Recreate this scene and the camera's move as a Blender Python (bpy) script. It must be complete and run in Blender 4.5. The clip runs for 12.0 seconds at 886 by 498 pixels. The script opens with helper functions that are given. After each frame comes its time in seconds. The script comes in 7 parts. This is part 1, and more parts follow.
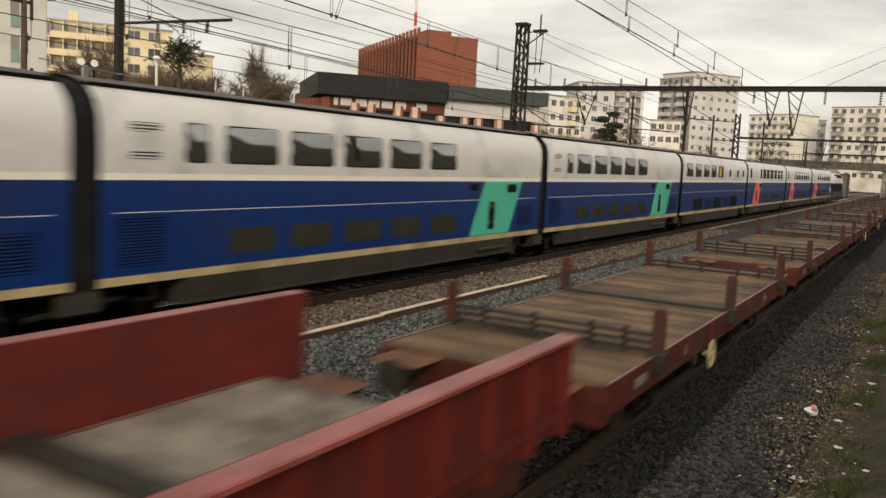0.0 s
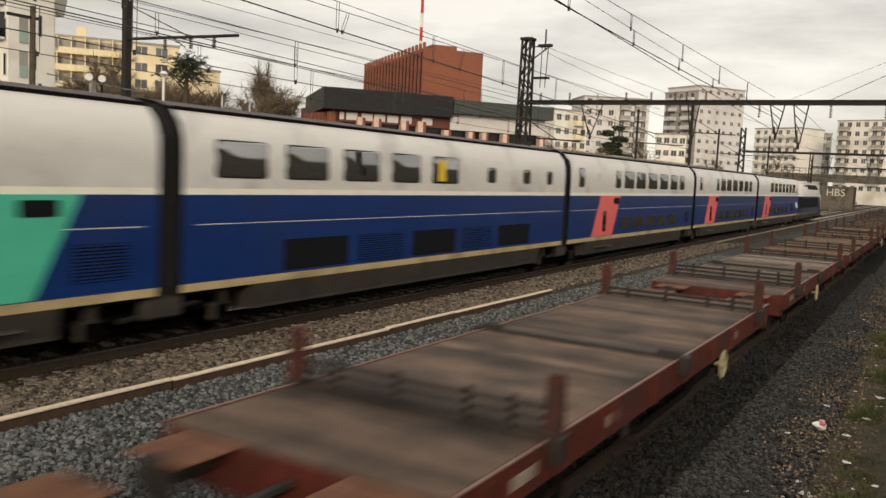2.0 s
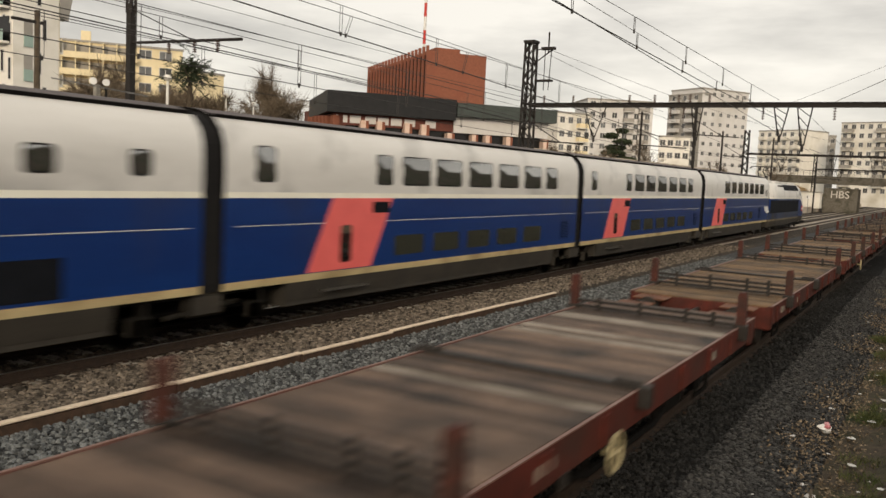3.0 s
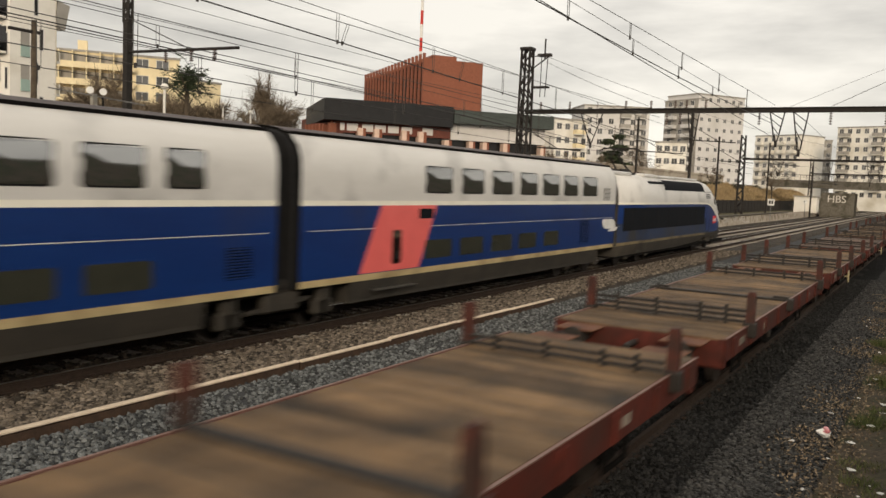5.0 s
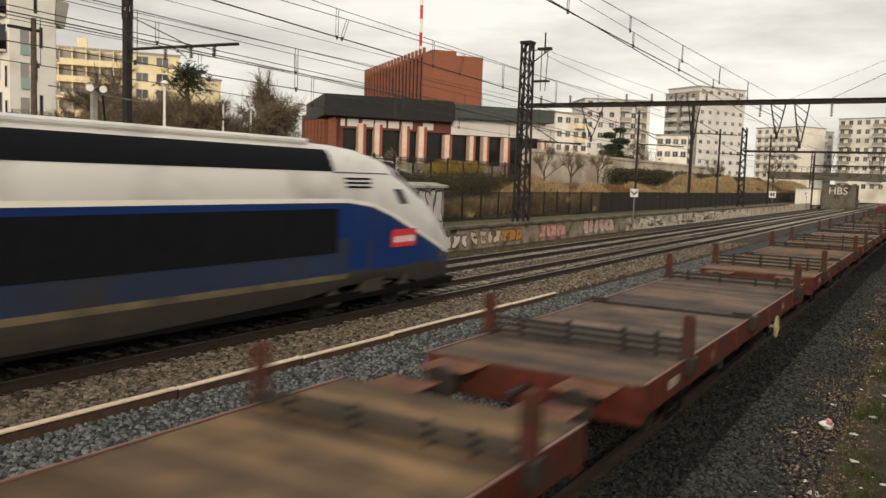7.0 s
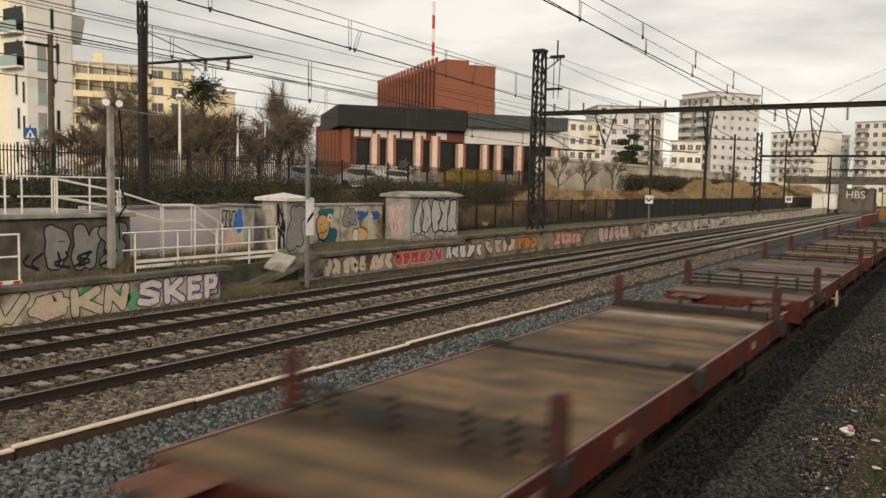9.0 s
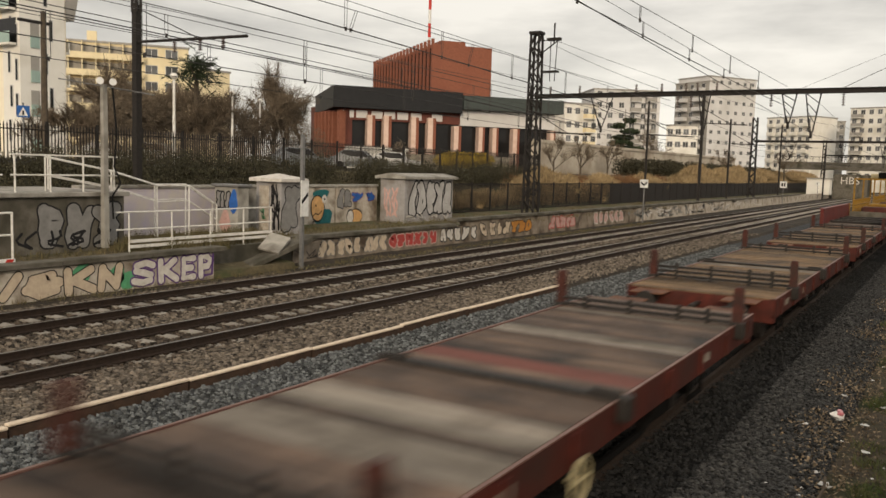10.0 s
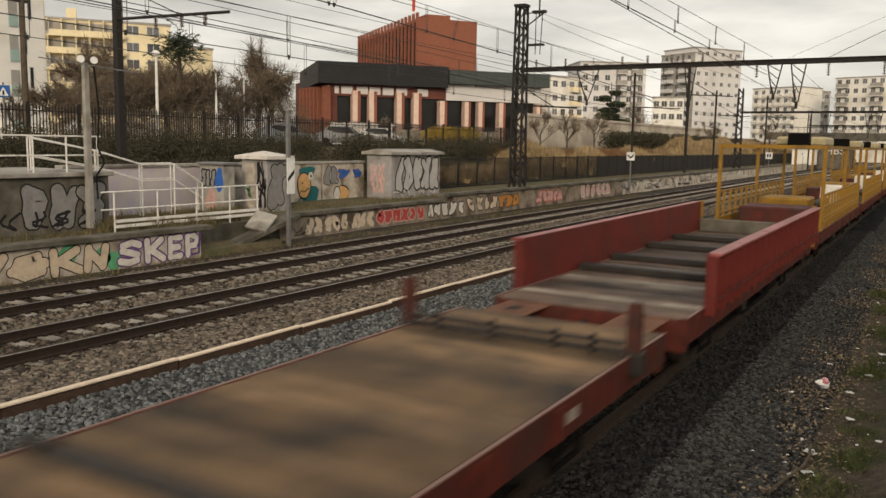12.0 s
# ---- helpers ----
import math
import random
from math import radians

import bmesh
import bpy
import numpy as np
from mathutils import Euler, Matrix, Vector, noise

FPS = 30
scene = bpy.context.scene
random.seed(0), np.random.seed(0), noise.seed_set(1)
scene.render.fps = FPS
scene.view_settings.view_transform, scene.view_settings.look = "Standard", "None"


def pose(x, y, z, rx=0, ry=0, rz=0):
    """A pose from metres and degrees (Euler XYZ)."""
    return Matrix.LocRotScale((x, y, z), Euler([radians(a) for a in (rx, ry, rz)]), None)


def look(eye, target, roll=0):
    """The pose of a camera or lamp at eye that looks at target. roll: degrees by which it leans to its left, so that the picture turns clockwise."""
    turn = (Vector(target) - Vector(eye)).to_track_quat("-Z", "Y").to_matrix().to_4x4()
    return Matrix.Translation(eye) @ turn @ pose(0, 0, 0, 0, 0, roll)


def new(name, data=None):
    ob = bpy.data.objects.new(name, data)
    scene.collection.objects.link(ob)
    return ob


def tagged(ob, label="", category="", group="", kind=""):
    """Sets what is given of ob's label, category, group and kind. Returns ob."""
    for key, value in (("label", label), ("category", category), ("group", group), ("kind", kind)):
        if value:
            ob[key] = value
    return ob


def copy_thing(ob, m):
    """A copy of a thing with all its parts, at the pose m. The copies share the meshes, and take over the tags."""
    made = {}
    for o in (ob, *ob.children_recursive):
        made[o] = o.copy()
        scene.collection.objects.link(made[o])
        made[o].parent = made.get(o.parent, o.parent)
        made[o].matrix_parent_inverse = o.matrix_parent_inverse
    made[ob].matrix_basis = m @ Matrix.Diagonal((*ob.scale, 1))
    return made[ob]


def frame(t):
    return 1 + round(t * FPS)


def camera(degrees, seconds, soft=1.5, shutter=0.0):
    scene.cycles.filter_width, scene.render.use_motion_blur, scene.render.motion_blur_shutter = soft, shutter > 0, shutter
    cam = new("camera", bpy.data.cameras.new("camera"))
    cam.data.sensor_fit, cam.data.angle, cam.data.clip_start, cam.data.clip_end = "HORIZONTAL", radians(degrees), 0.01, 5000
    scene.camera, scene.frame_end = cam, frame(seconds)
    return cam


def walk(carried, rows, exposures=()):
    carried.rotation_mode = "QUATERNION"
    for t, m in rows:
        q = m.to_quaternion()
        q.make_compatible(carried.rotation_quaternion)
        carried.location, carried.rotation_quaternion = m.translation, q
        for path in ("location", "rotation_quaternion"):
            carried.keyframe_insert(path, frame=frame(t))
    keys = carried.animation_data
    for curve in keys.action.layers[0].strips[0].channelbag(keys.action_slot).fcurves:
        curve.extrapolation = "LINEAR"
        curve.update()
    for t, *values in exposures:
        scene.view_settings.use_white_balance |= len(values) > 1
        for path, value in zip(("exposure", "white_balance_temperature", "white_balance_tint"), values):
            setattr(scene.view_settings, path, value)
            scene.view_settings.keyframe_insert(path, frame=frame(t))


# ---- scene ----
cam = camera(56.145, 12.0, soft=1.5, shutter=0.5)
PATH = [
    (0.0, pose(0, 0, 3.5, 83.72, -2.97, 30.62)),
    (0.5, pose(0, 0, 3.5, 83.98, -3.01, 30.87)),
    (1.0, pose(0, 0, 3.5, 84.52, -2.86, 31.01)),
    (1.5, pose(0, 0, 3.5, 84.67, -2.72, 31.08)),
    (2.0, pose(0, 0, 3.5, 84.66, -2.87, 31.00)),
    (2.5, pose(0, 0, 3.5, 84.61, -2.96, 31.00)),
    (3.0, pose(0, 0, 3.5, 84.85, -2.76, 31.24)),
    (3.5, pose(0, 0, 3.5, 85.21, -2.45, 31.20)),
    (5.5, pose(0, 0, 3.5, 85.33, -2.43, 31.03)),
    (6.0, pose(0, 0, 3.5, 84.77, -2.83, 30.77)),
    (6.5, pose(0, 0, 3.5, 84.71, -2.53, 30.83)),
    (7.0, pose(0, 0, 3.5, 84.98, -1.94, 31.12)),
    (7.5, pose(0, 0, 3.5, 85.24, -1.66, 31.42)),
    (9.5, pose(0, 0, 3.5, 85.58, -1.22, 32.22)),
    (10.0, pose(0, 0, 3.5, 84.37, -1.72, 31.75)),
    (10.5, pose(0, 0, 3.5, 84.15, -1.74, 31.41)),
    (11.0, pose(0, 0, 3.5, 83.38, -1.31, 31.11)),
    (11.5, pose(0, 0, 3.5, 83.00, -1.15, 30.76)),
    (12.0, pose(0, 0, 3.5, 82.70, -0.99, 30.82)),
]
walk(cam, PATH, [(0.0, 0.0, 7000, 10.0), (6.5, 0.0, 7000, 10.0), (7.5, 0.1, 7000, 10.0), (9.5, -0.05, 7000, 10.0), (12.0, -0.06, 7000, 10.0)])

# ---------------------------------------------------------------- light
world = bpy.data.worlds.new("overcast_sky")
scene.world = world
world.use_nodes = True
wn, wl = world.node_tree.nodes, world.node_tree.links
wn.clear()
w_out = wn.new("ShaderNodeOutputWorld")
w_bg = wn.new("ShaderNodeBackground")
w_bg.inputs["Strength"].default_value = 0.1
w_sky = wn.new("ShaderNodeTexSky")
w_sky.sky_type = "NISHITA"
w_sky.sun_disc = False
w_sky.sun_elevation = radians(15)
w_sky.sun_rotation = radians(155.0)
w_tc = wn.new("ShaderNodeTexCoord")
w_map = wn.new("ShaderNodeMapping")
w_map.inputs["Scale"].default_value = (1.6, 1.6, 7.0)
w_noise = wn.new("ShaderNodeTexNoise")
w_noise.inputs["Scale"].default_value = 1.7
w_noise.inputs["Detail"].default_value = 6
w_noise.inputs["Roughness"].default_value = 0.55
w_ramp = wn.new("ShaderNodeValToRGB")
w_ramp.color_ramp.elements[0].position = 0.33
w_ramp.color_ramp.elements[0].color = (5.6, 5.5, 5.4, 1)
w_ramp.color_ramp.elements[1].position = 0.62
w_ramp.color_ramp.elements[1].color = (10.4, 10.2, 9.8, 1)
w_mix = wn.new("ShaderNodeMixRGB")
w_mix.inputs["Fac"].default_value = 0.9
wl.new(w_tc.outputs["Generated"], w_map.inputs["Vector"])
wl.new(w_map.outputs["Vector"], w_noise.inputs["Vector"])
wl.new(w_noise.outputs["Fac"], w_ramp.inputs["Fac"])
wl.new(w_sky.outputs["Color"], w_mix.inputs["Color1"])
wl.new(w_ramp.outputs["Color"], w_mix.inputs["Color2"])
# the cloud cover glows more towards the sun
w_dot = wn.new("ShaderNodeVectorMath")
w_dot.operation = "DOT_PRODUCT"
w_dot.inputs[1].default_value = Vector((28, -60, 20)).normalized()
w_glow = wn.new("ShaderNodeMapRange")
w_glow.interpolation_type = "SMOOTHSTEP"
w_glow.inputs["From Min"].default_value = -0.6
w_glow.inputs["From Max"].default_value = 1.0
w_glow.inputs["To Min"].default_value = 1.0
w_glow.inputs["To Max"].default_value = 1.7
w_mul = wn.new("ShaderNodeVectorMath")
w_mul.operation = "SCALE"
wl.new(w_tc.outputs["Generated"], w_dot.inputs[0])
wl.new(w_dot.outputs["Value"], w_glow.inputs["Value"])
wl.new(w_mix.outputs["Color"], w_mul.inputs[0])
wl.new(w_glow.outputs["Result"], w_mul.inputs["Scale"])
# thicker cloud towards the street side
w_dot2 = wn.new("ShaderNodeVectorMath")
w_dot2.operation = "DOT_PRODUCT"
w_dot2.inputs[1].default_value = (0.5, 0.866, 0.0)
w_thick = wn.new("ShaderNodeMapRange")
w_thick.interpolation_type = "SMOOTHSTEP"
w_thick.inputs["From Min"].default_value = -0.1
w_thick.inputs["From Max"].default_value = 0.75
w_thick.inputs["To Min"].default_value = 0.86
w_thick.inputs["To Max"].default_value = 1.0
w_mul2 = wn.new("ShaderNodeVectorMath")
w_mul2.operation = "SCALE"
wl.new(w_tc.outputs["Generated"], w_dot2.inputs[0])
wl.new(w_dot2.outputs["Value"], w_thick.inputs["Value"])
wl.new(w_mul.outputs["Vector"], w_mul2.inputs[0])
wl.new(w_thick.outputs["Result"], w_mul2.inputs["Scale"])
wl.new(w_mul2.outputs["Vector"], w_bg.inputs["Color"])
wl.new(w_bg.outputs["Background"], w_out.inputs["Surface"])

sun_data = bpy.data.lights.new("sun", "SUN")
sun_data.energy = 1.9
sun_data.angle = radians(14)
sun_data.color = (1.0, 0.86, 0.68)
sun = new("sun", sun_data)
sun.matrix_world = look((28, -60, 20), (0, 0, 0))
scene.view_settings.exposure = 0.0

# ---------------------------------------------------------------- materials


def material(name, base, second=None, scale=3.0, rough=0.7, metal=0.0, bump=0.0, bump_scale=30.0,
             stain=None, stain_scale=0.7, stain_at=0.55, vary=0.0, stretch=(1, 1, 1), spec=0.22, island=False, soft=0.08):
    """Base colour with fine grain to a second colour, broad stains, bump, and a shift of value from piece to piece."""
    m = bpy.data.materials.new(name)
    m.use_nodes = True
    n, l = m.node_tree.nodes, m.node_tree.links
    b = n["Principled BSDF"]
    b.inputs["Roughness"].default_value = rough
    b.inputs["Metallic"].default_value = metal
    b.inputs["Specular IOR Level"].default_value = spec
    second = second or tuple(c * 0.7 for c in base)
    tc = n.new("ShaderNodeTexCoord")
    mp = n.new("ShaderNodeMapping")
    mp.inputs["Scale"].default_value = stretch
    l.new(tc.outputs["Object"], mp.inputs["Vector"])
    t1 = n.new("ShaderNodeTexNoise")
    t1.inputs["Scale"].default_value = scale
    t1.inputs["Detail"].default_value = 8
    t1.inputs["Roughness"].default_value = 0.65
    l.new(mp.outputs["Vector"], t1.inputs["Vector"])
    r1 = n.new("ShaderNodeValToRGB")
    r1.color_ramp.elements[0].position = 0.35
    r1.color_ramp.elements[1].position = 0.68
    r1.color_ramp.elements[0].color = (*base, 1)
    r1.color_ramp.elements[1].color = (*second, 1)
    l.new(t1.outputs["Fac"], r1.inputs["Fac"])
    out = r1.outputs["Color"]
    if stain:
        t2 = n.new("ShaderNodeTexNoise")
        t2.inputs["Scale"].default_value = stain_scale
        t2.inputs["Detail"].default_value = 5
        l.new(tc.outputs["Object"], t2.inputs["Vector"])
        r2 = n.new("ShaderNodeValToRGB")
        r2.color_ramp.elements[0].position = stain_at - soft
        r2.color_ramp.elements[1].position = stain_at + soft * 1.5
        r2.color_ramp.elements[0].color = (0, 0, 0, 1)
        r2.color_ramp.elements[1].color = (1, 1, 1, 1)
        l.new(t2.outputs["Fac"], r2.inputs["Fac"])
        mx = n.new("ShaderNodeMixRGB")
        mx.inputs["Color2"].default_value = (*stain, 1)
        l.new(r2.outputs["Color"], mx.inputs["Fac"])
        l.new(out, mx.inputs["Color1"])
        out = mx.outputs["Color"]
    if vary:
        if island:
            src = n.new("ShaderNodeNewGeometry").outputs["Random Per Island"]
        else:
            src = n.new("ShaderNodeObjectInfo").outputs["Random"]
        mr = n.new("ShaderNodeMapRange")
        mr.inputs["To Min"].default_value = 1 - vary
        mr.inputs["To Max"].default_value = 1 + vary
        l.new(src, mr.inputs["Value"])
        hs = n.new("ShaderNodeHueSaturation")
        l.new(mr.outputs["Result"], hs.inputs["Value"])
        l.new(out, hs.inputs["Color"])
        out = hs.outputs["Color"]
    l.new(out, b.inputs["Base Color"])
    if bump:
        t3 = n.new("ShaderNodeTexNoise")
        t3.inputs["Scale"].default_value = bump_scale
        t3.inputs["Detail"].default_value = 4
        l.new(mp.outputs["Vector"], t3.inputs["Vector"])
        bp = n.new("ShaderNodeBump")
        bp.inputs["Strength"].default_value = bump
        bp.inputs["Distance"].default_value = 0.03
        l.new(t3.outputs["Fac"], bp.inputs["Height"])
        l.new(bp.outputs["Normal"], b.inputs["Normal"])
    return m


# Bed below the brown stones: darkened in colour for the shade between them.
M_ballast = material("ballast_brown", (0.045, 0.037, 0.029), (0.014, 0.0115, 0.0095), 14, 0.95, bump=1.0, bump_scale=22, stain=(0.055, 0.043, 0.031), stain_scale=0.6)
M_ballast_grey = material("ballast_grey", (0.0525, 0.0539, 0.0539), (0.0182, 0.0189, 0.0196), 14, 0.95, bump=1.0, bump_scale=24, stain=(0.049, 0.0504, 0.0525), stain_scale=0.7)
# Dark gravel beside the goods wagons; part of their shade is in the colour.
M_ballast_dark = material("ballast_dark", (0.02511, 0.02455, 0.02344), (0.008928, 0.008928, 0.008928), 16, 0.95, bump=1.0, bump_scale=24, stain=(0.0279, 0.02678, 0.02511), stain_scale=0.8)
M_stone_brown = material("stone_brown", (0.165, 0.136, 0.106), (0.040, 0.032, 0.026), 9, 0.92, vary=0.8, island=True)
M_stone_grey = material("stone_grey", (0.1296, 0.1366, 0.1366), (0.04493, 0.04752, 0.04838), 9, 0.92, vary=0.75, island=True)
M_stone_rust = material("rusty_stone", (0.086, 0.066, 0.050), (0.022, 0.017, 0.0135), 9, 0.92, vary=0.8, island=True)
# Goods track bed: oil and the wagons' shade are both in the colour.
M_stone_shaded = material("oily_shaded_stone", (0.020, 0.0195, 0.019), (0.007, 0.007, 0.007), 9, 0.8, vary=0.7, island=True)
M_ballast_shaded = material("oil_and_shade_dark_ballast", (0.012, 0.0115, 0.011), (0.005, 0.005, 0.005), 16, 0.95, bump=1.0, bump_scale=24, spec=0.08)
# Loose stones of the strip by the wagons, darkened along with its bed.
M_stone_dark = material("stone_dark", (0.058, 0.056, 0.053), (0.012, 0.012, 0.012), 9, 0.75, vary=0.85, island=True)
M_dirt = material("dirt_and_grass", (0.085, 0.066, 0.046), (0.034, 0.027, 0.019), 7, 0.97, bump=0.8, bump_scale=18, stain=(0.02625, 0.033, 0.012), stain_scale=0.9, stain_at=0.52)
M_dry = material("dry_ground", (0.13, 0.105, 0.06), (0.06, 0.048, 0.03), 4, 0.97, bump=0.7, bump_scale=10, stain=(0.06, 0.07, 0.03), stain_scale=0.5)
M_asphalt = material("asphalt", (0.055, 0.055, 0.057), (0.035, 0.035, 0.036), 12, 0.9, bump=0.3)
M_grass_blade = material("grass_blades", (0.06, 0.09, 0.02), (0.13, 0.12, 0.05), 3, 0.8, vary=0.4, island=True)
M_weed = material("brown_green_weeds", (0.075, 0.070, 0.030), (0.15, 0.115, 0.06), 2, 0.85, vary=0.5, island=True)
M_dead_leaf = material("dead_leaves", (0.26, 0.195, 0.125), (0.11, 0.08, 0.052), 8, 0.85, vary=0.5, island=True)
M_litter = material("paper_litter", (0.72, 0.71, 0.68), (0.5, 0.48, 0.45), 12, 0.7, vary=0.2, island=True)
M_litter_red = material("red_wrapper", (0.5, 0.05, 0.07), (0.7, 0.5, 0.5), 14, 0.5)
M_rail = material("rusty_rail", (0.0385, 0.0252, 0.0182), (0.021, 0.0147, 0.0119), 9, 0.75, metal=0.2, bump=0.2)
M_rail_top = material("polished_rail_head", (0.30, 0.285, 0.26), (0.2, 0.19, 0.175), 9, 0.35, metal=0.9)
M_sleeper = material("concrete_sleeper", (0.29, 0.265, 0.23), (0.17, 0.15, 0.125), 7, 0.9, bump=0.3, vary=0.2)
# Goods track sleepers: darkened copy, with the wagons' shade in the colour.
M_sleeper_shaded = material("shaded_concrete_sleeper", (0.022, 0.020, 0.018), (0.012, 0.011, 0.010), 7, 0.9, bump=0.3, vary=0.2)
# Kerb top's pale colour holds the sky's gleam; its side is dark brown.
M_kerb = material("pale_kerb_cap", (0.66, 0.55, 0.43), (0.5, 0.4, 0.3), 6, 0.8, bump=0.3, vary=0.12)
M_kerb_side = material("dark_brown_kerb_side", (0.07, 0.042, 0.028), (0.035, 0.024, 0.018), 6, 0.9, bump=0.4)
M_concrete = material("weathered_concrete", (0.36, 0.34, 0.30), (0.25, 0.235, 0.21), 3, 0.9, bump=0.3, stain=(0.14, 0.125, 0.105), stain_scale=0.9)
M_concrete_dark = material("stained_dark_concrete", (0.15, 0.135, 0.11), (0.085, 0.075, 0.06), 3, 0.95, bump=0.4, stain=(0.055, 0.05, 0.036), stain_scale=0.8)
M_wallpaint = material("cream_painted_wall", (0.50, 0.45, 0.38), (0.34, 0.29, 0.235), 3, 0.85, bump=0.2, stain=(0.15, 0.115, 0.08), stain_scale=1.3, stain_at=0.56)
M_wall_brown = material("rust_stained_wall", (0.27, 0.225, 0.175), (0.16, 0.125, 0.095), 3, 0.9, bump=0.3, stain=(0.07, 0.052, 0.037), stain_scale=1.1, stain_at=0.54)
M_white_rail = material("white_painted_steel", (0.72, 0.70, 0.66), (0.55, 0.52, 0.47), 6, 0.5, stain=(0.4, 0.33, 0.26), stain_scale=2, stain_at=0.66)
M_steel_dark = material("dark_weathered_steel", (0.035, 0.03, 0.027), (0.02, 0.018, 0.017), 8, 0.75, metal=0.3)
M_steel_grey = material("galvanised_steel", (0.22, 0.215, 0.21), (0.15, 0.147, 0.144), 8, 0.6, metal=0.4)
M_wire = material("copper_wire", (0.05, 0.046, 0.043), (0.035, 0.033, 0.032), 8, 0.6, metal=0.3)
M_insul = material("brown_insulator", (0.06, 0.03, 0.02), (0.04, 0.02, 0.015), 8, 0.3)
M_black = material("black_underframe", (0.0072, 0.0066, 0.006), (0.0042, 0.0036, 0.0036), 6, 0.9, spec=0.06)
M_rubber = material("black_rubber", (0.016, 0.015, 0.015), (0.010, 0.010, 0.010), 6, 0.85, spec=0.1)
M_wheel = material("wheel_steel", (0.06, 0.05, 0.045), (0.03, 0.026, 0.023), 6, 0.6, metal=0.5)
# fast train
M_blue = material("deep_blue_paint", (0.003, 0.026, 0.128), (0.0025, 0.019, 0.104), 1.2, 0.34, stain=(0.0096, 0.024, 0.096), stain_scale=0.5, stain_at=0.6, stretch=(1, 0.25, 1), spec=0.36)
M_blue_dirty = material("grimy_blue_paint", (0.012, 0.026, 0.072), (0.016, 0.022, 0.042), 1.2, 0.5, stain=(0.026, 0.025, 0.026), stain_scale=0.6, stain_at=0.55, stretch=(1, 0.25, 1), spec=0.35)
M_stripe_dirty = material("grimy_stripe", (0.17, 0.135, 0.075), (0.10, 0.08, 0.05), 2, 0.6, stain=(0.06, 0.05, 0.037), stain_scale=0.8)
M_silver = material("silver_grey_paint", (0.6496, 0.6328, 0.6048), (0.5824, 0.5656, 0.5376), 1.2, 0.4, metal=0.2, stain=(0.4032, 0.392, 0.3752), stain_scale=0.6, stain_at=0.6, stretch=(1, 0.2, 1), spec=0.5)
M_white_band = material("white_band_paint", (0.792, 0.759, 0.66), (0.693, 0.66, 0.572), 2, 0.45, spec=0.5)
M_cream_stripe = material("dirty_cream_stripe", (0.50, 0.40, 0.22), (0.40, 0.31, 0.17), 2, 0.55, stain=(0.28, 0.21, 0.11), stain_scale=0.8)
M_skirt = material("dirty_grey_skirt", (0.045, 0.039, 0.031), (0.027, 0.0235, 0.0195), 2, 0.7, stain=(0.0255, 0.02295, 0.01955), stain_scale=0.8, stretch=(1, 0.3, 1))
M_roof = material("dark_train_roof", (0.11, 0.095, 0.095), (0.07, 0.06, 0.06), 2, 0.7)
M_green = material("mint_green_door_paint", (0.06, 0.44, 0.30), (0.05, 0.38, 0.26), 2, 0.4, spec=0.5)
M_coral = material("coral_red_door_paint", (0.72, 0.13, 0.12), (0.64, 0.11, 0.10), 2, 0.4, spec=0.5)
M_glass = material("dark_train_glass", (0.012, 0.014, 0.014), (0.008, 0.009, 0.009), 2, 0.03, spec=0.5)
M_glass.node_tree.nodes["Principled BSDF"].inputs["IOR"].default_value = 3.8
M_glass_low = material("tinted_lower_glass", (0.034, 0.035, 0.026), (0.026, 0.027, 0.02), 2, 0.25, spec=0.3)
M_grille = material("dark_grille", (0.008, 0.009, 0.012), (0.005, 0.006, 0.008), 4, 0.8, spec=0.08)
M_screen = material("dark_windscreen", (0.014, 0.011, 0.009), (0.010, 0.008, 0.007), 2, 0.12, spec=0.3)
M_yellow_panel = material("yellow_panel", (0.75, 0.5, 0.04), None, 3, 0.5)
M_logo_red = material("red_badge", (0.62, 0.04, 0.05), None, 3, 0.4)
M_logo_white = material("white_badge", (0.75, 0.74, 0.72), None, 3, 0.4)
# goods train
M_oxide = material("red_oxide_paint", (0.08976, 0.0172, 0.01122), (0.0389, 0.01047, 0.00748), 4, 0.6, bump=0.15, stain=(0.04488, 0.0187, 0.01421), stain_scale=1.5, stain_at=0.58, vary=0.12)
M_oxide_wall = material("red_wagon_wall_paint", (0.1293, 0.01867, 0.01437), (0.07182, 0.01365, 0.01077), 2, 0.5, bump=0.15, stain=(0.079, 0.02154, 0.01724), stain_scale=1.1, stretch=(1, 0.4, 1))
M_orange = material("orange_primer", (0.156, 0.069, 0.036), (0.084, 0.033, 0.0192), 4, 0.7)
M_plank = material("worn_deck_planks", (0.215, 0.132, 0.068), (0.060, 0.041, 0.025), 2.6, 0.7, bump=0.8, bump_scale=18, stain=(0.032, 0.024, 0.018), stain_scale=0.9, stain_at=0.54, soft=0.12, vary=0.4, stretch=(0.3, 2.6, 1))
M_plank_grey = material("grey_deck_planks", (0.150, 0.100, 0.072), (0.050, 0.034, 0.026), 2.6, 0.7, bump=0.4, bump_scale=14, stain=(0.020, 0.017, 0.0155), stain_scale=0.9, stain_at=0.54, soft=0.12, vary=0.5, stretch=(0.35, 2.2, 1))
M_floor_sand = material("sandy_wagon_floor", (0.25, 0.215, 0.175), (0.13, 0.108, 0.088), 2.2, 0.9, bump=0.3, stain=(0.0756, 0.063, 0.0504), stain_scale=1.0, vary=0.12)
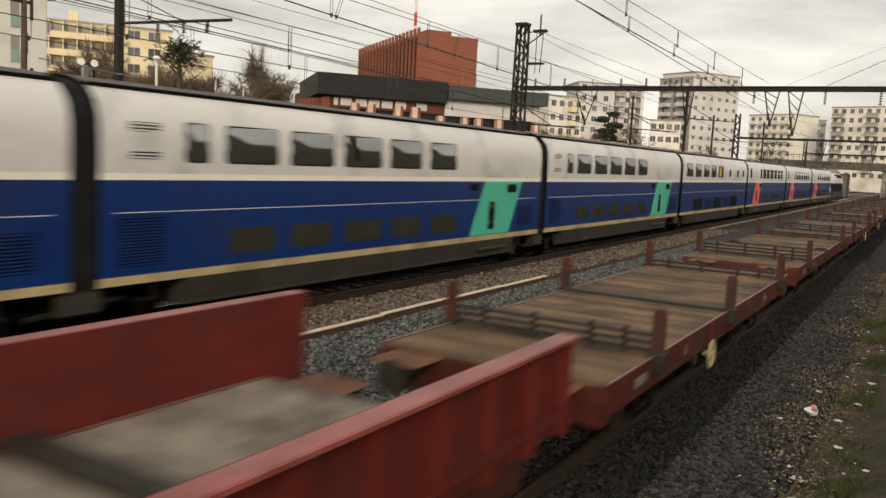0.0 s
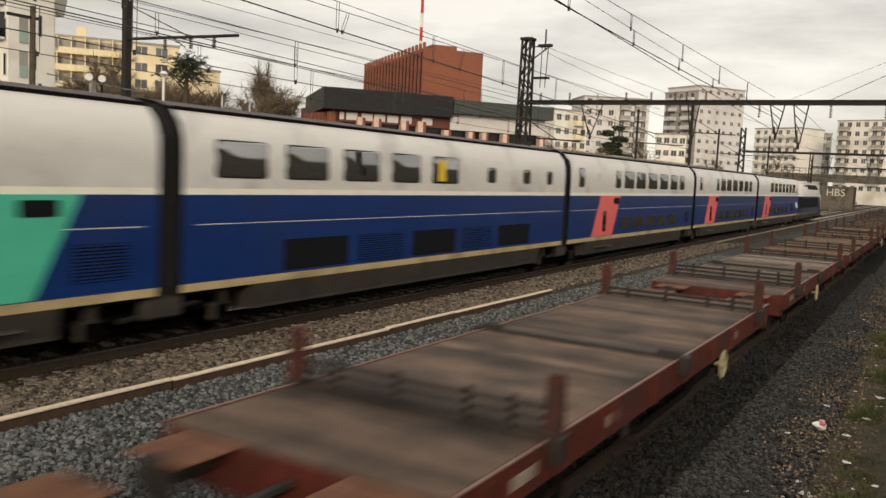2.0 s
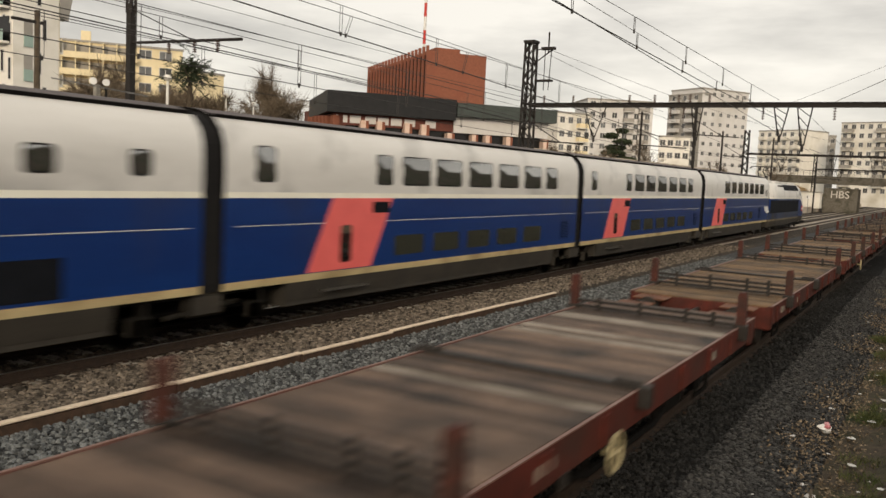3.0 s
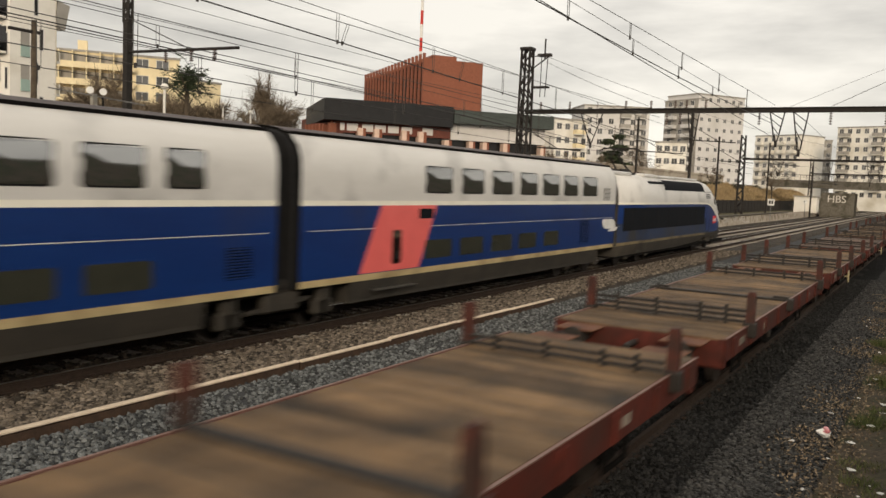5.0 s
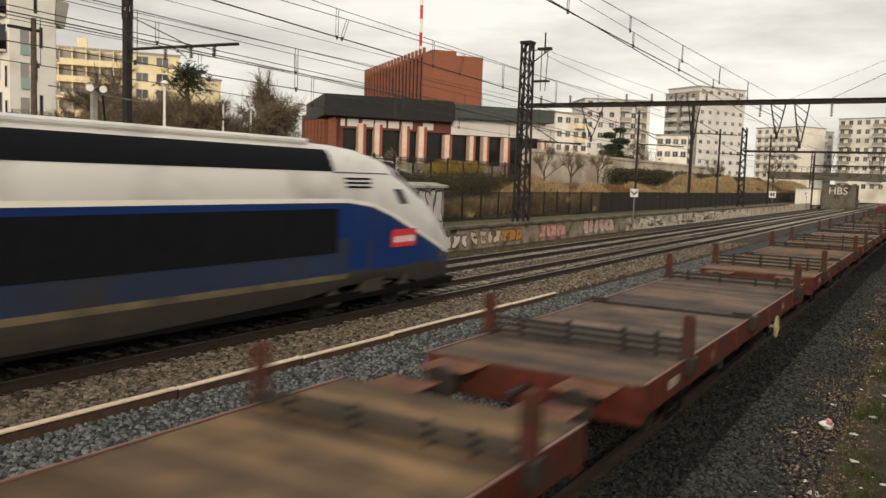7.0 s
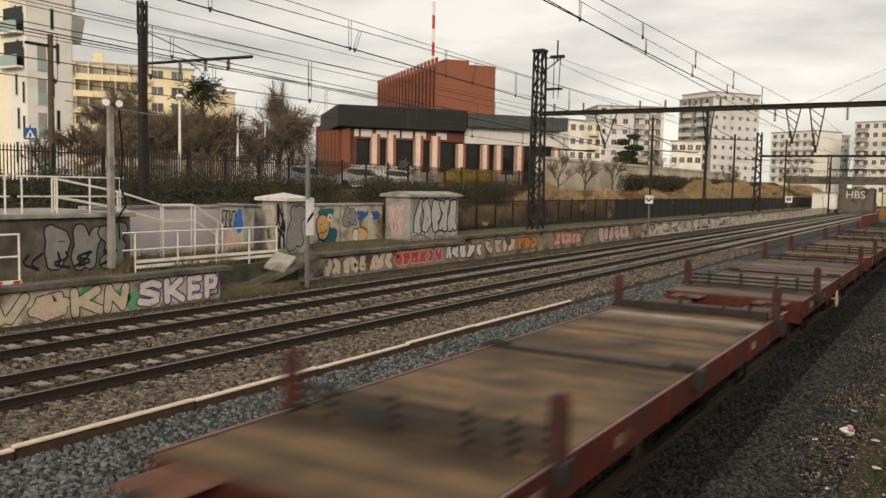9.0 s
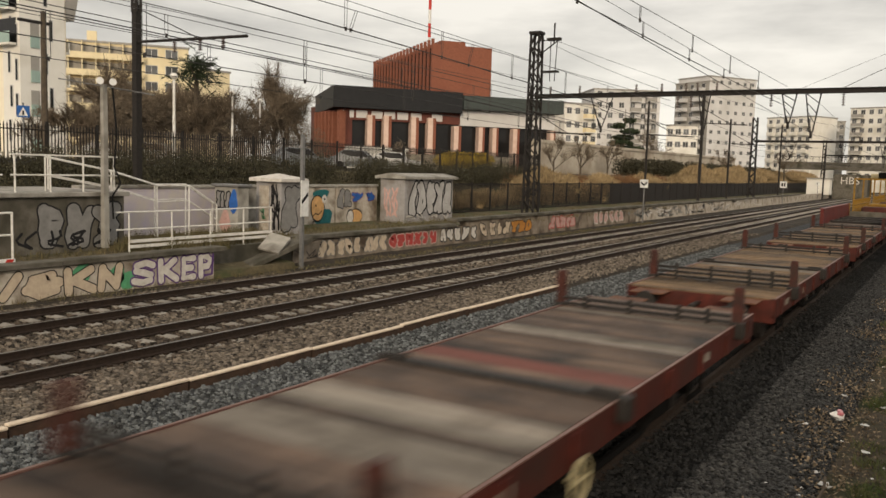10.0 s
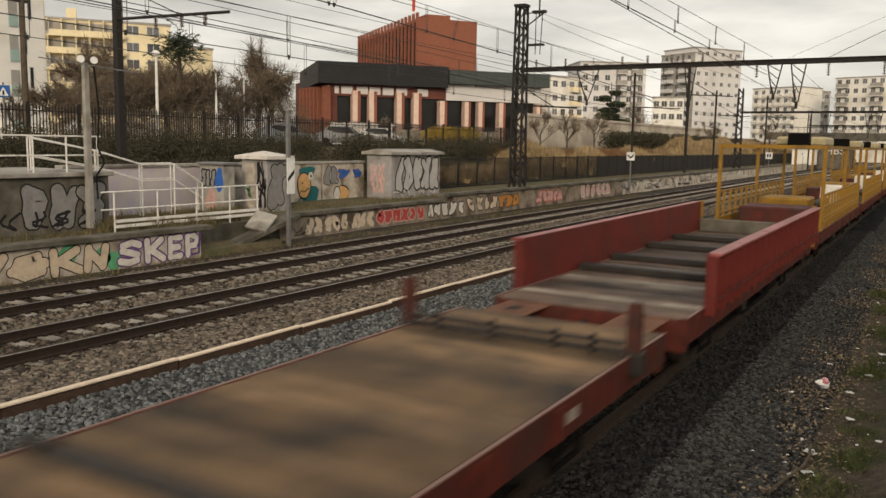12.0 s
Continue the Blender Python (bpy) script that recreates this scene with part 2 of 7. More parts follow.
M_plank_pale = material("pale_worn_plank", (0.30, 0.26, 0.215), (0.13, 0.108, 0.086), 2.4, 0.8, bump=0.3, stain=(0.08, 0.062, 0.048), stain_scale=1.4, stain_at=0.56, soft=0.14, stretch=(0.35, 2.2, 1), vary=0.3)
M_plank_red = material("red_stained_plank", (0.20, 0.075, 0.06), (0.11, 0.045, 0.036), 3, 0.8, bump=0.3, stretch=(0.35, 2.2, 1), vary=0.2)
# Worn red flange; the pink tone is the sky's highlight put into the colour.
M_flange = material("worn_highlight_flange", (0.34, 0.10, 0.09), (0.16, 0.03, 0.025), 3, 0.4, bump=0.1, stain=(0.14, 0.022, 0.018), stain_scale=1.6, stain_at=0.52, spec=0.5)
# Sill edge strip, coloured as the glint of the sunlit deck edge.
M_edge = material("bright_edge_glint", (0.225, 0.15, 0.125), (0.15, 0.065, 0.05), 5, 0.5, metal=0.3)
M_greasy = material("greasy_steel", (0.0375, 0.03225, 0.0285), (0.0225, 0.0195, 0.01725), 5, 0.6, metal=0.3, bump=0.2)
M_ring = material("pale_yellow_paint", (0.40, 0.34, 0.20), None, 4, 0.5)
M_yellow = material("yellow_machine_paint", (0.2688, 0.1408, 0.016), (0.1792, 0.096, 0.01408), 3, 0.5, stain=(0.1408, 0.0832, 0.0256), stain_scale=2, stain_at=0.62)
M_stake = material("dark_red_stake_steel", (0.075, 0.022, 0.015), (0.035, 0.013, 0.010), 5, 0.65, bump=0.2, stain=(0.03, 0.02, 0.016), stain_scale=2.5)


def part(name, bm, mat, parent=None, label="", smooth=False):
    me = bpy.data.meshes.new(name)
    bm.normal_update()
    bm.to_mesh(me)
    bm.free()
    for m in (mat if isinstance(mat, (list, tuple)) else [mat]):
        me.materials.append(m)
    if smooth:
        me.polygons.foreach_set("use_smooth", [True] * len(me.polygons))
    ob = new(name, me)
    ob.parent = parent
    if label:
        ob["label"] = label
    return ob


def piece(name, me, parent, x=0, y=0, z=0, rz=0, rx=0, ry=0):
    ob = new(name, me)
    ob.parent = parent
    ob.matrix_basis = pose(x, y, z, rx, ry, rz)
    return ob


def mesh_of(name, bm, mat):
    me = bpy.data.meshes.new(name)
    bm.normal_update()
    bm.to_mesh(me)
    bm.free()
    for m in (mat if isinstance(mat, (list, tuple)) else [mat]):
        me.materials.append(m)
    return me


def box(bm, x0, y0, z0, x1, y1, z1, mi=0, bevel=0.0, m=None):
    v = [bm.verts.new(c) for c in ((x0, y0, z0), (x1, y0, z0), (x1, y1, z0), (x0, y1, z0), (x0, y0, z1), (x1, y0, z1), (x1, y1, z1), (x0, y1, z1))]
    fs = [bm.faces.new([v[i] for i in q]) for q in ((3, 2, 1, 0), (4, 5, 6, 7), (0, 1, 5, 4), (1, 2, 6, 5), (2, 3, 7, 6), (3, 0, 4, 7))]
    for f in fs:
        f.material_index = mi
    if m is not None:
        bmesh.ops.transform(bm, matrix=m, verts=v)
    if bevel:
        es = list({e for f in fs for e in f.edges})
        bmesh.ops.bevel(bm, geom=es, offset=bevel, segments=1, affect="EDGES", material=-1)
    return bm


def boxbm(*a, **k):
    return box(bmesh.new(), *a, **k)


def tube(bm, a, b, r, n=6, r2=None, mi=0, cap=True):
    a, b = Vector(a), Vector(b)
    q = (b - a).to_track_quat("Z", "Y")
    r2 = r if r2 is None else r2
    ra = [bm.verts.new(a + q @ Vector((math.cos(i * math.tau / n) * r, math.sin(i * math.tau / n) * r, 0))) for i in range(n)]
    rb = [bm.verts.new(b + q @ Vector((math.cos(i * math.tau / n) * r2, math.sin(i * math.tau / n) * r2, 0))) for i in range(n)]
    for i in range(n):
        bm.faces.new((ra[i], ra[(i + 1) % n], rb[(i + 1) % n], rb[i])).material_index = mi
    if cap:
        bm.faces.new(ra[::-1]).material_index = mi
        bm.faces.new(rb).material_index = mi
    return bm


def path_tube(bm, pts, r, n=6, mi=0):
    for a, b in zip(pts[:-1], pts[1:]):
        tube(bm, a, b, r, n, mi=mi)
    return bm


def extrude_x(bm, prof, y0, y1, mi=0):
    """A sheet: the open profile of (x, z) points, drawn from y0 to y1."""
    a = [bm.verts.new((x, y0, z)) for x, z in prof]
    b = [bm.verts.new((x, y1, z)) for x, z in prof]
    for i in range(len(prof) - 1):
        bm.faces.new((a[i], b[i], b[i + 1], a[i + 1])).material_index = mi
    return bm


def solid_y(bm, prof, y0, y1, mi=0):
    """A closed profile of (x, z) points, drawn from y0 to y1, with ends."""
    a = [bm.verts.new((x, y0, z)) for x, z in prof]
    b = [bm.verts.new((x, y1, z)) for x, z in prof]
    k = len(prof)
    for i in range(k):
        bm.faces.new((a[i], a[(i + 1) % k], b[(i + 1) % k], b[i])).material_index = mi
    bm.faces.new(a[::-1]).material_index = mi
    bm.faces.new(b).material_index = mi
    bmesh.ops.recalc_face_normals(bm, faces=bm.faces)
    return bm


def polar(az, d, z=0.0):
    return Vector((-math.sin(radians(az)) * d, math.cos(radians(az)) * d, z))


def empty(name, m=None):
    ob = new(name)
    if m is not None:
        ob.matrix_basis = m
    return ob


def soup(name, verts, faces, mats, parent=None, smooth=False):
    me = bpy.data.meshes.new(name)
    me.from_pydata(verts, [], faces)
    for m in (mats if isinstance(mats, (list, tuple)) else [mats]):
        me.materials.append(m)
    if smooth:
        me.polygons.foreach_set("use_smooth", [True] * len(me.polygons))
    ob = new(name, me)
    ob.parent = parent
    return ob

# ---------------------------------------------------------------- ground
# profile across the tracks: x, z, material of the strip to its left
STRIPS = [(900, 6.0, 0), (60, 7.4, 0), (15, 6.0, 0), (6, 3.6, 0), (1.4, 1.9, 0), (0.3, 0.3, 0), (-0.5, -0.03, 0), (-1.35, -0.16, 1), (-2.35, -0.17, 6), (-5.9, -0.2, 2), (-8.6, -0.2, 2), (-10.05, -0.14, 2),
          (-10.25, -0.30, 3), (-10.5, -0.12, 3), (-11.9, -0.22, 3), (-14.9, -0.245, 3), (-15.3, -0.29, 3), (-15.6, -0.245, 3), (-18.6, -0.25, 3),
          (-19.3, -0.3, 3), (-20.9, -0.22, 4), (-21.05, 0.55, 4), (-26.3, 0.72, 4), (-27.5, 0.95, 4), (-33.0, 3.05, 4), (-36.0, 3.1, 5), (-48, 3.15, 5),
          (-1200, 3.6, 4)]


def build_ground():
    ys = [-400, -120, -40, -10] + [2 + 1.5 * i for i in range(60)] + [100, 115, 135, 160, 200, 280, 400, 700, 1500]
    bm = bmesh.new()
    rows = []
    for y in ys:
        row = []
        for i, (x, z, k) in enumerate(STRIPS):
            j = 0.0 if abs(x) > 50 else noise.noise((x * 0.7, y * 0.5, 3.0)) * 0.035
            jx = 0.0 if not -36 < x < 5 or abs(x + 10.15) < 0.2 else noise.noise((x * 3, y * 0.4, 8.0)) * 0.12
            row.append(bm.verts.new((x + jx, y, z + j)))
        rows.append(row)
    for a, b in zip(rows[:-1], rows[1:]):
        for i in range(len(STRIPS) - 1):
            bm.faces.new((a[i], a[i + 1], b[i + 1], b[i])).material_index = STRIPS[i][2]
    bmesh.ops.recalc_face_normals(bm, faces=bm.faces)
    ob = part("ground", bm, [M_dirt, M_ballast_dark, M_ballast_grey, M_ballast, M_dry, M_asphalt, M_ballast_shaded])
    if ob.data.polygons[0].normal.z < 0:
        ob.data.flip_normals()
    tagged(ob, "railway ground of ballast, dirt and dry grass", "ground", kind="structure")
    return ob


build_ground()


def stones(name, count, x0, x1, y0, y1, size, mat, label):
    rng = np.random.default_rng(len(name) * 7 + int(abs(x0) * 10))
    u = rng.random(count)
    ys = y0 + (y1 - y0) * u ** 1.9
    xs = x0 + (x1 - x0) * rng.random(count)
    base = np.array([(1, 1, -.5), (-1, 1, -.6), (-1, -1, -.5), (1, -1, -.6), (.6, .5, .8), (-.6, .7, .7), (-.7, -.5, .9), (.5, -.7, .7)], float)
    V = np.empty((count, 8, 3))
    for i in range(3):
        V[:, :, i] = base[None, :, i] * (0.6 + 0.8 * rng.random((count, 8)))
    s = size * (0.5 + rng.random((count, 1, 1)))
    V *= s * np.array([1, 1, 0.8])
    a = rng.random(count) * math.tau
    c, sn = np.cos(a)[:, None], np.sin(a)[:, None]
    X = V[:, :, 0] * c - V[:, :, 1] * sn + xs[:, None]
    Y = V[:, :, 0] * sn + V[:, :, 1] * c + ys[:, None]
    zs = np.interp(xs, [q[0] for q in STRIPS][::-1], [q[1] for q in STRIPS][::-1])
    Z = V[:, :, 2] + (zs + 0.008 + 0.02 * rng.random(count))[:, None]
    verts = np.stack([X, Y, Z], 2).reshape(-1, 3)
    q = np.array([(4, 5, 6, 7), (0, 4, 7, 3), (3, 7, 6, 2), (2, 6, 5, 1), (1, 5, 4, 0)])
    F = (q[None] + (np.arange(count) * 8)[:, None, None]).reshape(-1, 4)
    me = bpy.data.meshes.new(name)
    me.from_pydata(verts.tolist(), [], F.tolist())
    me.materials.append(mat)
    ob = new(name, me)
    tagged(ob, label, "ballast", kind="stuff")
    return ob


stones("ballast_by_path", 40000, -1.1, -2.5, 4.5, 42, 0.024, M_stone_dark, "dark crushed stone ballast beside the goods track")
stones("ballast_goods_track", 24000, -2.3, -4.9, 4.5, 42, 0.024, M_stone_shaded, "crushed stone ballast of the goods track, dark with oil and painted shade")
stones("ballast_between_tracks", 40000, -5.2, -10.1, 3, 45, 0.025, M_stone_grey, "blue-grey crushed stone ballast below the kerb")
stones("ballast_shoulder", 20000, -10.45, -12.35, 4, 55, 0.036, M_stone_brown, "brown crushed stone ballast on the fast track's shoulder")
stones("ballast_fast_track", 20000, -12.2, -14.5, 4, 55, 0.034, M_stone_rust, "rust-stained crushed stone ballast of the fast track")
stones("ballast_between_lines", 12000, -14.4, -15.9, 4, 60, 0.036, M_stone_brown, "brown crushed stone ballast between two tracks")
stones("ballast_far_track", 20000, -15.8, -18.1, 6, 60, 0.034, M_stone_rust, "rust-stained crushed stone ballast of the far track")
stones("ballast_wall_side", 9000, -18.0, -19.4, 6, 60, 0.034, M_stone_brown, "brown crushed stone ballast before the low wall")


# ---------------------------------------------------------------- tracks
def rail_mesh(y0, y1, head):
    bm = bmesh.new()
    solid_y(bm, [(-0.07, -0.17), (0.07, -0.17), (0.07, -0.155), (0.012, -0.13), (0.012, -0.045), (0.035, -0.035), (0.035, -0.004), (-0.035, -0.004), (-0.035, -0.035),
                 (-0.012, -0.045), (-0.012, -0.13), (-0.07, -0.155)], y0, y1)
    box(bm, -0.028, y0, -0.004, 0.028, y1, 0.0, mi=1)
    return mesh_of("rail", bm, [M_rail, head])


def sleeper_mesh(mat):
    bm = bmesh.new()
    for s in (-1, 1):
        solid_y(bm, [(s * 0.22, -0.30), (s * 1.08, -0.30), (s * 1.06, -0.182), (s * 0.24, -0.182)], -0.12, 0.12)
    box(bm, -0.45, -0.03, -0.26, 0.45, 0.03, -0.215)
    for s in (-1, 1):
        for d in (-0.12, 0.12):
            box(bm, s * 0.7525 + d - 0.03, -0.045, -0.184, s * 0.7525 + d + 0.03, 0.045, -0.14, mi=1)
    return mesh_of("sleeper", bm, [mat, M_rail])


def build_track(name, x, label, y_near, y_far, head=M_rail_top, tie=M_sleeper):
    tr = tagged(empty(name, pose(x, 0, 0)), label, "railway track", "railway tracks", "structure")
    rm, sm = rail_mesh(-40, 700, head), sleeper_mesh(tie)
    for s in (-1, 1):
        piece("rail", rm, tr, s * 0.7525)
    y = y_near
    i = 0
    while y < y_far:
        piece("sleeper", sm, tr, 0.0, y + 0.02 * math.sin(i * 2.3), 0.006 * math.sin(i * 1.7), 0.6 * math.sin(i * 3.1))
        y += 0.6
        i += 1
    bm = bmesh.new()
    while y < 300:
        box(bm, -1.14, y - 0.13, -0.3, 1.14, y + 0.13, -0.18)
        y += 0.6
    part("sleeper_row", bm, tie, tr)["kind"] = "stuff"
    return tr


build_track("track_goods", -4.2, "rusty rails of the goods track on concrete sleepers", 2, 40, M_rail, M_sleeper_shaded)
build_track("track_fast", -13.35, "rusty rails on two-block concrete sleepers in brown ballast", 5, 75)
build_track("track_far", -16.95, "rusty rails of the far track on concrete sleepers", 6, 80)

kerb = tagged(empty("kerb"), "pale weathered kerb with dark brown side between tracks", "kerb", kind="structure")
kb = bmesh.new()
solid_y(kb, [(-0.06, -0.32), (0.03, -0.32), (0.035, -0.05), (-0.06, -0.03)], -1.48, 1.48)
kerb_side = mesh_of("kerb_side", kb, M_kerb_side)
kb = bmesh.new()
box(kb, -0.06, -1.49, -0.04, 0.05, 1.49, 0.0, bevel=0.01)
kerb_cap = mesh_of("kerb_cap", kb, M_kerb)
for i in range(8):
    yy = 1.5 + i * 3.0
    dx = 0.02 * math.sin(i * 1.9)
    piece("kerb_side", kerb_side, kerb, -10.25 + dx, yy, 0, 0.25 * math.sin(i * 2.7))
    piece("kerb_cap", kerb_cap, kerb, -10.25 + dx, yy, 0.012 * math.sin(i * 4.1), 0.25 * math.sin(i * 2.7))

# ---------------------------------------------------------------- fast train
TGV_X = -13.5
BODY = [(1.36, 0.55), (1.43, 0.98), (1.45, 1.14), (1.45, 2.83), (1.45, 2.95), (1.45, 3.3), (1.445, 3.55), (1.425, 3.87), (1.33, 4.15), (1.12, 4.38), (0.98, 4.46), (0.7, 4.55), (0.3, 4.6), (0, 4.61)]


def side_x(z):
    zs = [q[1] for q in BODY]
    return float(np.interp(z, zs, [q[0] for q in BODY]))


def shell(name, i0, i1, y0, y1, mat, parent, label="", both=True, smooth=False):
    bm = bmesh.new()
    p = BODY[i0:i1 + 1]
    extrude_x(bm, p, y0, y1)
    if both:
        extrude_x(bm, [(-x, z) for x, z in p][::-1], y0, y1)
    return part(name, bm, mat, parent, label, smooth)


def side_panel(bm, y0, y1, z0, z1, t=0.006, slant=0.0, r=0.06, mi=0):
    """A rounded plate that lies on the body side, from z0 to z1; slant shifts its top edge along the train."""
    def P(y, z, out):
        return Vector((side_x(z) + out, y, z))
    pts = []
    k = 3
    for cy, cz, a0 in ((y1 - r, z1 - r, 0), (y0 + r, z1 - r, 90), (y0 + r, z0 + r, 180), (y1 - r, z0 + r, 270)):
        for i in range(k + 1):
            a = radians(a0 + 90 * i / k)
            yy, zz = cy + r * math.cos(a), cz + r * math.sin(a)
            pts.append((yy + slant * (zz - z0) / (z1 - z0), zz))
    f = [bm.verts.new(P(y, z, t)) for y, z in pts]
    b = [bm.verts.new(P(y, z, -0.01)) for y, z in pts]
    bm.faces.new(f).material_index = mi
    n = len(pts)
    for i in range(n):
        bm.faces.new((f[i], b[i], b[(i + 1) % n], f[(i + 1) % n])).material_index = mi
    bmesh.ops.recalc_face_normals(bm, faces=bm.faces)
    return bm


def louvre(car, y0, y1, z0, z1, mat):
    v = part("vent", side_panel(bmesh.new(), y0, y1, z0, z1, 0.004, r=0.02), M_grille, car, "dark louvred vent")
    n = max(4, int((z1 - z0) / 0.055))
    bm = bmesh.new()
    for i in range(n):
        z = z0 + (i + 0.5) * (z1 - z0) / n
        x = side_x(z)
        box(bm, x, y0 + 0.03, z - 0.015, x + 0.022, y1 - 0.03, z + 0.015)
    part("slats", bm, mat, v)


def window(car, y0, y1, z0, z1, mat, name="window", frame_mat=None):
    fr = part(name, side_panel(bmesh.new(), y0 - 0.035, y1 + 0.035, z0 - 0.035, z1 + 0.035, 0.005, r=0.1), frame_mat or M_rubber, car)
    part("pane", side_panel(bmesh.new(), y0, y1, z0, z1, 0.012, r=0.08), mat, fr)


def door(car, y0, y1, mat, label, win):
    d = part("door", side_panel(bmesh.new(), y0, y1, 1.16, 2.83, 0.01, slant=0.85, r=0.015), mat, car, label)
    part("door_window", side_panel(bmesh.new(), win, win + 0.42, 1.32, 2.2, 0.018, r=0.1), M_glass, d)
    part("display", side_panel(bmesh.new(), win + 1.25, win + 1.95, 2.47, 2.74, 0.018, r=0.05), M_grille, d)
    bm = boxbm(side_x(1.05) - 0.05, y0 + 0.6, 0.70, side_x(1.05) + 0.10, y1 - 0.2, 0.73)
    part("step", bm, M_rail_top, d)


def bogie(car, y):
    bo = part("bogie", boxbm(-1.12, y - 1.9, 0.38, 1.12, y + 1.9, 0.62, bevel=0.05), M_black, car)
    for s in (-1.5, 1.5):
        for sx in (-0.75, 0.75):
            bm = bmesh.new()
            tube(bm, (sx - 0.065, y + s, 0.46), (sx + 0.065, y + s, 0.46), 0.46, 20)
            part("wheel", bm, M_wheel, bo)
    bm = bmesh.new()
    for s in (-1.5, 1.5):
        box(bm, 1.05, y + s - 0.22, 0.30, 1.28, y + s + 0.22, 0.66, bevel=0.04)
        tube(bm, (1.2, y + s, 0.62), (1.2, y + s, 0.95), 0.12, 10)
    tube(bm, (1.2, y - 0.9, 0.55), (1.2, y + 0.9, 0.72), 0.05, 8)
    box(bm, 1.08, y - 0.45, 0.5, 1.34, y + 0.45, 0.95, bevel=0.06)
    part("axle_box", bm, M_skirt, bo)


def trailer(length, label, bogie_ends=(True, True)):
    car = tagged(empty("train_carriage"), label, "train carriage", "carriages of the fast train")
    y0, y1 = 0.28, length - 0.28
    shell("lower_body", 2, 3, y0, y1, M_blue, car, "deep blue lower side")
    shell("white_band", 3, 4, y0, y1, M_white_band, car, "cream-white band")
    shell("upper_body", 4, 10, y0, y1, M_silver, car, "silver-grey curved upper side", smooth=True)
    shell("roof", 10, 13, y0, y1, M_roof, car, "dark roof", smooth=True)
    shell("stripe", 1, 2, y0, y1, M_cream_stripe, car, "dirty cream stripe")
    bm = bmesh.new()
    for s in (1, -1):
        p = [(s * x, z) for x, z in BODY[:2]]
        extrude_x(bm, p if s > 0 else p[::-1], 2.2, length - 2.2)
    box(bm, -1.35, 2.2, 0.45, 1.35, length - 2.2, 0.98)
    part("skirt", bm, M_skirt, car, "dirty grey skirt")
    bm = bmesh.new()
    ring = [(x, z) for x, z in BODY[1:]] + [(-x, z) for x, z in BODY[1:-1]][::-1]
    for y in (y0, y1):
        vs = [bm.verts.new((x, y, z)) for x, z in ring]
        bm.faces.new(vs)
    box(bm, -1.3, y0, 0.9, 1.3, y1, 0.99)
    part("end_wall", bm, M_black, car)
    for ya, yb in ((0.0, y0), (y1, length)):
        bm = solid_y(bmesh.new(), [(x * 0.94, z if z < 4 else z - 0.06) for x, z in ring], ya, yb)
        part("gangway_bellows", bm, M_rubber, car, "black rubber gangway between carriages")
    bm = bmesh.new()
    for z in (2.26,):
        box(bm, side_x(z), 0.6, z - 0.008, side_x(z) + 0.006, length - 0.6, z + 0.008)
    part("rub_line", bm, M_silver, car)
    bm = bmesh.new()
    box(bm, 1.02, y0, 4.40, 1.10, y1, 4.47)
    part("gutter", bm, M_black, car)
    if bogie_ends[0]:
        bogie(car, 0.0)
    if bogie_ends[1]:
        bogie(car, length)
    return car


def coupling_gear(car, y):
    bm = bmesh.new()
    box(bm, 0.9, y - 0.32, 0.75, 1.30, y + 0.32, 1.05, bevel=0.06)
    tube(bm, (1.2, y - 0.25, 1.1), (1.2, y + 0.25, 1.1), 0.12, 10)
    part("damper", bm, M_skirt, car)


def car_second(label):
    car = trailer(18.7, label)
    coupling_gear(car, 0.0)
    louvre(car, 0.9, 1.55, 3.2, 3.85, M_silver)
    for a, b in ((2.15, 2.7), (3.18, 4.66), (5.1, 6.57), (7.0, 8.5), (8.93, 10.39), (10.9, 12.3)):
        window(car, a, b, 3.19, 3.87, M_glass)
    louvre(car, 0.67, 1.67, 1.3, 2.2, M_blue)
    for a, b in ((3.3, 4.66), (5.12, 6.58), (7.08, 8.6), (9.07, 10.48), (11.1, 12.46)):
        window(car, a, b, 1.36, 1.87, M_glass_low, "lower_window", M_blue)
    door(car, 13.35, 16.0, M_green, "mint green slanted door", 14.5)
    part("number_panel", side_panel(bmesh.new(), 13.2, 13.75, 2.55, 2.75, 0.008, r=0.03), M_grille, car)
    louvre(car, 16.7, 17.8, 1.35, 2.0, M_blue)
    return car


def car_bar(label):
    car = trailer(18.7, label)
    coupling_gear(car, 0.0)
    for a, b in ((1.1, 2.5), (3.1, 4.5), (5.1, 6.5), (7.1, 8.4), (9.05, 10.45)):
        window(car, a, b, 3.19, 3.87, M_glass)
    for a, b in ((12.3, 12.8), (14.85, 15.35), (16.8, 17.2)):
        window(car, a, b, 3.25, 3.65, M_glass)
    part("poster", side_panel(bmesh.new(), 9.35, 9.75, 3.22, 3.8, 0.016, r=0.03), M_yellow_panel, car, "yellow panel behind the window")
    for a, b in ((3.1, 5.35), (8.2, 10.45), (13.2, 15.5)):
        part("equipment_hatch", side_panel(bmesh.new(), a, b, 1.2, 1.87, 0.006, r=0.03), M_grille, car, "dark grille hatch")
    for a, b in ((5.8, 7.7), (10.95, 12.7)):
        louvre(car, a, b, 1.2, 1.87, M_blue)
    return car


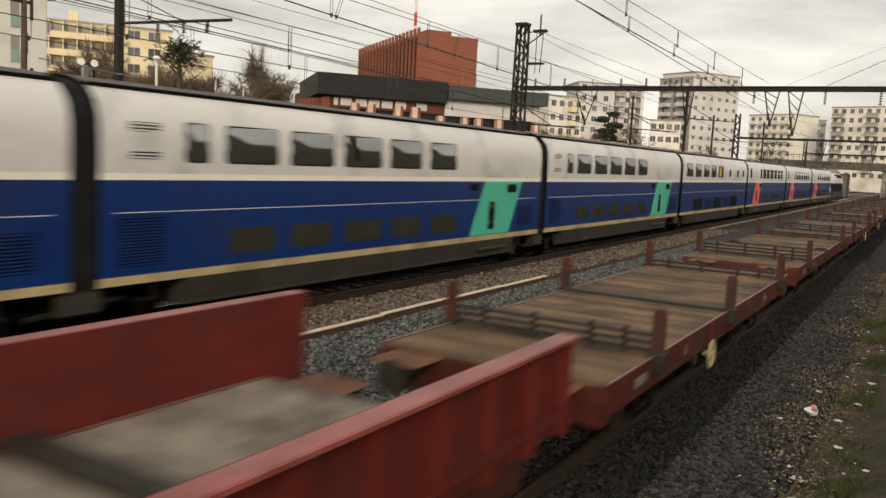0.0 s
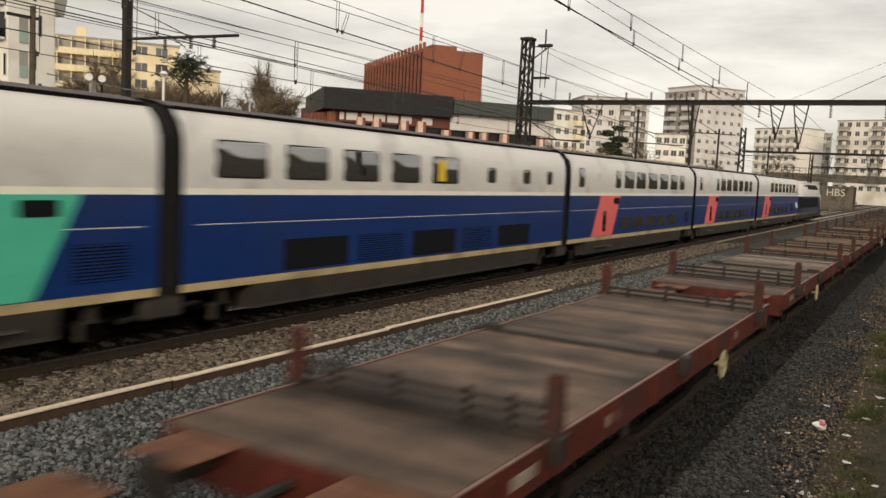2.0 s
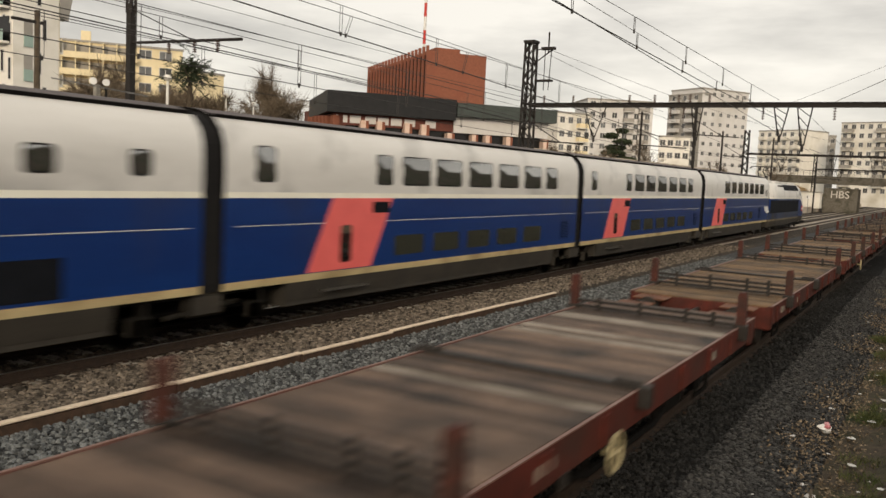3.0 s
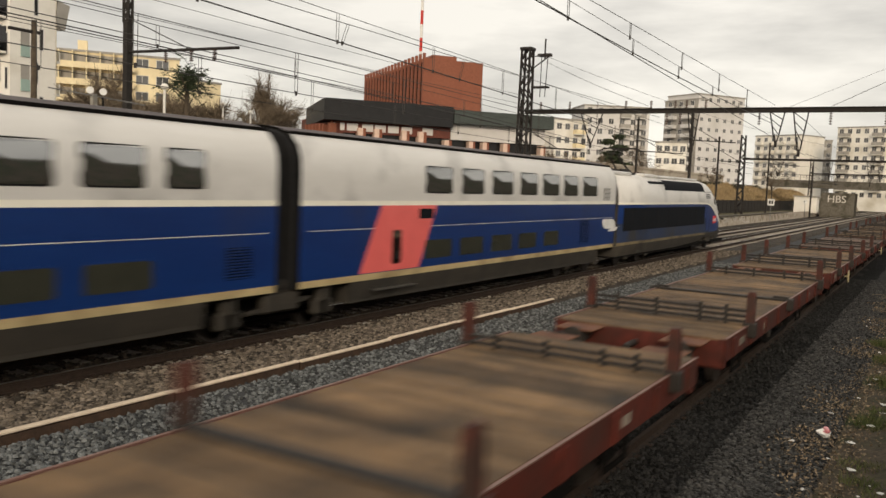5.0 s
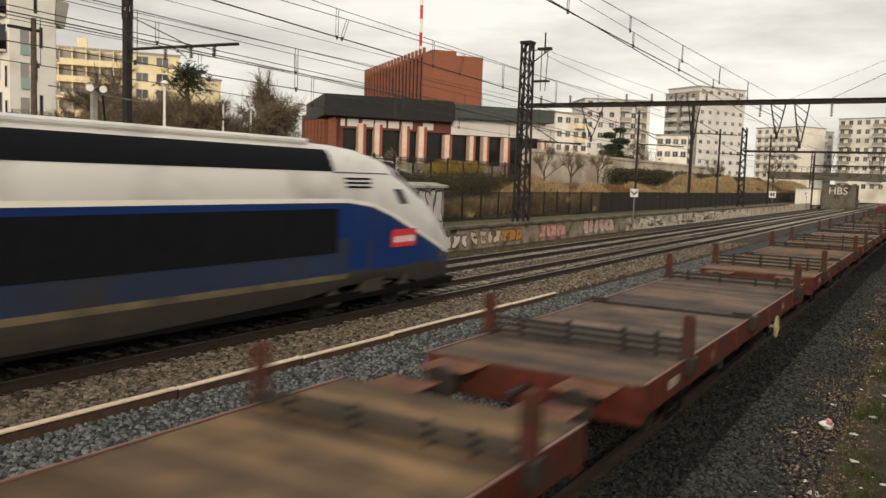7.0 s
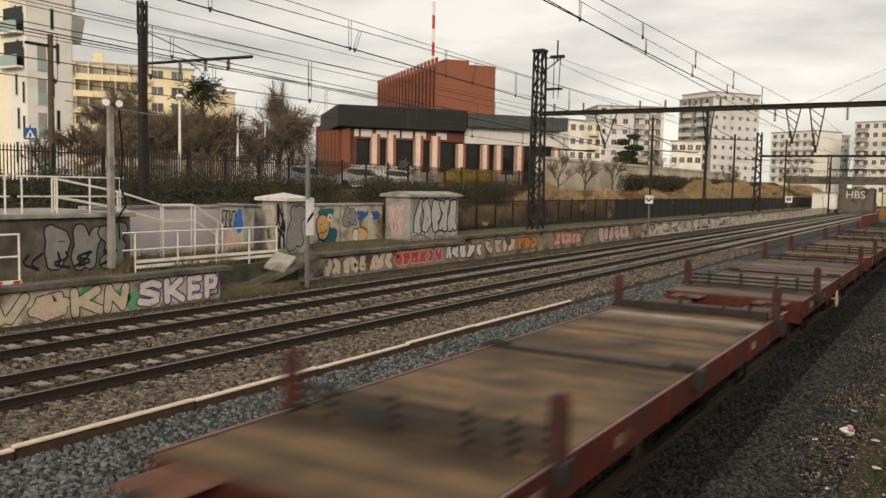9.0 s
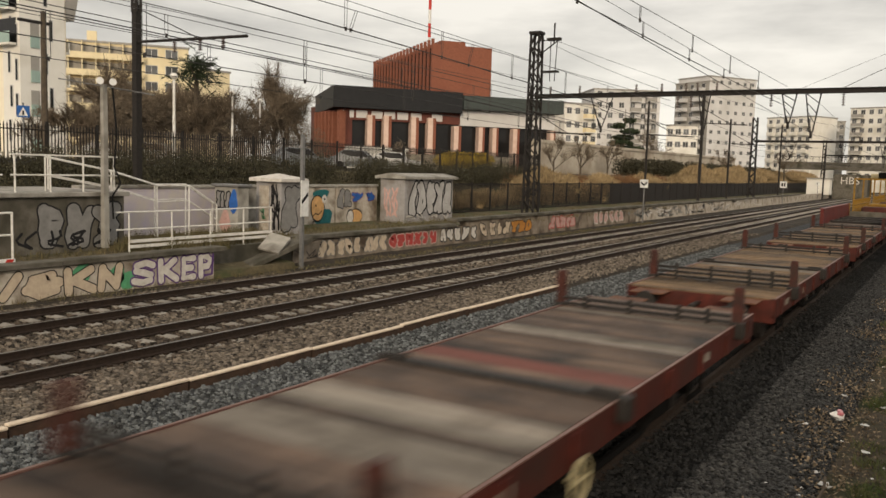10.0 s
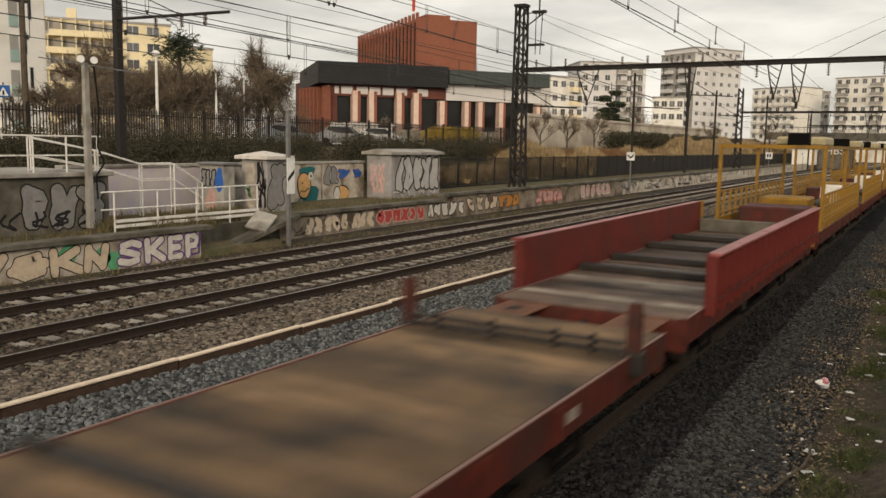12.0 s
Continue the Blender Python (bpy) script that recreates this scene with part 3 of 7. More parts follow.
def car_first(length, label, last=False):
    car = trailer(length, label, (True, not last))
    coupling_gear(car, 0.0)
    if last:
        ups = ((5.4, 6.8), (7.4, 8.7), (9.3, 10.7), (11.3, 12.6), (13.1, 14.5), (15.0, 16.3), (16.9, 18.4))
        door(car, 2.5, 5.15, M_coral, "coral red slanted door", 3.85)
        louvre(car, 16.8, 17.7, 1.3, 2.2, M_blue)
        louvre(car, 19.2, 20.0, 3.0, 3.5, M_silver)
        bm = side_panel(bmesh.new(), 19.4, 20.9, 1.8, 2.2, 0.01, slant=-0.3, r=0.19)
        part("badge", bm, M_logo_white, car, "white rounded badge")
        bm = side_panel(bmesh.new(), 19.9, 20.8, 1.68, 1.84, 0.013, slant=0.4, r=0.07)
        part("badge_tail", bm, M_logo_white, car)
        bogie(car, length - 3.3)
    else:
        ups = ((1.15, 1.7), (5.35, 6.0), (6.5, 7.8), (8.15, 9.5), (10.0, 11.4), (11.9, 13.25), (13.75, 15.0), (15.5, 16.4))
        door(car, 2.8, 5.2, M_coral, "coral red slanted door", 3.95)
        louvre(car, 17.0, 17.7, 1.35, 2.0, M_blue)
    for a, b in ups:
        window(car, a, b, 3.19, 3.87, M_glass)
    lows = ((5.45, 6.9), (7.35, 8.8), (9.35, 10.8), (11.3, 12.7), (13.35, 14.65)) if last else ((6.2, 7.6), (8.1, 9.5), (10.0, 11.4), (11.9, 13.3), (13.8, 15.2))
    for a, b in lows:
        window(car, a, b, 1.36, 1.87, M_glass_low, "lower_window", M_blue)
    return car


def power_car():
    car = tagged(empty("power_car"), "blue and silver-grey streamlined power car with red badge", "locomotive", "carriages of the fast train")
    # stations: y, half width, top, blue line, bottom
    st = [(0.25, 1.40, 4.20, 2.80, 0.5), (5, 1.41, 4.20, 2.80, 0.5), (10, 1.41, 4.20, 2.80, 0.5), (14.5, 1.41, 4.20, 2.80, 0.62), (16.0, 1.41, 4.17, 2.79, 0.78), (17.0, 1.40, 4.09, 2.68, 0.80),
          (17.9, 1.38, 3.92, 2.42, 0.80), (18.7, 1.35, 3.64, 2.13, 0.74), (19.5, 1.29, 3.25, 1.84, 0.60), (20.3, 1.19, 2.82, 1.57, 0.45), (21.0, 1.04, 2.38, 1.36, 0.36), (21.6, 0.84, 1.96, 1.22, 0.34),
          (22.05, 0.58, 1.56, 1.08, 0.40), (22.35, 0.26, 1.24, 0.96, 0.55)]

    def section(w, top, blue, bot):
        rows = []
        sk = max(0.98, bot + 0.12) if blue > 2.0 else bot + (blue - bot) * (0.30 + 0.33 * (2.0 - blue))
        for z in (bot, sk, sk + 0.13, (sk + 0.13 + blue) / 2, blue, blue + 0.1):
            f = 0.93 if z == bot else 1.0
            rows.append((w * f, z))
        n = 8
        z0 = blue + 0.1
        for i in range(1, n + 1):
            a = math.pi / 2 * i / n
            rows.append((w * math.cos(a) ** 0.4 if i < n else 0.0, z0 + (top - z0) * math.sin(a)))
        return rows

    bm = bmesh.new()
    rings = []
    for y, w, top, blue, bot in st:
        s = section(w, top, blue, bot)
        rings.append(([bm.verts.new((x, y, z)) for x, z in s], [bm.verts.new((-x, y, z)) for x, z in s[:-1]]))
    mats = [0, 1, 5, 2, 3] + [4] * 8
    for (ra, la), (rb, lb) in zip(rings[:-1], rings[1:]):
        la2, lb2 = la + [ra[-1]], lb + [rb[-1]]
        for i in range(len(ra) - 1):
            f = bm.faces.new((ra[i], rb[i], rb[i + 1], ra[i + 1]))
            k = 0 if i == 1 and ra[0].co.y > 15.5 else 2 if i == 2 and ra[0].co.y > 16.5 else mats[i]
            f.material_index = k
            f = bm.faces.new((la2[i], la2[i + 1], lb2[i + 1], lb2[i]))
            f.material_index = k
    for k in (0, -1):
        r, l = rings[k]
        bm.faces.new(r + l[::-1])
    bmesh.ops.recalc_face_normals(bm, faces=bm.faces)
    part("body", bm, [M_skirt, M_stripe_dirty, M_blue, M_white_band, M_silver, M_blue_dirty], car, smooth=True)

    def plate(name, y0, y1, z0, z1, mat, t=0.012, label="", parent=car, slant=0.0, rake=0.0):
        bm = bmesh.new()
        k, kz = 8, 6
        g = []
        for j in range(-1, kz + 2):
            z = z0 + (z1 - z0) * min(max(j, 0), kz) / kz
            row = []
            for i in range(-1, k + 2):
                yy = y0 + (y1 - y0) * min(max(i, 0), k) / k + slant * (z - z0)
                rim = j in (-1, kz + 1) or i in (-1, k + 1)
                row.append(bm.verts.new((surf(yy, z) + (-0.03 if rim else t), yy, z)))
            g.append(row)
        for j in range(kz + 2):
            for i in range(k + 2):
                bm.faces.new((g[j][i], g[j][i + 1], g[j + 1][i + 1], g[j + 1][i]))
        bmesh.ops.recalc_face_normals(bm, faces=bm.faces)
        return part(name, bm, mat, parent, label)

    def surf(y, z):
        ys = [s[0] for s in st]
        w, top, blue, bot = (float(np.interp(y, ys, [s[i] for s in st])) for i in (1, 2, 3, 4))
        sec = section(w, top, blue, bot)
        return float(np.interp(z, [q[1] for q in sec], [q[0] for q in sec]))

    plate("side_grille", 1.0, 15.6, 1.62, 2.66, M_grille, 0.015, "long dark grille panel")
    plate("roof_slot", 4.9, 7.4, 3.80, 3.93, M_grille, 0.012, "narrow dark roof slot")
    plate("roof_grille", 7.4, 15.5, 3.52, 4.02, M_grille, 0.015, "dark roof-side grille")
    for a in (2.2, 4.1, 6.0, 7.9, 9.8, 11.7, 13.6):
        plate("grille_post", a, a + 0.03, 1.62, 2.66, M_rubber, 0.024)
    plate("cab_door", 16.1, 16.8, 1.2, 2.6, M_blue, 0.012, "blue cab door")
    plate("badge", 17.85, 19.05, 1.62, 2.08, M_logo_red, 0.014, "red badge", slant=0.1)
    for i, a in enumerate((18.0, 18.27, 18.54, 18.8)):
        plate("badge_mark", a, a + 0.18, 1.74, 1.90, M_logo_white, 0.02)
    plate("cab_window", 18.25, 18.7, 2.74, 3.12, M_screen, 0.015, "cab side window", slant=-0.7)
    plate("headlight", 20.6, 21.3, 1.16, 1.30, M_glass, 0.014, "slim headlight cluster")
    for zv in (3.14, 3.24, 3.34):
        plate("side_vent", 15.9, 16.95, zv, zv + 0.05, M_grille, 0.012)
    plate("panel_line", 15.5, 17.9, 3.49, 3.515, M_rubber, 0.008)
    # windscreen wrapped over the slope
    bm = bmesh.new()
    ys = [q[0] for q in st]
    grid = []
    for y in (18.2, 18.6, 19.0, 19.4, 19.75):
        w, top, blue = (float(np.interp(y, ys, [q[i] for q in st])) for i in (1, 2, 3))
        row = []
        for a in (48, 58, 68, 78, 90, 102, 112, 122, 132):
            c = math.cos(radians(a))
            x = math.copysign(abs(c) ** 0.4, c) * w if a != 90 else 0.0
            row.append(bm.verts.new((x * 1.01, y, blue + 0.1 + (top - blue - 0.1) * math.sin(radians(a)) + 0.025)))
        grid.append(row)
    for ra, rb in zip(grid[:-1], grid[1:]):
        for i in range(8):
            bm.faces.new((ra[i], ra[i + 1], rb[i + 1], rb[i]))
    part("windscreen", bm, M_screen, car, "dark wraparound windscreen")
    bm = bmesh.new()
    for y0, y1, z in ((0.5, 3.0, 4.28), (4.9, 6.6, 4.28), (6.7, 15.0, 4.25)):
        box(bm, -1.0, y0, 4.1, 1.0, y1, z, bevel=0.05)
    part("roof_fairing", bm, M_silver, car, "pale roof fairing")
    # raised pantograph on a sunken base
    pan = part("pantograph", boxbm(-0.6, 3.2, 4.15, 0.6, 4.8, 4.30, bevel=0.03), M_steel_dark, car, "raised dark pantograph")
    for q in (1, -1):
        part("base_tube", tube(bmesh.new(), (q * 0.3, 3.4, 4.36), (q * 0.3, 4.7, 4.36), 0.09, 8), M_steel_dark, pan)
        part("lower_arm", tube(bmesh.new(), (q * 0.3, 4.6, 4.38), (q * 0.2, 3.3, 5.0), 0.05, 6), M_steel_dark, pan)
        part("upper_arm", tube(bmesh.new(), (q * 0.2, 3.3, 5.0), (q * 0.15, 4.1, 5.4), 0.035, 6), M_steel_dark, pan)
    for y in (3.95, 4.25):
        part("collector_bow", path_tube(bmesh.new(), [(-1.0, y, 5.28), (-0.8, y, 5.42), (0.8, y, 5.42), (1.0, y, 5.28)], 0.03, 6), M_steel_dark, pan)
    for i in range(4):
        part("roof_insulator", tube(bmesh.new(), (-0.5, 8 + i * 0.5, 4.2), (-0.5, 8 + i * 0.5, 4.42), 0.06, 8), M_insul, car)
    bm = bmesh.new()
    box(bm, -1.3, 0.3, 0.42, 1.3, 21.2, 0.6)
    part("underframe", bm, M_black, car)
    bm = bmesh.new()
    solid_y(bm, [(x * 0.9, z) for x, z in ((1.4, 0.9), (1.4, 3.5), (1.1, 4.12), (0, 4.22), (-1.1, 4.12), (-1.4, 3.5), (-1.4, 0.9))], 0.0, 0.3)
    part("gangway_end", bm, M_rubber, car)
    bogie(car, 3.6)
    bogie(car, 17.2)
    bm = bmesh.new()
    box(bm, -0.8, 21.0, 0.15, 0.8, 21.7, 0.5, bevel=0.08)
    part("snowplough", bm, M_skirt, car)
    return car


def build_fast_train():
    cars = []
    a = car_second("blue and silver double-deck carriage with mint green door")
    cars.append((a, 8.83))
    cars.append((copy_thing(a, pose(0, 0, 0)), 27.53))
    cars.append((copy_thing(a, pose(0, 0, 0)), -9.87))
    cars.append((car_bar("blue and silver double-deck buffet carriage with dark grilles"), 46.23))
    d = car_first(18.7, "blue and silver double-deck carriage with coral red door")
    cars.append((d, 64.93))
    cars.append((copy_thing(d, pose(0, 0, 0)), 83.63))
    cars.append((car_first(20.97, "blue and silver end carriage with coral door and white badge", True), 102.53))
    cars.append((power_car(), 123.5))
    return cars


fast_train = build_fast_train()

# ---------------------------------------------------------------- goods train
GOODS_X = -4.2
PITCH = 14.25
DECK = 12.45     # deck length of a flat wagon
NP, MP, FP = 1.75, 5.95, 11.15   # near, middle and far stakes along the deck


def wheelset_parts(w, ys):
    bm0 = bmesh.new()
    for sx in (-0.75, 0.75):
        tube(bm0, (sx - 0.065, 0, 0.46), (sx + 0.065, 0, 0.46), 0.46, 20)
    tube(bm0, (-0.9, 0, 0.46), (0.9, 0, 0.46), 0.08, 10)
    me = mesh_of("wheelset", bm0, M_wheel)
    bm0 = bmesh.new()
    for sx in (0,):
        box(bm0, sx * 1.0 - 0.1, -0.16, 0.32, sx * 1.0 + 0.1, 0.16, 0.62, bevel=0.03)
        for k in range(5):
            box(bm0, sx * 1.0 - 0.05, -0.6 + k * 0.06, 0.62 + k * 0.022, sx * 1.0 + 0.05, 0.6 - k * 0.06, 0.64 + k * 0.022)
    me2 = mesh_of("leaf_spring", bm0, M_black)
    for y in ys:
        piece("wheelset", me, w, 0, y, 0)
        piece("leaf_spring", me2, w, -1.0, y, 0)
        piece("leaf_spring", me2, w, 1.0, y, 0)


def buffers(w, length):
    bm0 = bmesh.new()
    tube(bm0, (0, 0, 0), (0, 0.36, 0), 0.10, 12)
    tube(bm0, (0, 0.30, 0), (0, 0.56, 0), 0.075, 12)
    tube(bm0, (0, 0.56, 0), (0, 0.62, 0), 0.20, 16)
    me = mesh_of("buffer", bm0, M_greasy)
    bm0 = bmesh.new()
    box(bm0, -0.33, 0.02, 0.16, 0.33, 0.60, 0.19, bevel=0.01)
    me2 = mesh_of("buffer_plate", bm0, M_orange)
    for sx in (-0.875, 0.875):
        piece("buffer", me, w, sx, length, 1.0)
        piece("buffer_plate", me2, w, sx, length, 0.98)
        piece("buffer", me, w, sx, 0, 1.0, 180)
        piece("buffer_plate", me2, w, sx, 0, 0.98, 180)
    part("coupling", tube(bmesh.new(), (0, 0, 0.98), (0, -0.55, 0.98), 0.05, 8), M_greasy, w)
    part("coupling", tube(bmesh.new(), (0, length, 0.98), (0, length + 0.55, 0.98), 0.05, 8), M_greasy, w)


def frame_parts(w, length):
    for sx, nm in ((-1, "side_sill"), (1, "side_sill")):
        bm0 = bmesh.new()
        x = sx * 1.44
        box(bm0, x - 0.012, 0.0, 0.84, x + 0.012, length, 1.20)
        box(bm0, x - sx * 0.10, 0.0, 0.84, x, length, 0.865)
        box(bm0, x - sx * 0.10, 0.0, 1.175, x, length, 1.20)
        for k in range(9):
            y = 0.5 + k * (length - 1.0) / 8
            box(bm0, x + (0.012 if sx > 0 else -0.05), y - 0.05, 0.86, x + (0.05 if sx > 0 else -0.012), y + 0.05, 1.17)
        part(nm, bm0, M_oxide, w)
        bm0 = boxbm(x - 0.018, 0.02, 1.2, x + 0.018, length - 0.02, 1.216)
        part("sill_edge", bm0, M_edge, w, "bright edge strip coloured as a sunlit glint")
    for y0, y1 in ((-0.0, 0.16), (length - 0.16, length)):
        bm0 = boxbm(-1.43, y0, 0.72, 1.43, y1, 1.19, bevel=0.02)
        part("headstock", bm0, M_oxide, w)
    bm0 = bmesh.new()
    for x in (-0.5, 0.5):
        box(bm0, x - 0.08, 0.16, 0.72, x + 0.08, length - 0.16, 1.12)
    for k in range(6):
        y = 1.2 + k * (length - 2.4) / 5
        box(bm0, -1.4, y - 0.06, 0.86, 1.4, y + 0.06, 1.12)
    box(bm0, -0.5, length * 0.4, 0.45, 0.4, length * 0.5, 0.85, bevel=0.03)
    tube(bm0, (0.6, length * 0.55, 0.6), (0.6, length * 0.66, 0.6), 0.2, 12)
    part("underframe", bm0, M_black, w)
    # Underside gear, not seen, added in black to deepen the shade there.
    for sx in (-1, 1):
        for yc in (2.4, length - 2.4):
            bm0 = bmesh.new()
            for d in (-0.34, 0.34):
                solid_y(bm0, [(sx * 1.13, 0.30), (sx * 1.16, 0.30), (sx * 1.16, 0.86), (sx * 1.13, 0.86)], yc + d - 0.07, yc + d + 0.07)
            box(bm0, min(sx * 1.13, sx * 1.16), yc - 0.41, 0.27, max(sx * 1.13, sx * 1.16), yc + 0.41, 0.33)
            part("axle_guard", bm0, M_black, w, "black axle guard plate")
        bm0 = bmesh.new()
        for a, b in (((3.4, 0.84), (5.0, 0.42)), ((5.0, 0.42), (length - 5.0, 0.42)), ((length - 5.0, 0.42), (length - 3.4, 0.84))):
            tube(bm0, (sx * 1.2, a[0], a[1]), (sx * 1.2, b[0], b[1]), 0.045, 6)
        for yc in (5.0, length - 5.0):
            tube(bm0, (sx * 1.2, yc, 0.42), (sx * 1.2, yc, 0.84), 0.04, 6)
        part("truss_rod", bm0, M_black, w)
        part("rope_hook", boxbm(sx * 1.46 - 0.02, length * 0.3, 0.72, sx * 1.46 + 0.02, length * 0.3 + 0.12, 0.86, bevel=0.008), M_greasy, w)
    part("air_reservoir", tube(bmesh.new(), (0.95, 7.0, 0.62), (0.95, 8.3, 0.62), 0.19, 14), M_black, w)
    part("brake_gear_box", boxbm(0.7, length - 4.6, 0.45, 1.25, length - 3.9, 0.84, bevel=0.03), M_black, w)


def planks(w, length, mat, pale=(), red=()):
    n = int(length / 0.249)
    pw = length / n
    for i in range(n):
        y, dz, dy = (i + 0.5) * pw, 0.004 * math.sin(i * 2.9), 0.006 * math.sin(i * 1.3)
        bm0 = boxbm(-1.40, y - pw / 2 + 0.005 + dy, 1.15, 1.40, y + pw / 2 - 0.005 + dy, 1.205 + dz, bevel=0.006)
        part("deck_plank", bm0, M_plank_pale if i in pale else M_plank_red if i in red else mat, w)


def stake(w, x, y, down=False):
    s = 1 if x > 0 else -1
    bm0 = bmesh.new()
    box(bm0, x - 0.11, y - 0.10, 1.0, x + 0.11, y + 0.10, 1.26, bevel=0.02)
    foot = part("stake_socket", bm0, M_greasy, w)
    bm0 = bmesh.new()
    if down:
        box(bm0, x - s * 0.16 - 0.16, y - 0.05, 1.22, x - s * 0.16 + 0.16, y + 0.05, 1.30, bevel=0.015)
    else:
        prof = [(-0.075, 1.2), (0.075, 1.2), (0.07, 1.72), (0.05, 1.80), (-0.05, 1.80), (-0.07, 1.72)]
        solid_y(bm0, [(x + a, b) for a, b in prof], y - 0.065, y + 0.065)
    part("stake", bm0, M_greasy if down else M_stake, foot, "" if down else "red-brown steel stake")


def rack(w, y, rows):
    """Bars stacked across the deck between upright clips; a single one is a broad flat bolster."""
    if rows == 1:
        part("bolster", boxbm(-1.36, y - 0.09, 1.21, 1.36, y + 0.07, 1.36, bevel=0.015), M_greasy, w, "dark cross bolster")
    for k in range(rows if rows > 1 else 0):
        bm0 = boxbm(-1.38, y - 0.03, 1.235 + 0.095 * k, 1.38, y + 0.03, 1.285 + 0.095 * k, bevel=0.01)
        part("cross_bar", bm0, M_greasy, w)
    for x in (-0.95, -0.2, 0.6, 1.05):
        bm0 = boxbm(x - 0.035, y - 0.07, 1.2, x + 0.035, y - 0.035, 1.24 + 0.10 * max(rows, 2), bevel=0.006)
        part("bar_clip", bm0, M_greasy, w)


def handwheel(w, y):
    bm0 = bmesh.new()
    pts = [(1.56, y + 0.2 * math.cos(a), 0.78 + 0.2 * math.sin(a)) for a in np.linspace(0, math.tau, 17)]
    path_tube(bm0, pts, 0.017, 6)
    tube(bm0, (1.56, y - 0.2, 0.78), (1.56, y + 0.2, 0.78), 0.014, 6)
    tube(bm0, (1.56, y, 0.58), (1.56, y, 0.98), 0.014, 6)
    tube(bm0, (1.44, y, 0.78), (1.58, y, 0.78), 0.03, 8)
    part("handbrake_wheel", bm0, M_ring, w, "pale yellow handbrake wheel")


def flat_wagon(label, mat, pale=(), mid_down=False, near_rows=3, far_rows=2, wheel_y=None, red=()):
    w = tagged(empty("flat_wagon"), label, "flat wagon", "wagons of the goods train")
    frame_parts(w, DECK)
    planks(w, DECK, mat, pale, red)
    buffers(w, DECK)
    wheelset_parts(w, (2.4, DECK - 2.4))
    for x in (-1.47, 1.47):
        stake(w, x, NP)
        stake(w, x, MP, mid_down)
        stake(w, x, FP)
    rack(w, NP + 0.05, near_rows)
    rack(w, FP - 0.1, far_rows)
    bm0 = boxbm(-1.38, MP - 0.11, 1.207, 1.38, MP + 0.11, 1.25, bevel=0.008)
    part("cross_plate", bm0, M_greasy, w, "dark greasy plate across the deck")
    if wheel_y:
        handwheel(w, wheel_y)
    for k, y in enumerate((1.0, 3.2, 9.3)):
        part("stencil_panel", boxbm(1.452, y, 0.96, 1.456, y + 0.45 - 0.1 * k, 1.08), M_plank_pale, w)
    return w


def red_wagon(label, wall0, wall1, yellow_end):
    """A wagon with high red sides from wall0 to wall1."""
    w = tagged(empty("side_wall_wagon"), label, "open wagon", "wagons of the goods train")
    frame_parts(w, DECK)
    planks(w, DECK, M_plank_grey if yellow_end else M_floor_sand, (3, 9, 10, 17))
    buffers(w, DECK)
    wheelset_parts(w, (2.4, DECK - 2.4))
    L = (wall1 - wall0) / 3
    for sx in (-1, 1):
        for k in range(3):
            y0, y1 = wall0 + k * L + 0.02, wall0 + (k + 1) * L - 0.02
            bm0 = bmesh.new()
            x = sx * 1.46
            box(bm0, x - 0.02, y0, 1.08, x + 0.02, y1, 2.0, bevel=0.004)
            xo = x + sx * 0.02
            lo, hi = min(xo, xo + sx * 0.13), max(xo, xo + sx * 0.13)
            box(bm0, lo, y0, 1.30, hi, y1, 1.34)
            sp = part("side_panel", bm0, M_oxide_wall, w, "high red ribbed steel side")
            part("top_flange", boxbm(lo - 0.03, y0, 1.95, hi + 0.03, y1, 2.004, bevel=0.012), M_flange, sp, "worn top flange with the sky's highlight coloured pinkish")
            n = 6
            rib = mesh_of("rib", boxbm(lo, -0.018, 1.1, hi - 0.01 if sx > 0 else hi, 0.018, 1.95), M_oxide_wall)
            for i in range(n + 1):
                piece("rib", rib, sp, 0, y0 + 0.03 + (y1 - y0 - 0.06) * i / n)
        if yellow_end:
            bm0 = boxbm(sx * 1.46 - 0.06, wall1 - 0.02, 0.95, sx * 1.46 + 0.06, wall1 + 0.12, 2.02)
            part("end_post", bm0, M_yellow, w, "yellow end post")
    for y in (NP + 1.5, 5.0, 7.4, 9.6):
        bm0 = boxbm(-1.4, y, 1.207, 1.4, y + 0.3, 1.33, bevel=0.02)
        part("cross_beam", bm0, M_greasy, w)
    if yellow_end:
        bm0 = boxbm(-1.38, wall1 - 0.3, 1.2, 1.38, wall1 - 0.15, 1.55, bevel=0.02)
        part("end_board", bm0, M_concrete_dark, w)
    return w


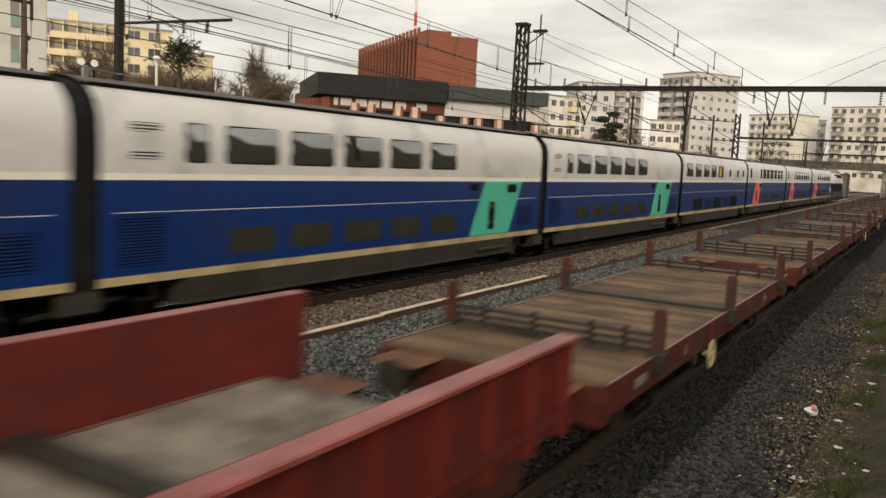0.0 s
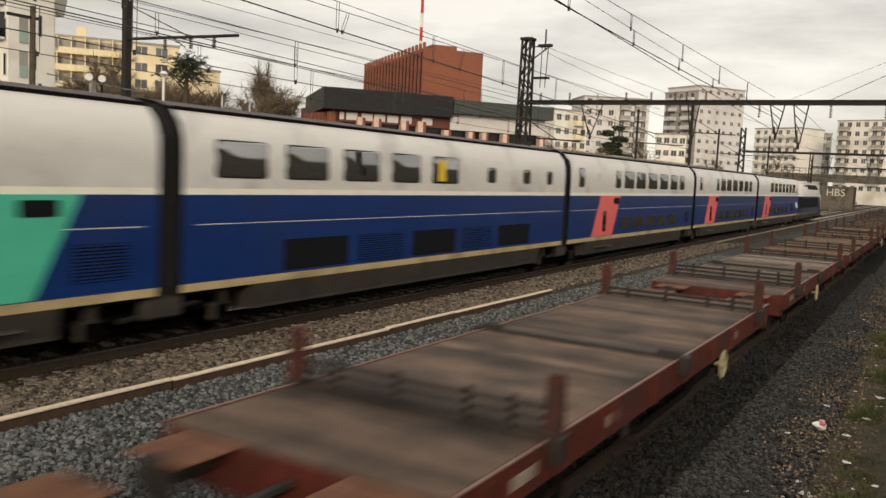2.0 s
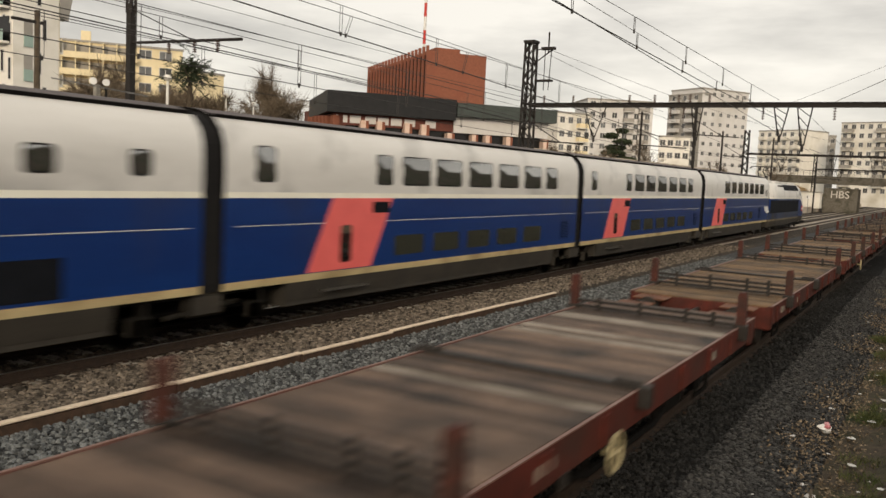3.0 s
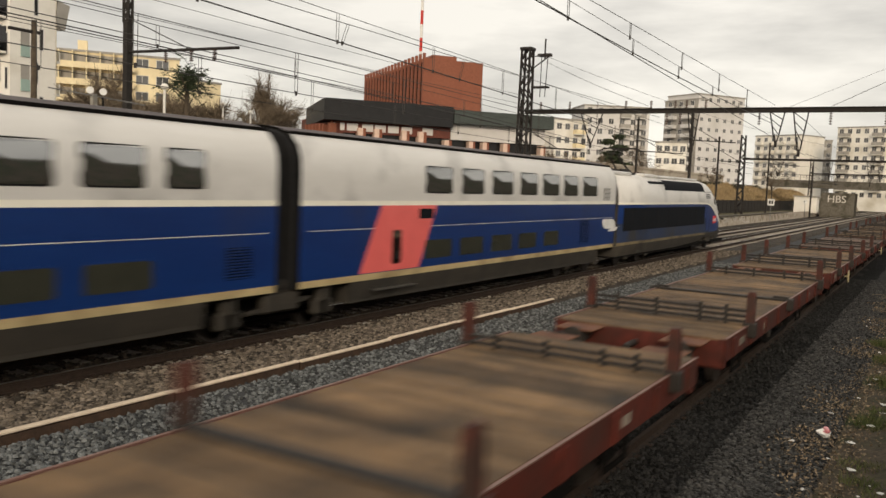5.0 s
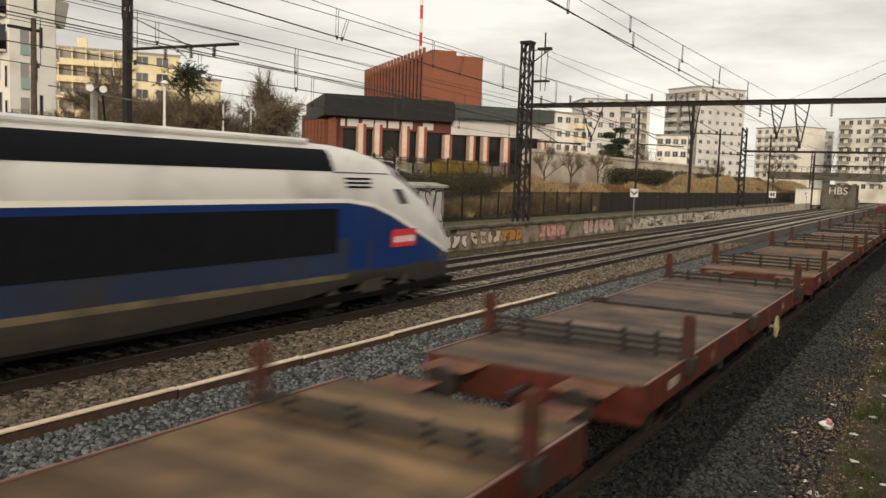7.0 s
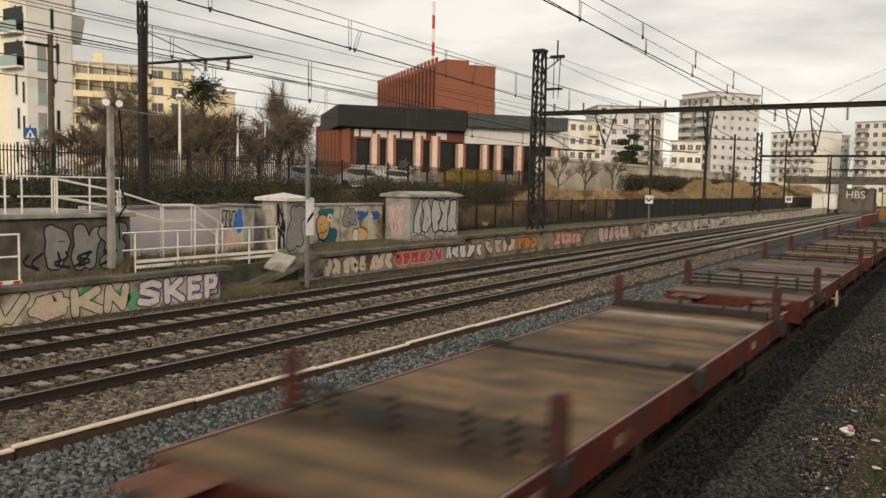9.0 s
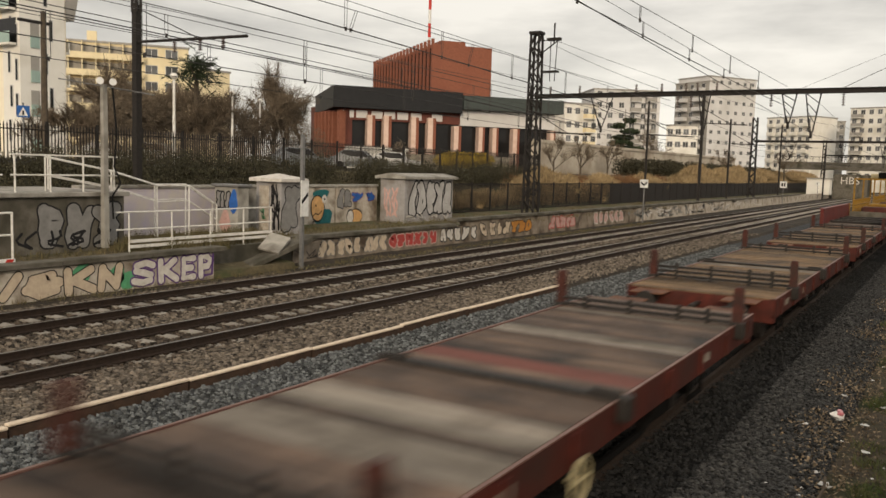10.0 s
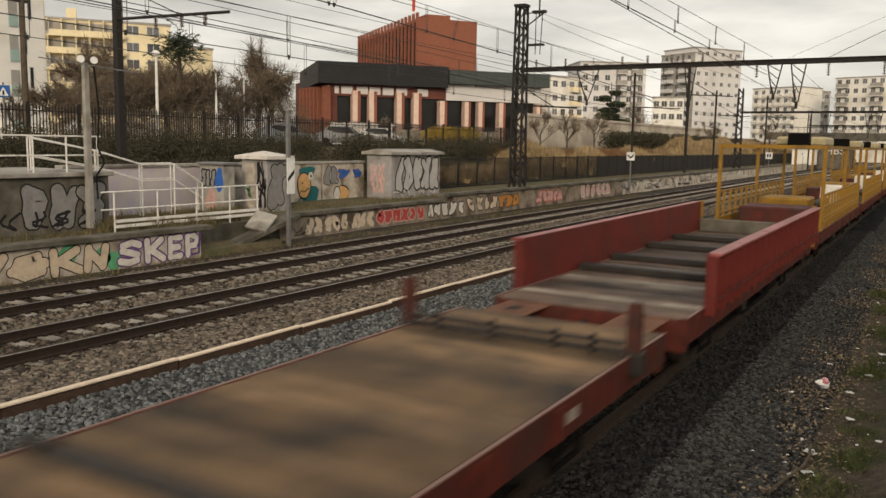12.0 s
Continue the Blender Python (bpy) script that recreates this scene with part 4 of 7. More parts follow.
def machine_wagon(label, seed):
    """A yellow work wagon with handrails and an overhead frame."""
    rng = random.Random(seed)
    w = tagged(empty("work_wagon"), label, "work wagon", "wagons of the goods train")
    frame_parts(w, DECK + 0.6)
    planks(w, DECK + 0.6, M_plank_grey)
    buffers(w, DECK + 0.6)
    wheelset_parts(w, (2.4, DECK - 1.8))
    for sx in (-1, 1):
        x = sx * 1.42
        r = empty("handrail")
        r.parent = w
        bm0 = bmesh.new()
        for z in (1.55, 1.85, 2.2):
            tube(bm0, (x, 0.5, z), (x, DECK, z), 0.03, 6)
        part("rail", bm0, M_yellow, r)
        bm0 = bmesh.new()
        box(bm0, -0.035, -0.035, 1.2, 0.035, 0.035, 2.22)
        me = mesh_of("upright", bm0, M_yellow)
        for k in range(15):
            piece("upright", me, r, x, 0.5 + k * (DECK - 0.5) / 14)
        bm0 = boxbm(x - 0.02, 0.5, 1.2, x + 0.02, DECK, 1.42)
        part("toe_board", bm0, M_yellow, r)
        for y in (0.6, 6.5, DECK - 0.1):
            bm0 = boxbm(x - 0.05, y - 0.05, 1.2, x + 0.05, y + 0.05, 3.55)
            part("frame_post", bm0, M_yellow, w)
        bm0 = boxbm(x - 0.05, 0.5, 3.5, x + 0.05, DECK, 3.6)
        part("roof_beam", bm0, M_yellow, w)
    for y in (0.6, 6.5, DECK - 0.1):
        bm0 = boxbm(-1.42, y - 0.05, 3.5, 1.42, y + 0.05, 3.6)
        part("roof_beam", bm0, M_yellow, w)
    bm0 = boxbm(-0.6, 7.3, 3.6, 0.1, 8.0, 4.05, bevel=0.03)
    part("dark_cabinet", bm0, M_black, w)
    bm0 = boxbm(-1.2, 8.6, 3.6, 0.5, 11.5, 3.95, bevel=0.08)
    part("tool_chest", bm0, M_ring, w)
    bm0 = bmesh.new()
    box(bm0, -1.0, 1.4, 1.21, 0.9, 3.2, 1.75, bevel=0.05)
    part("engine_block", bm0, M_oxide, w)
    bm0 = boxbm(-0.9, 4.2, 1.21, 0.6, 6.0, 1.9, bevel=0.06)
    part("hopper", bm0, M_yellow, w)
    bm0 = bmesh.new()
    for k in range(3):
        tube(bm0, (-0.8 + 0.6 * k, 7.0, 1.5), (-0.8 + 0.6 * k, 10.5, 1.5), 0.16, 10)
    box(bm0, -1.1, 7.0, 1.21, 1.0, 10.6, 1.4)
    part("conveyor", bm0, M_greasy, w)
    bm0 = boxbm(0.2, 10.8, 1.21, 1.0, 11.6, 2.1, bevel=0.06)
    part("tank", bm0, M_white_rail, w)
    return w


def build_goods_train():
    out = []
    a = flat_wagon("empty flat wagon with brown plank deck and upright stakes", M_plank, wheel_y=4.4)
    b = flat_wagon("empty flat wagon with brown plank deck and folded middle stakes", M_plank, mid_down=True)
    c = flat_wagon("empty flat wagon with grey weathered plank deck", M_plank_grey, (), mid_down=True, wheel_y=8.1)
    d = flat_wagon("empty flat wagon with pale streaked grey planks", M_plank_grey, (19, 33, 35, 40, 41), mid_down=True, wheel_y=4.9)
    h = flat_wagon("empty flat wagon with broad pale worn planks and a red-stained one", M_plank_grey, (12, 13, 14, 16, 17, 18, 34, 35, 43), mid_down=True, wheel_y=4.7, red=(26, 27))
    e = flat_wagon("empty flat wagon with one pale plank across the deck", M_plank, (40, 41), mid_down=True, far_rows=1)
    g = flat_wagon("empty flat wagon with pale planks amid the brown deck", M_plank, (21, 22, 25), mid_down=True)
    kinds = [a, b, c, d, b, a, b, a, c, b, e, h, g, b]
    used = set()
    for k, src in enumerate(kinds):
        w = src if src.name not in used else copy_thing(src, pose(0, 0, 0))
        used.add(src.name)
        out.append((w, 8.28 + PITCH * k + {12: 0.25, 13: 0.75}.get(k, 0.0)))
    r1 = red_wagon("flat wagon with high red ribbed steel sides", -0.2, DECK + 0.62, False)
    out.append((r1, 8.28 - PITCH - 0.25))
    r2 = red_wagon("flat wagon with high red sides and yellow end posts", 0.9, DECK, True)
    out.append((r2, 8.28 + PITCH * 14))
    m1 = machine_wagon("yellow work wagon with handrails and overhead frame", 1)
    out.append((m1, 8.28 + PITCH * 15 - 0.4))
    for k in (16, 17, 18):
        out.append((copy_thing(m1, pose(0, 0, 0)), 8.28 + PITCH * k - 0.4 + 0.6 * (k - 15)))
    return out


goods_train = build_goods_train()

# ---------------------------------------------------------------- more materials
M_white_render = material("white_render", (0.74, 0.71, 0.65), (0.67, 0.64, 0.58), 0.8, 0.9, stain=(0.5, 0.46, 0.38), stain_scale=0.15, stain_at=0.6)
# Warm, brighter copy of the white render, with sunlight in the colour.
M_cream_render = material("sunlit_cream_render", (0.82, 0.74, 0.58), (0.74, 0.66, 0.51), 0.8, 0.9, stain=(0.62, 0.54, 0.40), stain_scale=0.15, stain_at=0.6)
M_yellow_render = material("yellow_render", (0.78, 0.67, 0.44), (0.70, 0.59, 0.38), 0.7, 0.9, stain=(0.60, 0.5, 0.32), stain_scale=0.12, stain_at=0.6)
M_grey_render = material("pale_grey_render", (0.60, 0.58, 0.565), (0.53, 0.515, 0.50), 0.6, 0.9, stain=(0.45, 0.43, 0.40), stain_scale=0.1, stain_at=0.58)
M_old_wall = material("stained_cream_wall", (0.50, 0.44, 0.36), (0.38, 0.33, 0.26), 0.5, 0.9, bump=0.2, stain=(0.24, 0.19, 0.14), stain_scale=0.22, stain_at=0.54)
# Grey render, also the painted shade of recesses and one tower face.
M_shade_render = material("grey_and_shade_render", (0.33, 0.31, 0.28), (0.26, 0.245, 0.22), 0.6, 0.9)
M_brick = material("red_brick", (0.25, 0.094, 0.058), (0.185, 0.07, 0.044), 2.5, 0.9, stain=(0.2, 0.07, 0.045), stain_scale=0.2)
# Darker copy of the brick, for the shaded wall behind fins and pillars.
M_brick_dark = material("dark_red_brick", (0.15, 0.052, 0.039), (0.10, 0.038, 0.029), 1.5, 0.8)
M_pillar = material("lit_pinkish_pillar", (0.66, 0.50, 0.42), (0.55, 0.38, 0.30), 1.5, 0.85)
M_fascia = material("dark_zinc_fascia", (0.020, 0.020, 0.021), (0.013, 0.013, 0.014), 1.2, 0.6)
M_fascia_green = material("grey_green_cladding", (0.06, 0.072, 0.066), (0.045, 0.053, 0.05), 1.2, 0.7)
M_win = material("building_glass", (0.13, 0.132, 0.135), (0.06, 0.062, 0.064), 0.5, 0.15, vary=0.5)
M_win_dark = material("dark_void_glass", (0.018, 0.017, 0.017), (0.01, 0.01, 0.01), 0.5, 0.2)
M_frame_white = material("white_window_frame", (0.6, 0.58, 0.55), None, 2, 0.6)
M_glass_green = material("green_balcony_glass", (0.30, 0.40, 0.36), (0.26, 0.35, 0.31), 1, 0.15)
M_tile = material("orange_roof_tile", (0.36, 0.12, 0.07), (0.27, 0.09, 0.055), 1.5, 0.9)
M_bark = material("grey_brown_bark", (0.10, 0.078, 0.056), (0.055, 0.043, 0.032), 5, 0.95)
M_twig = material("brown_twigs", (0.18, 0.14, 0.10), (0.10, 0.077, 0.055), 2, 0.95, vary=0.4, island=True)
M_leaf_dark = material("dark_evergreen_leaf", (0.022, 0.032, 0.016), (0.035, 0.045, 0.02), 2, 0.8, vary=0.5, island=True)
M_leaf_hedge = material("olive_hedge_leaf", (0.030, 0.029, 0.016), (0.058, 0.050, 0.030), 1.5, 0.85, vary=0.55, island=True)
M_drygrass = material("dry_yellow_grass", (0.38, 0.28, 0.155), (0.22, 0.155, 0.085), 0.6, 0.95, vary=0.4, island=True)
M_rustgrass = material("russet_dry_stalks", (0.20, 0.105, 0.05), (0.13, 0.07, 0.035), 0.6, 0.95, vary=0.4, island=True)
M_forsythia = material("yellow_blossom", (0.55, 0.38, 0.04), None, 1, 0.8, vary=0.3, island=True)
M_car_white = material("white_car_paint", (0.7, 0.7, 0.69), None, 2, 0.25)
M_car_grey = material("grey_car_paint", (0.2, 0.21, 0.22), None, 2, 0.25)
M_sign_blue = material("blue_sign_face", (0.02, 0.10, 0.32), None, 2, 0.4)
M_white = material("white_sign_face", (0.75, 0.74, 0.71), None, 3, 0.5)
M_red = material("red_sign_paint", (0.55, 0.04, 0.03), None, 3, 0.5)
M_ink = material("black_spray_paint", (0.015, 0.014, 0.015), None, 3, 0.7)
M_box_grey = material("lilac_grey_weathered_paint", (0.33, 0.315, 0.31), (0.24, 0.225, 0.215), 2.5, 0.85, bump=0.15, stain=(0.17, 0.14, 0.115), stain_scale=0.9, stain_at=0.58)
M_box_pale = material("pale_grey_spray_paint", (0.46, 0.44, 0.42), (0.34, 0.32, 0.30), 3, 0.8)
M_sp_white = material("white_spray_paint", (0.62, 0.58, 0.53), (0.45, 0.41, 0.36), 5, 0.8)
M_sp_cream = material("cream_spray_paint", (0.55, 0.45, 0.33), (0.42, 0.33, 0.25), 5, 0.8)
M_sp_purple = material("purple_spray_paint", (0.12, 0.06, 0.18), None, 5, 0.8)
M_sp_green = material("green_spray_paint", (0.10, 0.34, 0.17), None, 5, 0.8)
M_sp_teal = material("teal_spray_paint", (0.02, 0.13, 0.14), None, 5, 0.8)
M_sp_blue = material("blue_spray_paint", (0.03, 0.12, 0.40), None, 5, 0.8)
M_sp_red = material("red_spray_paint", (0.42, 0.045, 0.04), (0.3, 0.08, 0.07), 5, 0.8)
M_sp_orange = material("orange_spray_paint", (0.50, 0.22, 0.05), None, 5, 0.8)
M_sp_peach = material("peach_spray_paint", (0.66, 0.38, 0.16), None, 5, 0.8)
M_sp_pink = material("pink_spray_paint", (0.55, 0.34, 0.30), None, 5, 0.8)
M_sp_lilac = material("lilac_spray_paint", (0.46, 0.41, 0.47), (0.52, 0.47, 0.42), 2, 0.85)
M_sp_grey = material("grey_spray_paint", (0.24, 0.23, 0.22), (0.17, 0.165, 0.155), 4, 0.8)


# ---------------------------------------------------------------- buildings
def frame_at(a, b):
    """A pose whose x runs from a to b and whose -y faces out towards the tracks."""
    d = Vector(b) - Vector(a)
    return pose(a[0], a[1], 0, 0, 0, math.degrees(math.atan2(d.y, d.x))), Vector((d.x, d.y)).length


def window_mesh(w, h, bars=1, mat=None):
    bm = bmesh.new()
    box(bm, -w / 2, -0.05, 0, w / 2, 0.02, h, mi=0)
    k = bars + 1
    pw = (w - 0.08 * (k + 1)) / k
    for i in range(k):
        x0 = -w / 2 + 0.08 + i * (pw + 0.08)
        box(bm, x0, -0.062, 0.08, x0 + pw, -0.04, h - 0.08, mi=1)
    return mesh_of("window", bm, [M_frame_white, mat or M_win])


def block(name, label, a, b, depth, z0, z1, mat, roof_mat=None, cat="building"):
    m, L = frame_at(a, b)
    e = tagged(empty(name, m), label, cat, "buildings beyond the railway")
    bm = bmesh.new()
    box(bm, 0, 0, z0 - 3, L, depth, z1)
    part("wall", bm, mat, e)
    bm = bmesh.new()
    box(bm, -0.15, -0.15, z1, L + 0.15, depth + 0.15, z1 + 0.35)
    part("roof", bm, roof_mat or M_shade_render, e)
    return e, L


def window_grid(e, L, z0, floors, bays, fh, w=1.2, h=1.4, x0=0.0, skip=(), mat=None, side=None, depth=0.0, sill=0.9):
    me = window_mesh(w, h, 1, mat)
    for f in range(floors):
        for i in range(bays):
            if (f, i) in skip:
                continue
            x = x0 + (i + 0.5) * (L - x0) / bays
            if side is None:
                piece("window", me, e, x, 0, z0 + f * fh + sill)
            else:
                piece("window", me, e, side, depth * (i + 0.5) / bays, z0 + f * fh + sill, 90 if side > 0.1 else -90)


def balcony_mesh(w, d, parapet, mat, slab_mat):
    bm = bmesh.new()
    box(bm, -w / 2, -d, -0.12, w / 2, 0.0, 0.06, mi=0)
    box(bm, -w / 2, -d, 0.06, w / 2, -d + 0.1, parapet, mi=1)
    box(bm, -w / 2, -d + 0.1, 0.06, -w / 2 + 0.08, 0, parapet, mi=1)
    box(bm, w / 2 - 0.08, -d + 0.1, 0.06, w / 2, 0, parapet, mi=1)
    return mesh_of("balcony", bm, [slab_mat, mat])


def apartment(name, label, az0, d0, az1, d1, top_el, floors, bays, mat, depth=12, balc=None, z0=3.0, w=1.3, side_bays=0, h=1.4):
    a, b = polar(az0, d0), polar(az1, d1)
    z1 = 3.5 + 0.5 * (d0 + d1) * math.tan(radians(top_el))
    e, L = block(name, label, a, b, depth, z0, z1, mat)
    fh = (z1 - z0) / floors
    window_grid(e, L, z0, floors, bays, fh, w, h)
    if side_bays:
        window_grid(e, L, z0, floors, side_bays, fh, w, h, side=L, depth=depth)
    if balc:
        cols, bw, bmat = balc
        me = balcony_mesh(bw, 1.3, 1.0, bmat, mat)
        for f in range(1, floors):
            for c in cols:
                piece("balcony", me, e, c * L, 0, z0 + f * fh)
    return e, L, z1


def white_building():
    corner, left, right = polar(58.5, 80), polar(64.5, 97), polar(55.95, 82.4)
    e, L = block("apartment_building", "cream-white modern apartment building with glass balconies", left, corner, 4.2, 3, 27, M_white_render)
    slit = window_mesh(0.45, 1.9, 0, M_win_dark)
    for f in range(5):
        z = 4.6 + f * 2.9
        piece("window", slit, e, L - 1.5 + 0.25 * (f % 2), 0, z)
        piece("window", slit, e, L - 0.45, 0, z + 2.2)
    bal = mesh_of("balcony", box(boxbm(-2.0, -0.7, 0, 1.0, 0.3, 0.18, mi=0), -2.0, -0.7, 0.18, 1.0, -0.64, 1.1, mi=1), [M_white_render, M_glass_green])
    # Flat plate; its dark colour is the shade inside the balcony opening.
    void = mesh_of("recess", boxbm(-1.9, -0.06, 0.2, 0.9, 0.02, 2.3), M_win_dark)
    for z in (12.7, 15.6):
        piece("balcony", bal, e, L - 1.4, 0, z)
        piece("recess", void, e, L - 1.4, 0, z)
    m, L2 = frame_at(corner, right)
    e2 = tagged(empty("apartment_building", m), "apartment wing in sunlit cream tint with recessed balconies and stepped corner", "building", "buildings beyond the railway")
    # Wing wall: the sun on it is part of the tint.
    part("wall", boxbm(0.03, 0.0, 0, L2, 9, 27), M_cream_render, e2)
    for f in range(5):
        piece("window", slit, e2, 2.35 + 0.5 * (f % 2), 0, 4.6 + f * 2.9)
    for f in range(6):
        z = 4.0 + f * 2.9
        if f < 4:
            part("balcony_glass", boxbm(0.95, -0.12, z - 0.1, 1.75, 0.02, z + 0.9), M_glass_green, e2)
            # Flat grey plate, coloured as the shade of the recess.
            part("recess", boxbm(0.95, -0.05, z + 0.9, 1.75, 0.02, z + 2.1), M_shade_render, e2)
        bb = bmesh.new()
        box(bb, L2, 0.2, z - 0.2, L2 + 0.5, 2.0, z)
        box(bb, L2 + 0.42, 0.2, z, L2 + 0.5, 2.0, z + 0.9)
        part("corner_balcony", bb, M_white_render, e2)
    cn = part("roof_canopy", boxbm(-0.6, -0.3, -1.15, 0.6, 0.6, 1.15), M_shade_render, e2, "dark slanted roof canopy")
    cn.matrix_basis = pose(L2 + 0.5, 0.3, 16.7, 0, 12, 0)


def yellow_building():
    a, b = polar(56.8, 150), polar(48.7, 150)
    e, L = block("apartment_block", "long pale yellow apartment block with balcony rows", a, b, 12, 3, 22, M_yellow_render)
    fh = 2.72
    slab = mesh_of("long_balcony", box(boxbm(0.2, -1.3, 0, L * 0.66, 0, 0.16, mi=0), 0.2, -1.3, 0.16, L * 0.66, -1.18, 1.0, mi=0), [M_yellow_render])
    rec = window_mesh(2.0, 1.5, 1)
    # Flat plate, grey for the shade behind the long balconies.
    recd = mesh_of("recess", boxbm(-1.05, -0.03, 0.3, 1.05, 0.02, 2.3), M_shade_render)
    wall = mesh_of("divider", boxbm(-0.08, -1.25, 0.16, 0.08, 0, fh), M_yellow_render)
    for f in range(7):
        z = 3.0 + f * fh
        piece("long_balcony", slab, e, 0, 0, z)
        for i in range(6):
            x = 1.4 + i * (L * 0.66 - 1.6) / 6
            piece("recess", recd, e, x, 0, z)
            piece("divider", wall, e, x + 1.15, 0, z)
        for i in range(2):
            piece("window", rec, e, L * 0.72 + i * 3.2, 0, z + 0.9)
    bb = boxbm(L * 0.25, 1, 22.3, L * 0.32, 4, 24.0)
    part("chimney", bb, M_yellow_render, e)
    bb = boxbm(L * 0.6, 1, 22.3, L * 0.64, 3, 25.0)
    part("chimney", bb, M_yellow_render, e)
    e2, L2 = block("apartment_block", "plain pale yellow gable of an apartment block", polar(48.65, 151), polar(46.1, 156), 10, 3, 19.0, M_yellow_render)


def brick_hall():
    a, b = polar(38.7, 96), polar(24.2, 105)
    m, L = frame_at(a, b)
    e = tagged(empty("brick_hall", m), "low brick hall with pale pillars and dark roof band", "building", "buildings beyond the railway")
    k = L / 374.0
    X = lambda px: (px - 618) * k
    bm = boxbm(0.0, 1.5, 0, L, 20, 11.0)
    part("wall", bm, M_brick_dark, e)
    bm = bmesh.new()
    bk = m.inverted() @ polar(40.5, 112)
    v = [(-1.2, -0.8), (L * 0.53, -0.8), (L * 0.53, 16), (bk.x + 4, 16), (bk.x, bk.y)]
    lo = [bm.verts.new((x, y, 9.9)) for x, y in v]
    hi = [bm.verts.new((x, y, 12.3)) for x, y in v]
    bm.faces.new(lo[::-1])
    bm.faces.new(hi)
    for i in range(5):
        bm.faces.new((lo[i], lo[(i + 1) % 5], hi[(i + 1) % 5], hi[i]))
    part("roof_band", bm, M_fascia, e, "dark zinc roof band")
    bm = boxbm(L * 0.535, -0.9, 10.4, L + 0.6, 14, 12.0)
    part("roof_band", bm, M_fascia_green, e, "grey-green roof band")
    bm = boxbm(L * 0.535, 0.2, 8.5, L, 1.6, 10.4)
    part("upper_panel", bm, M_grey_render, e, "pale grey cladding")
    bm = boxbm(0.2, 0.9, 3.0, L, 1.55, 8.6)
    part("glazing", bm, M_win_dark, e, "dark glazing behind the pillars")
    bm = boxbm(0.0, 0.4, 8.6, L * 0.535, 1.5, 9.9)
    part("upper_strip", bm, M_brick_dark, e)
    strip = mesh_of("strip_window", boxbm(-0.65, -0.05, 0, 0.65, 0.02, 0.85), M_grey_render)
    for px in (629, 651, 676, 697, 719, 742, 778):
        piece("strip_window", strip, e, X(px), 0.4, 8.85)
    for px, w in ((665, 13), (692, 13), (738, 13), (767, 14), (812, 13), (855, 11), (880, 11), (918, 12), (987, 10)):
        h = 9.2 if px < 800 else 8.4
        pl = empty("pillar")
        pl.parent = e
        # Pillar front in two colours: pale for its lit left side, brick beside it.
        bm = boxbm(X(px) - w * k * 0.5, -0.2, 2.5, X(px) + w * k * 0.12, 0.9, h)
        part("lit_half", bm, M_pillar, pl, "pale pinkish half coloured as the lit side")
        bm = boxbm(X(px) + w * k * 0.12, -0.15, 2.5, X(px) + w * k * 0.5, 0.9, h - 0.02)
        part("return", bm, M_brick, pl)
    # brick fins on the short side
    m2, L2 = frame_at(polar(40.45, 101), polar(38.72, 96))
    e2 = tagged(empty("brick_wing", m2), "brick side wing with vertical fins", "building", "buildings beyond the railway")
    # Wall between the fins: the shade of the gaps is in its colour.
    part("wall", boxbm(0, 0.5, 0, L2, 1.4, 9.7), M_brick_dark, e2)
    fin = mesh_of("fin", boxbm(-0.13, -0.35, 2.5, 0.13, 0.5, 9.5), M_brick)
    for i in range(6):
        piece("fin", fin, e2, 0.3 + i * (L2 - 1.0) / 6)
    part("corner_pier", boxbm(L2 - 0.55, -0.3, 2.5, L2, 0.9, 9.6), M_brick, e2)


def red_block():
    c, l, r = polar(32.57, 150), polar(36.55, 186), polar(28.67, 154)
    z1 = 25.2
    m, L = frame_at(c, r)
    e = tagged(empty("brick_tower", m), "red brick office block with ribbed facade", "building", "buildings beyond the railway")
    bm = bmesh.new()
    pts = [c, r, r + (l - c), l]
    inv = m.inverted()
    lo = [bm.verts.new(inv @ Vector((p.x, p.y, 0))) for p in pts]
    hi = [bm.verts.new(inv @ Vector((p.x, p.y, z1))) for p in pts]
    bm.faces.new(hi)
    for i in range(4):
        bm.faces.new((lo[i], lo[(i + 1) % 4], hi[(i + 1) % 4], hi[i]))
    bmesh.ops.recalc_face_normals(bm, faces=bm.faces)
    part("wall", bm, M_brick, e)
    part("penthouse", boxbm(2.0, 2, z1, L * 0.6, 10, z1 + 1.0), M_brick, e)
    m2, L2 = frame_at(l, c)
    q = inv @ m2
    fin = mesh_of("fin", boxbm(-0.3, -0.4, 8, 0.3, 0, z1 + 0.9), M_brick)
    gap = mesh_of("window_strip", boxbm(-0.75, -0.1, 8, 0.75, 0.0, z1 - 0.6), M_win_dark)
    n = 18
    for i in range(n + 1):
        ob = new("fin", fin)
        ob.parent = e
        ob.matrix_basis = q @ pose(0.3 + i * (L2 - 0.6) / n, 0, 0)
        if i < n:
            ob = new("window_strip", gap)
            ob.parent = e
            ob.matrix_basis = q @ pose(0.3 + (i + 0.5) * (L2 - 0.6) / n, 0, 0)
    mast = tagged(empty("radio_mast", Matrix.Translation(polar(32.94, 158))), "slim red and white radio mast", "mast")
    for i in range(7):
        z = 20 + i * 2.5
        bm = bmesh.new()
        tube(bm, (0, 0, z), (0, 0, z + 2.5), 0.28, 8)
        part("mast_section", bm, M_red if i % 2 == 1 else M_white, mast)


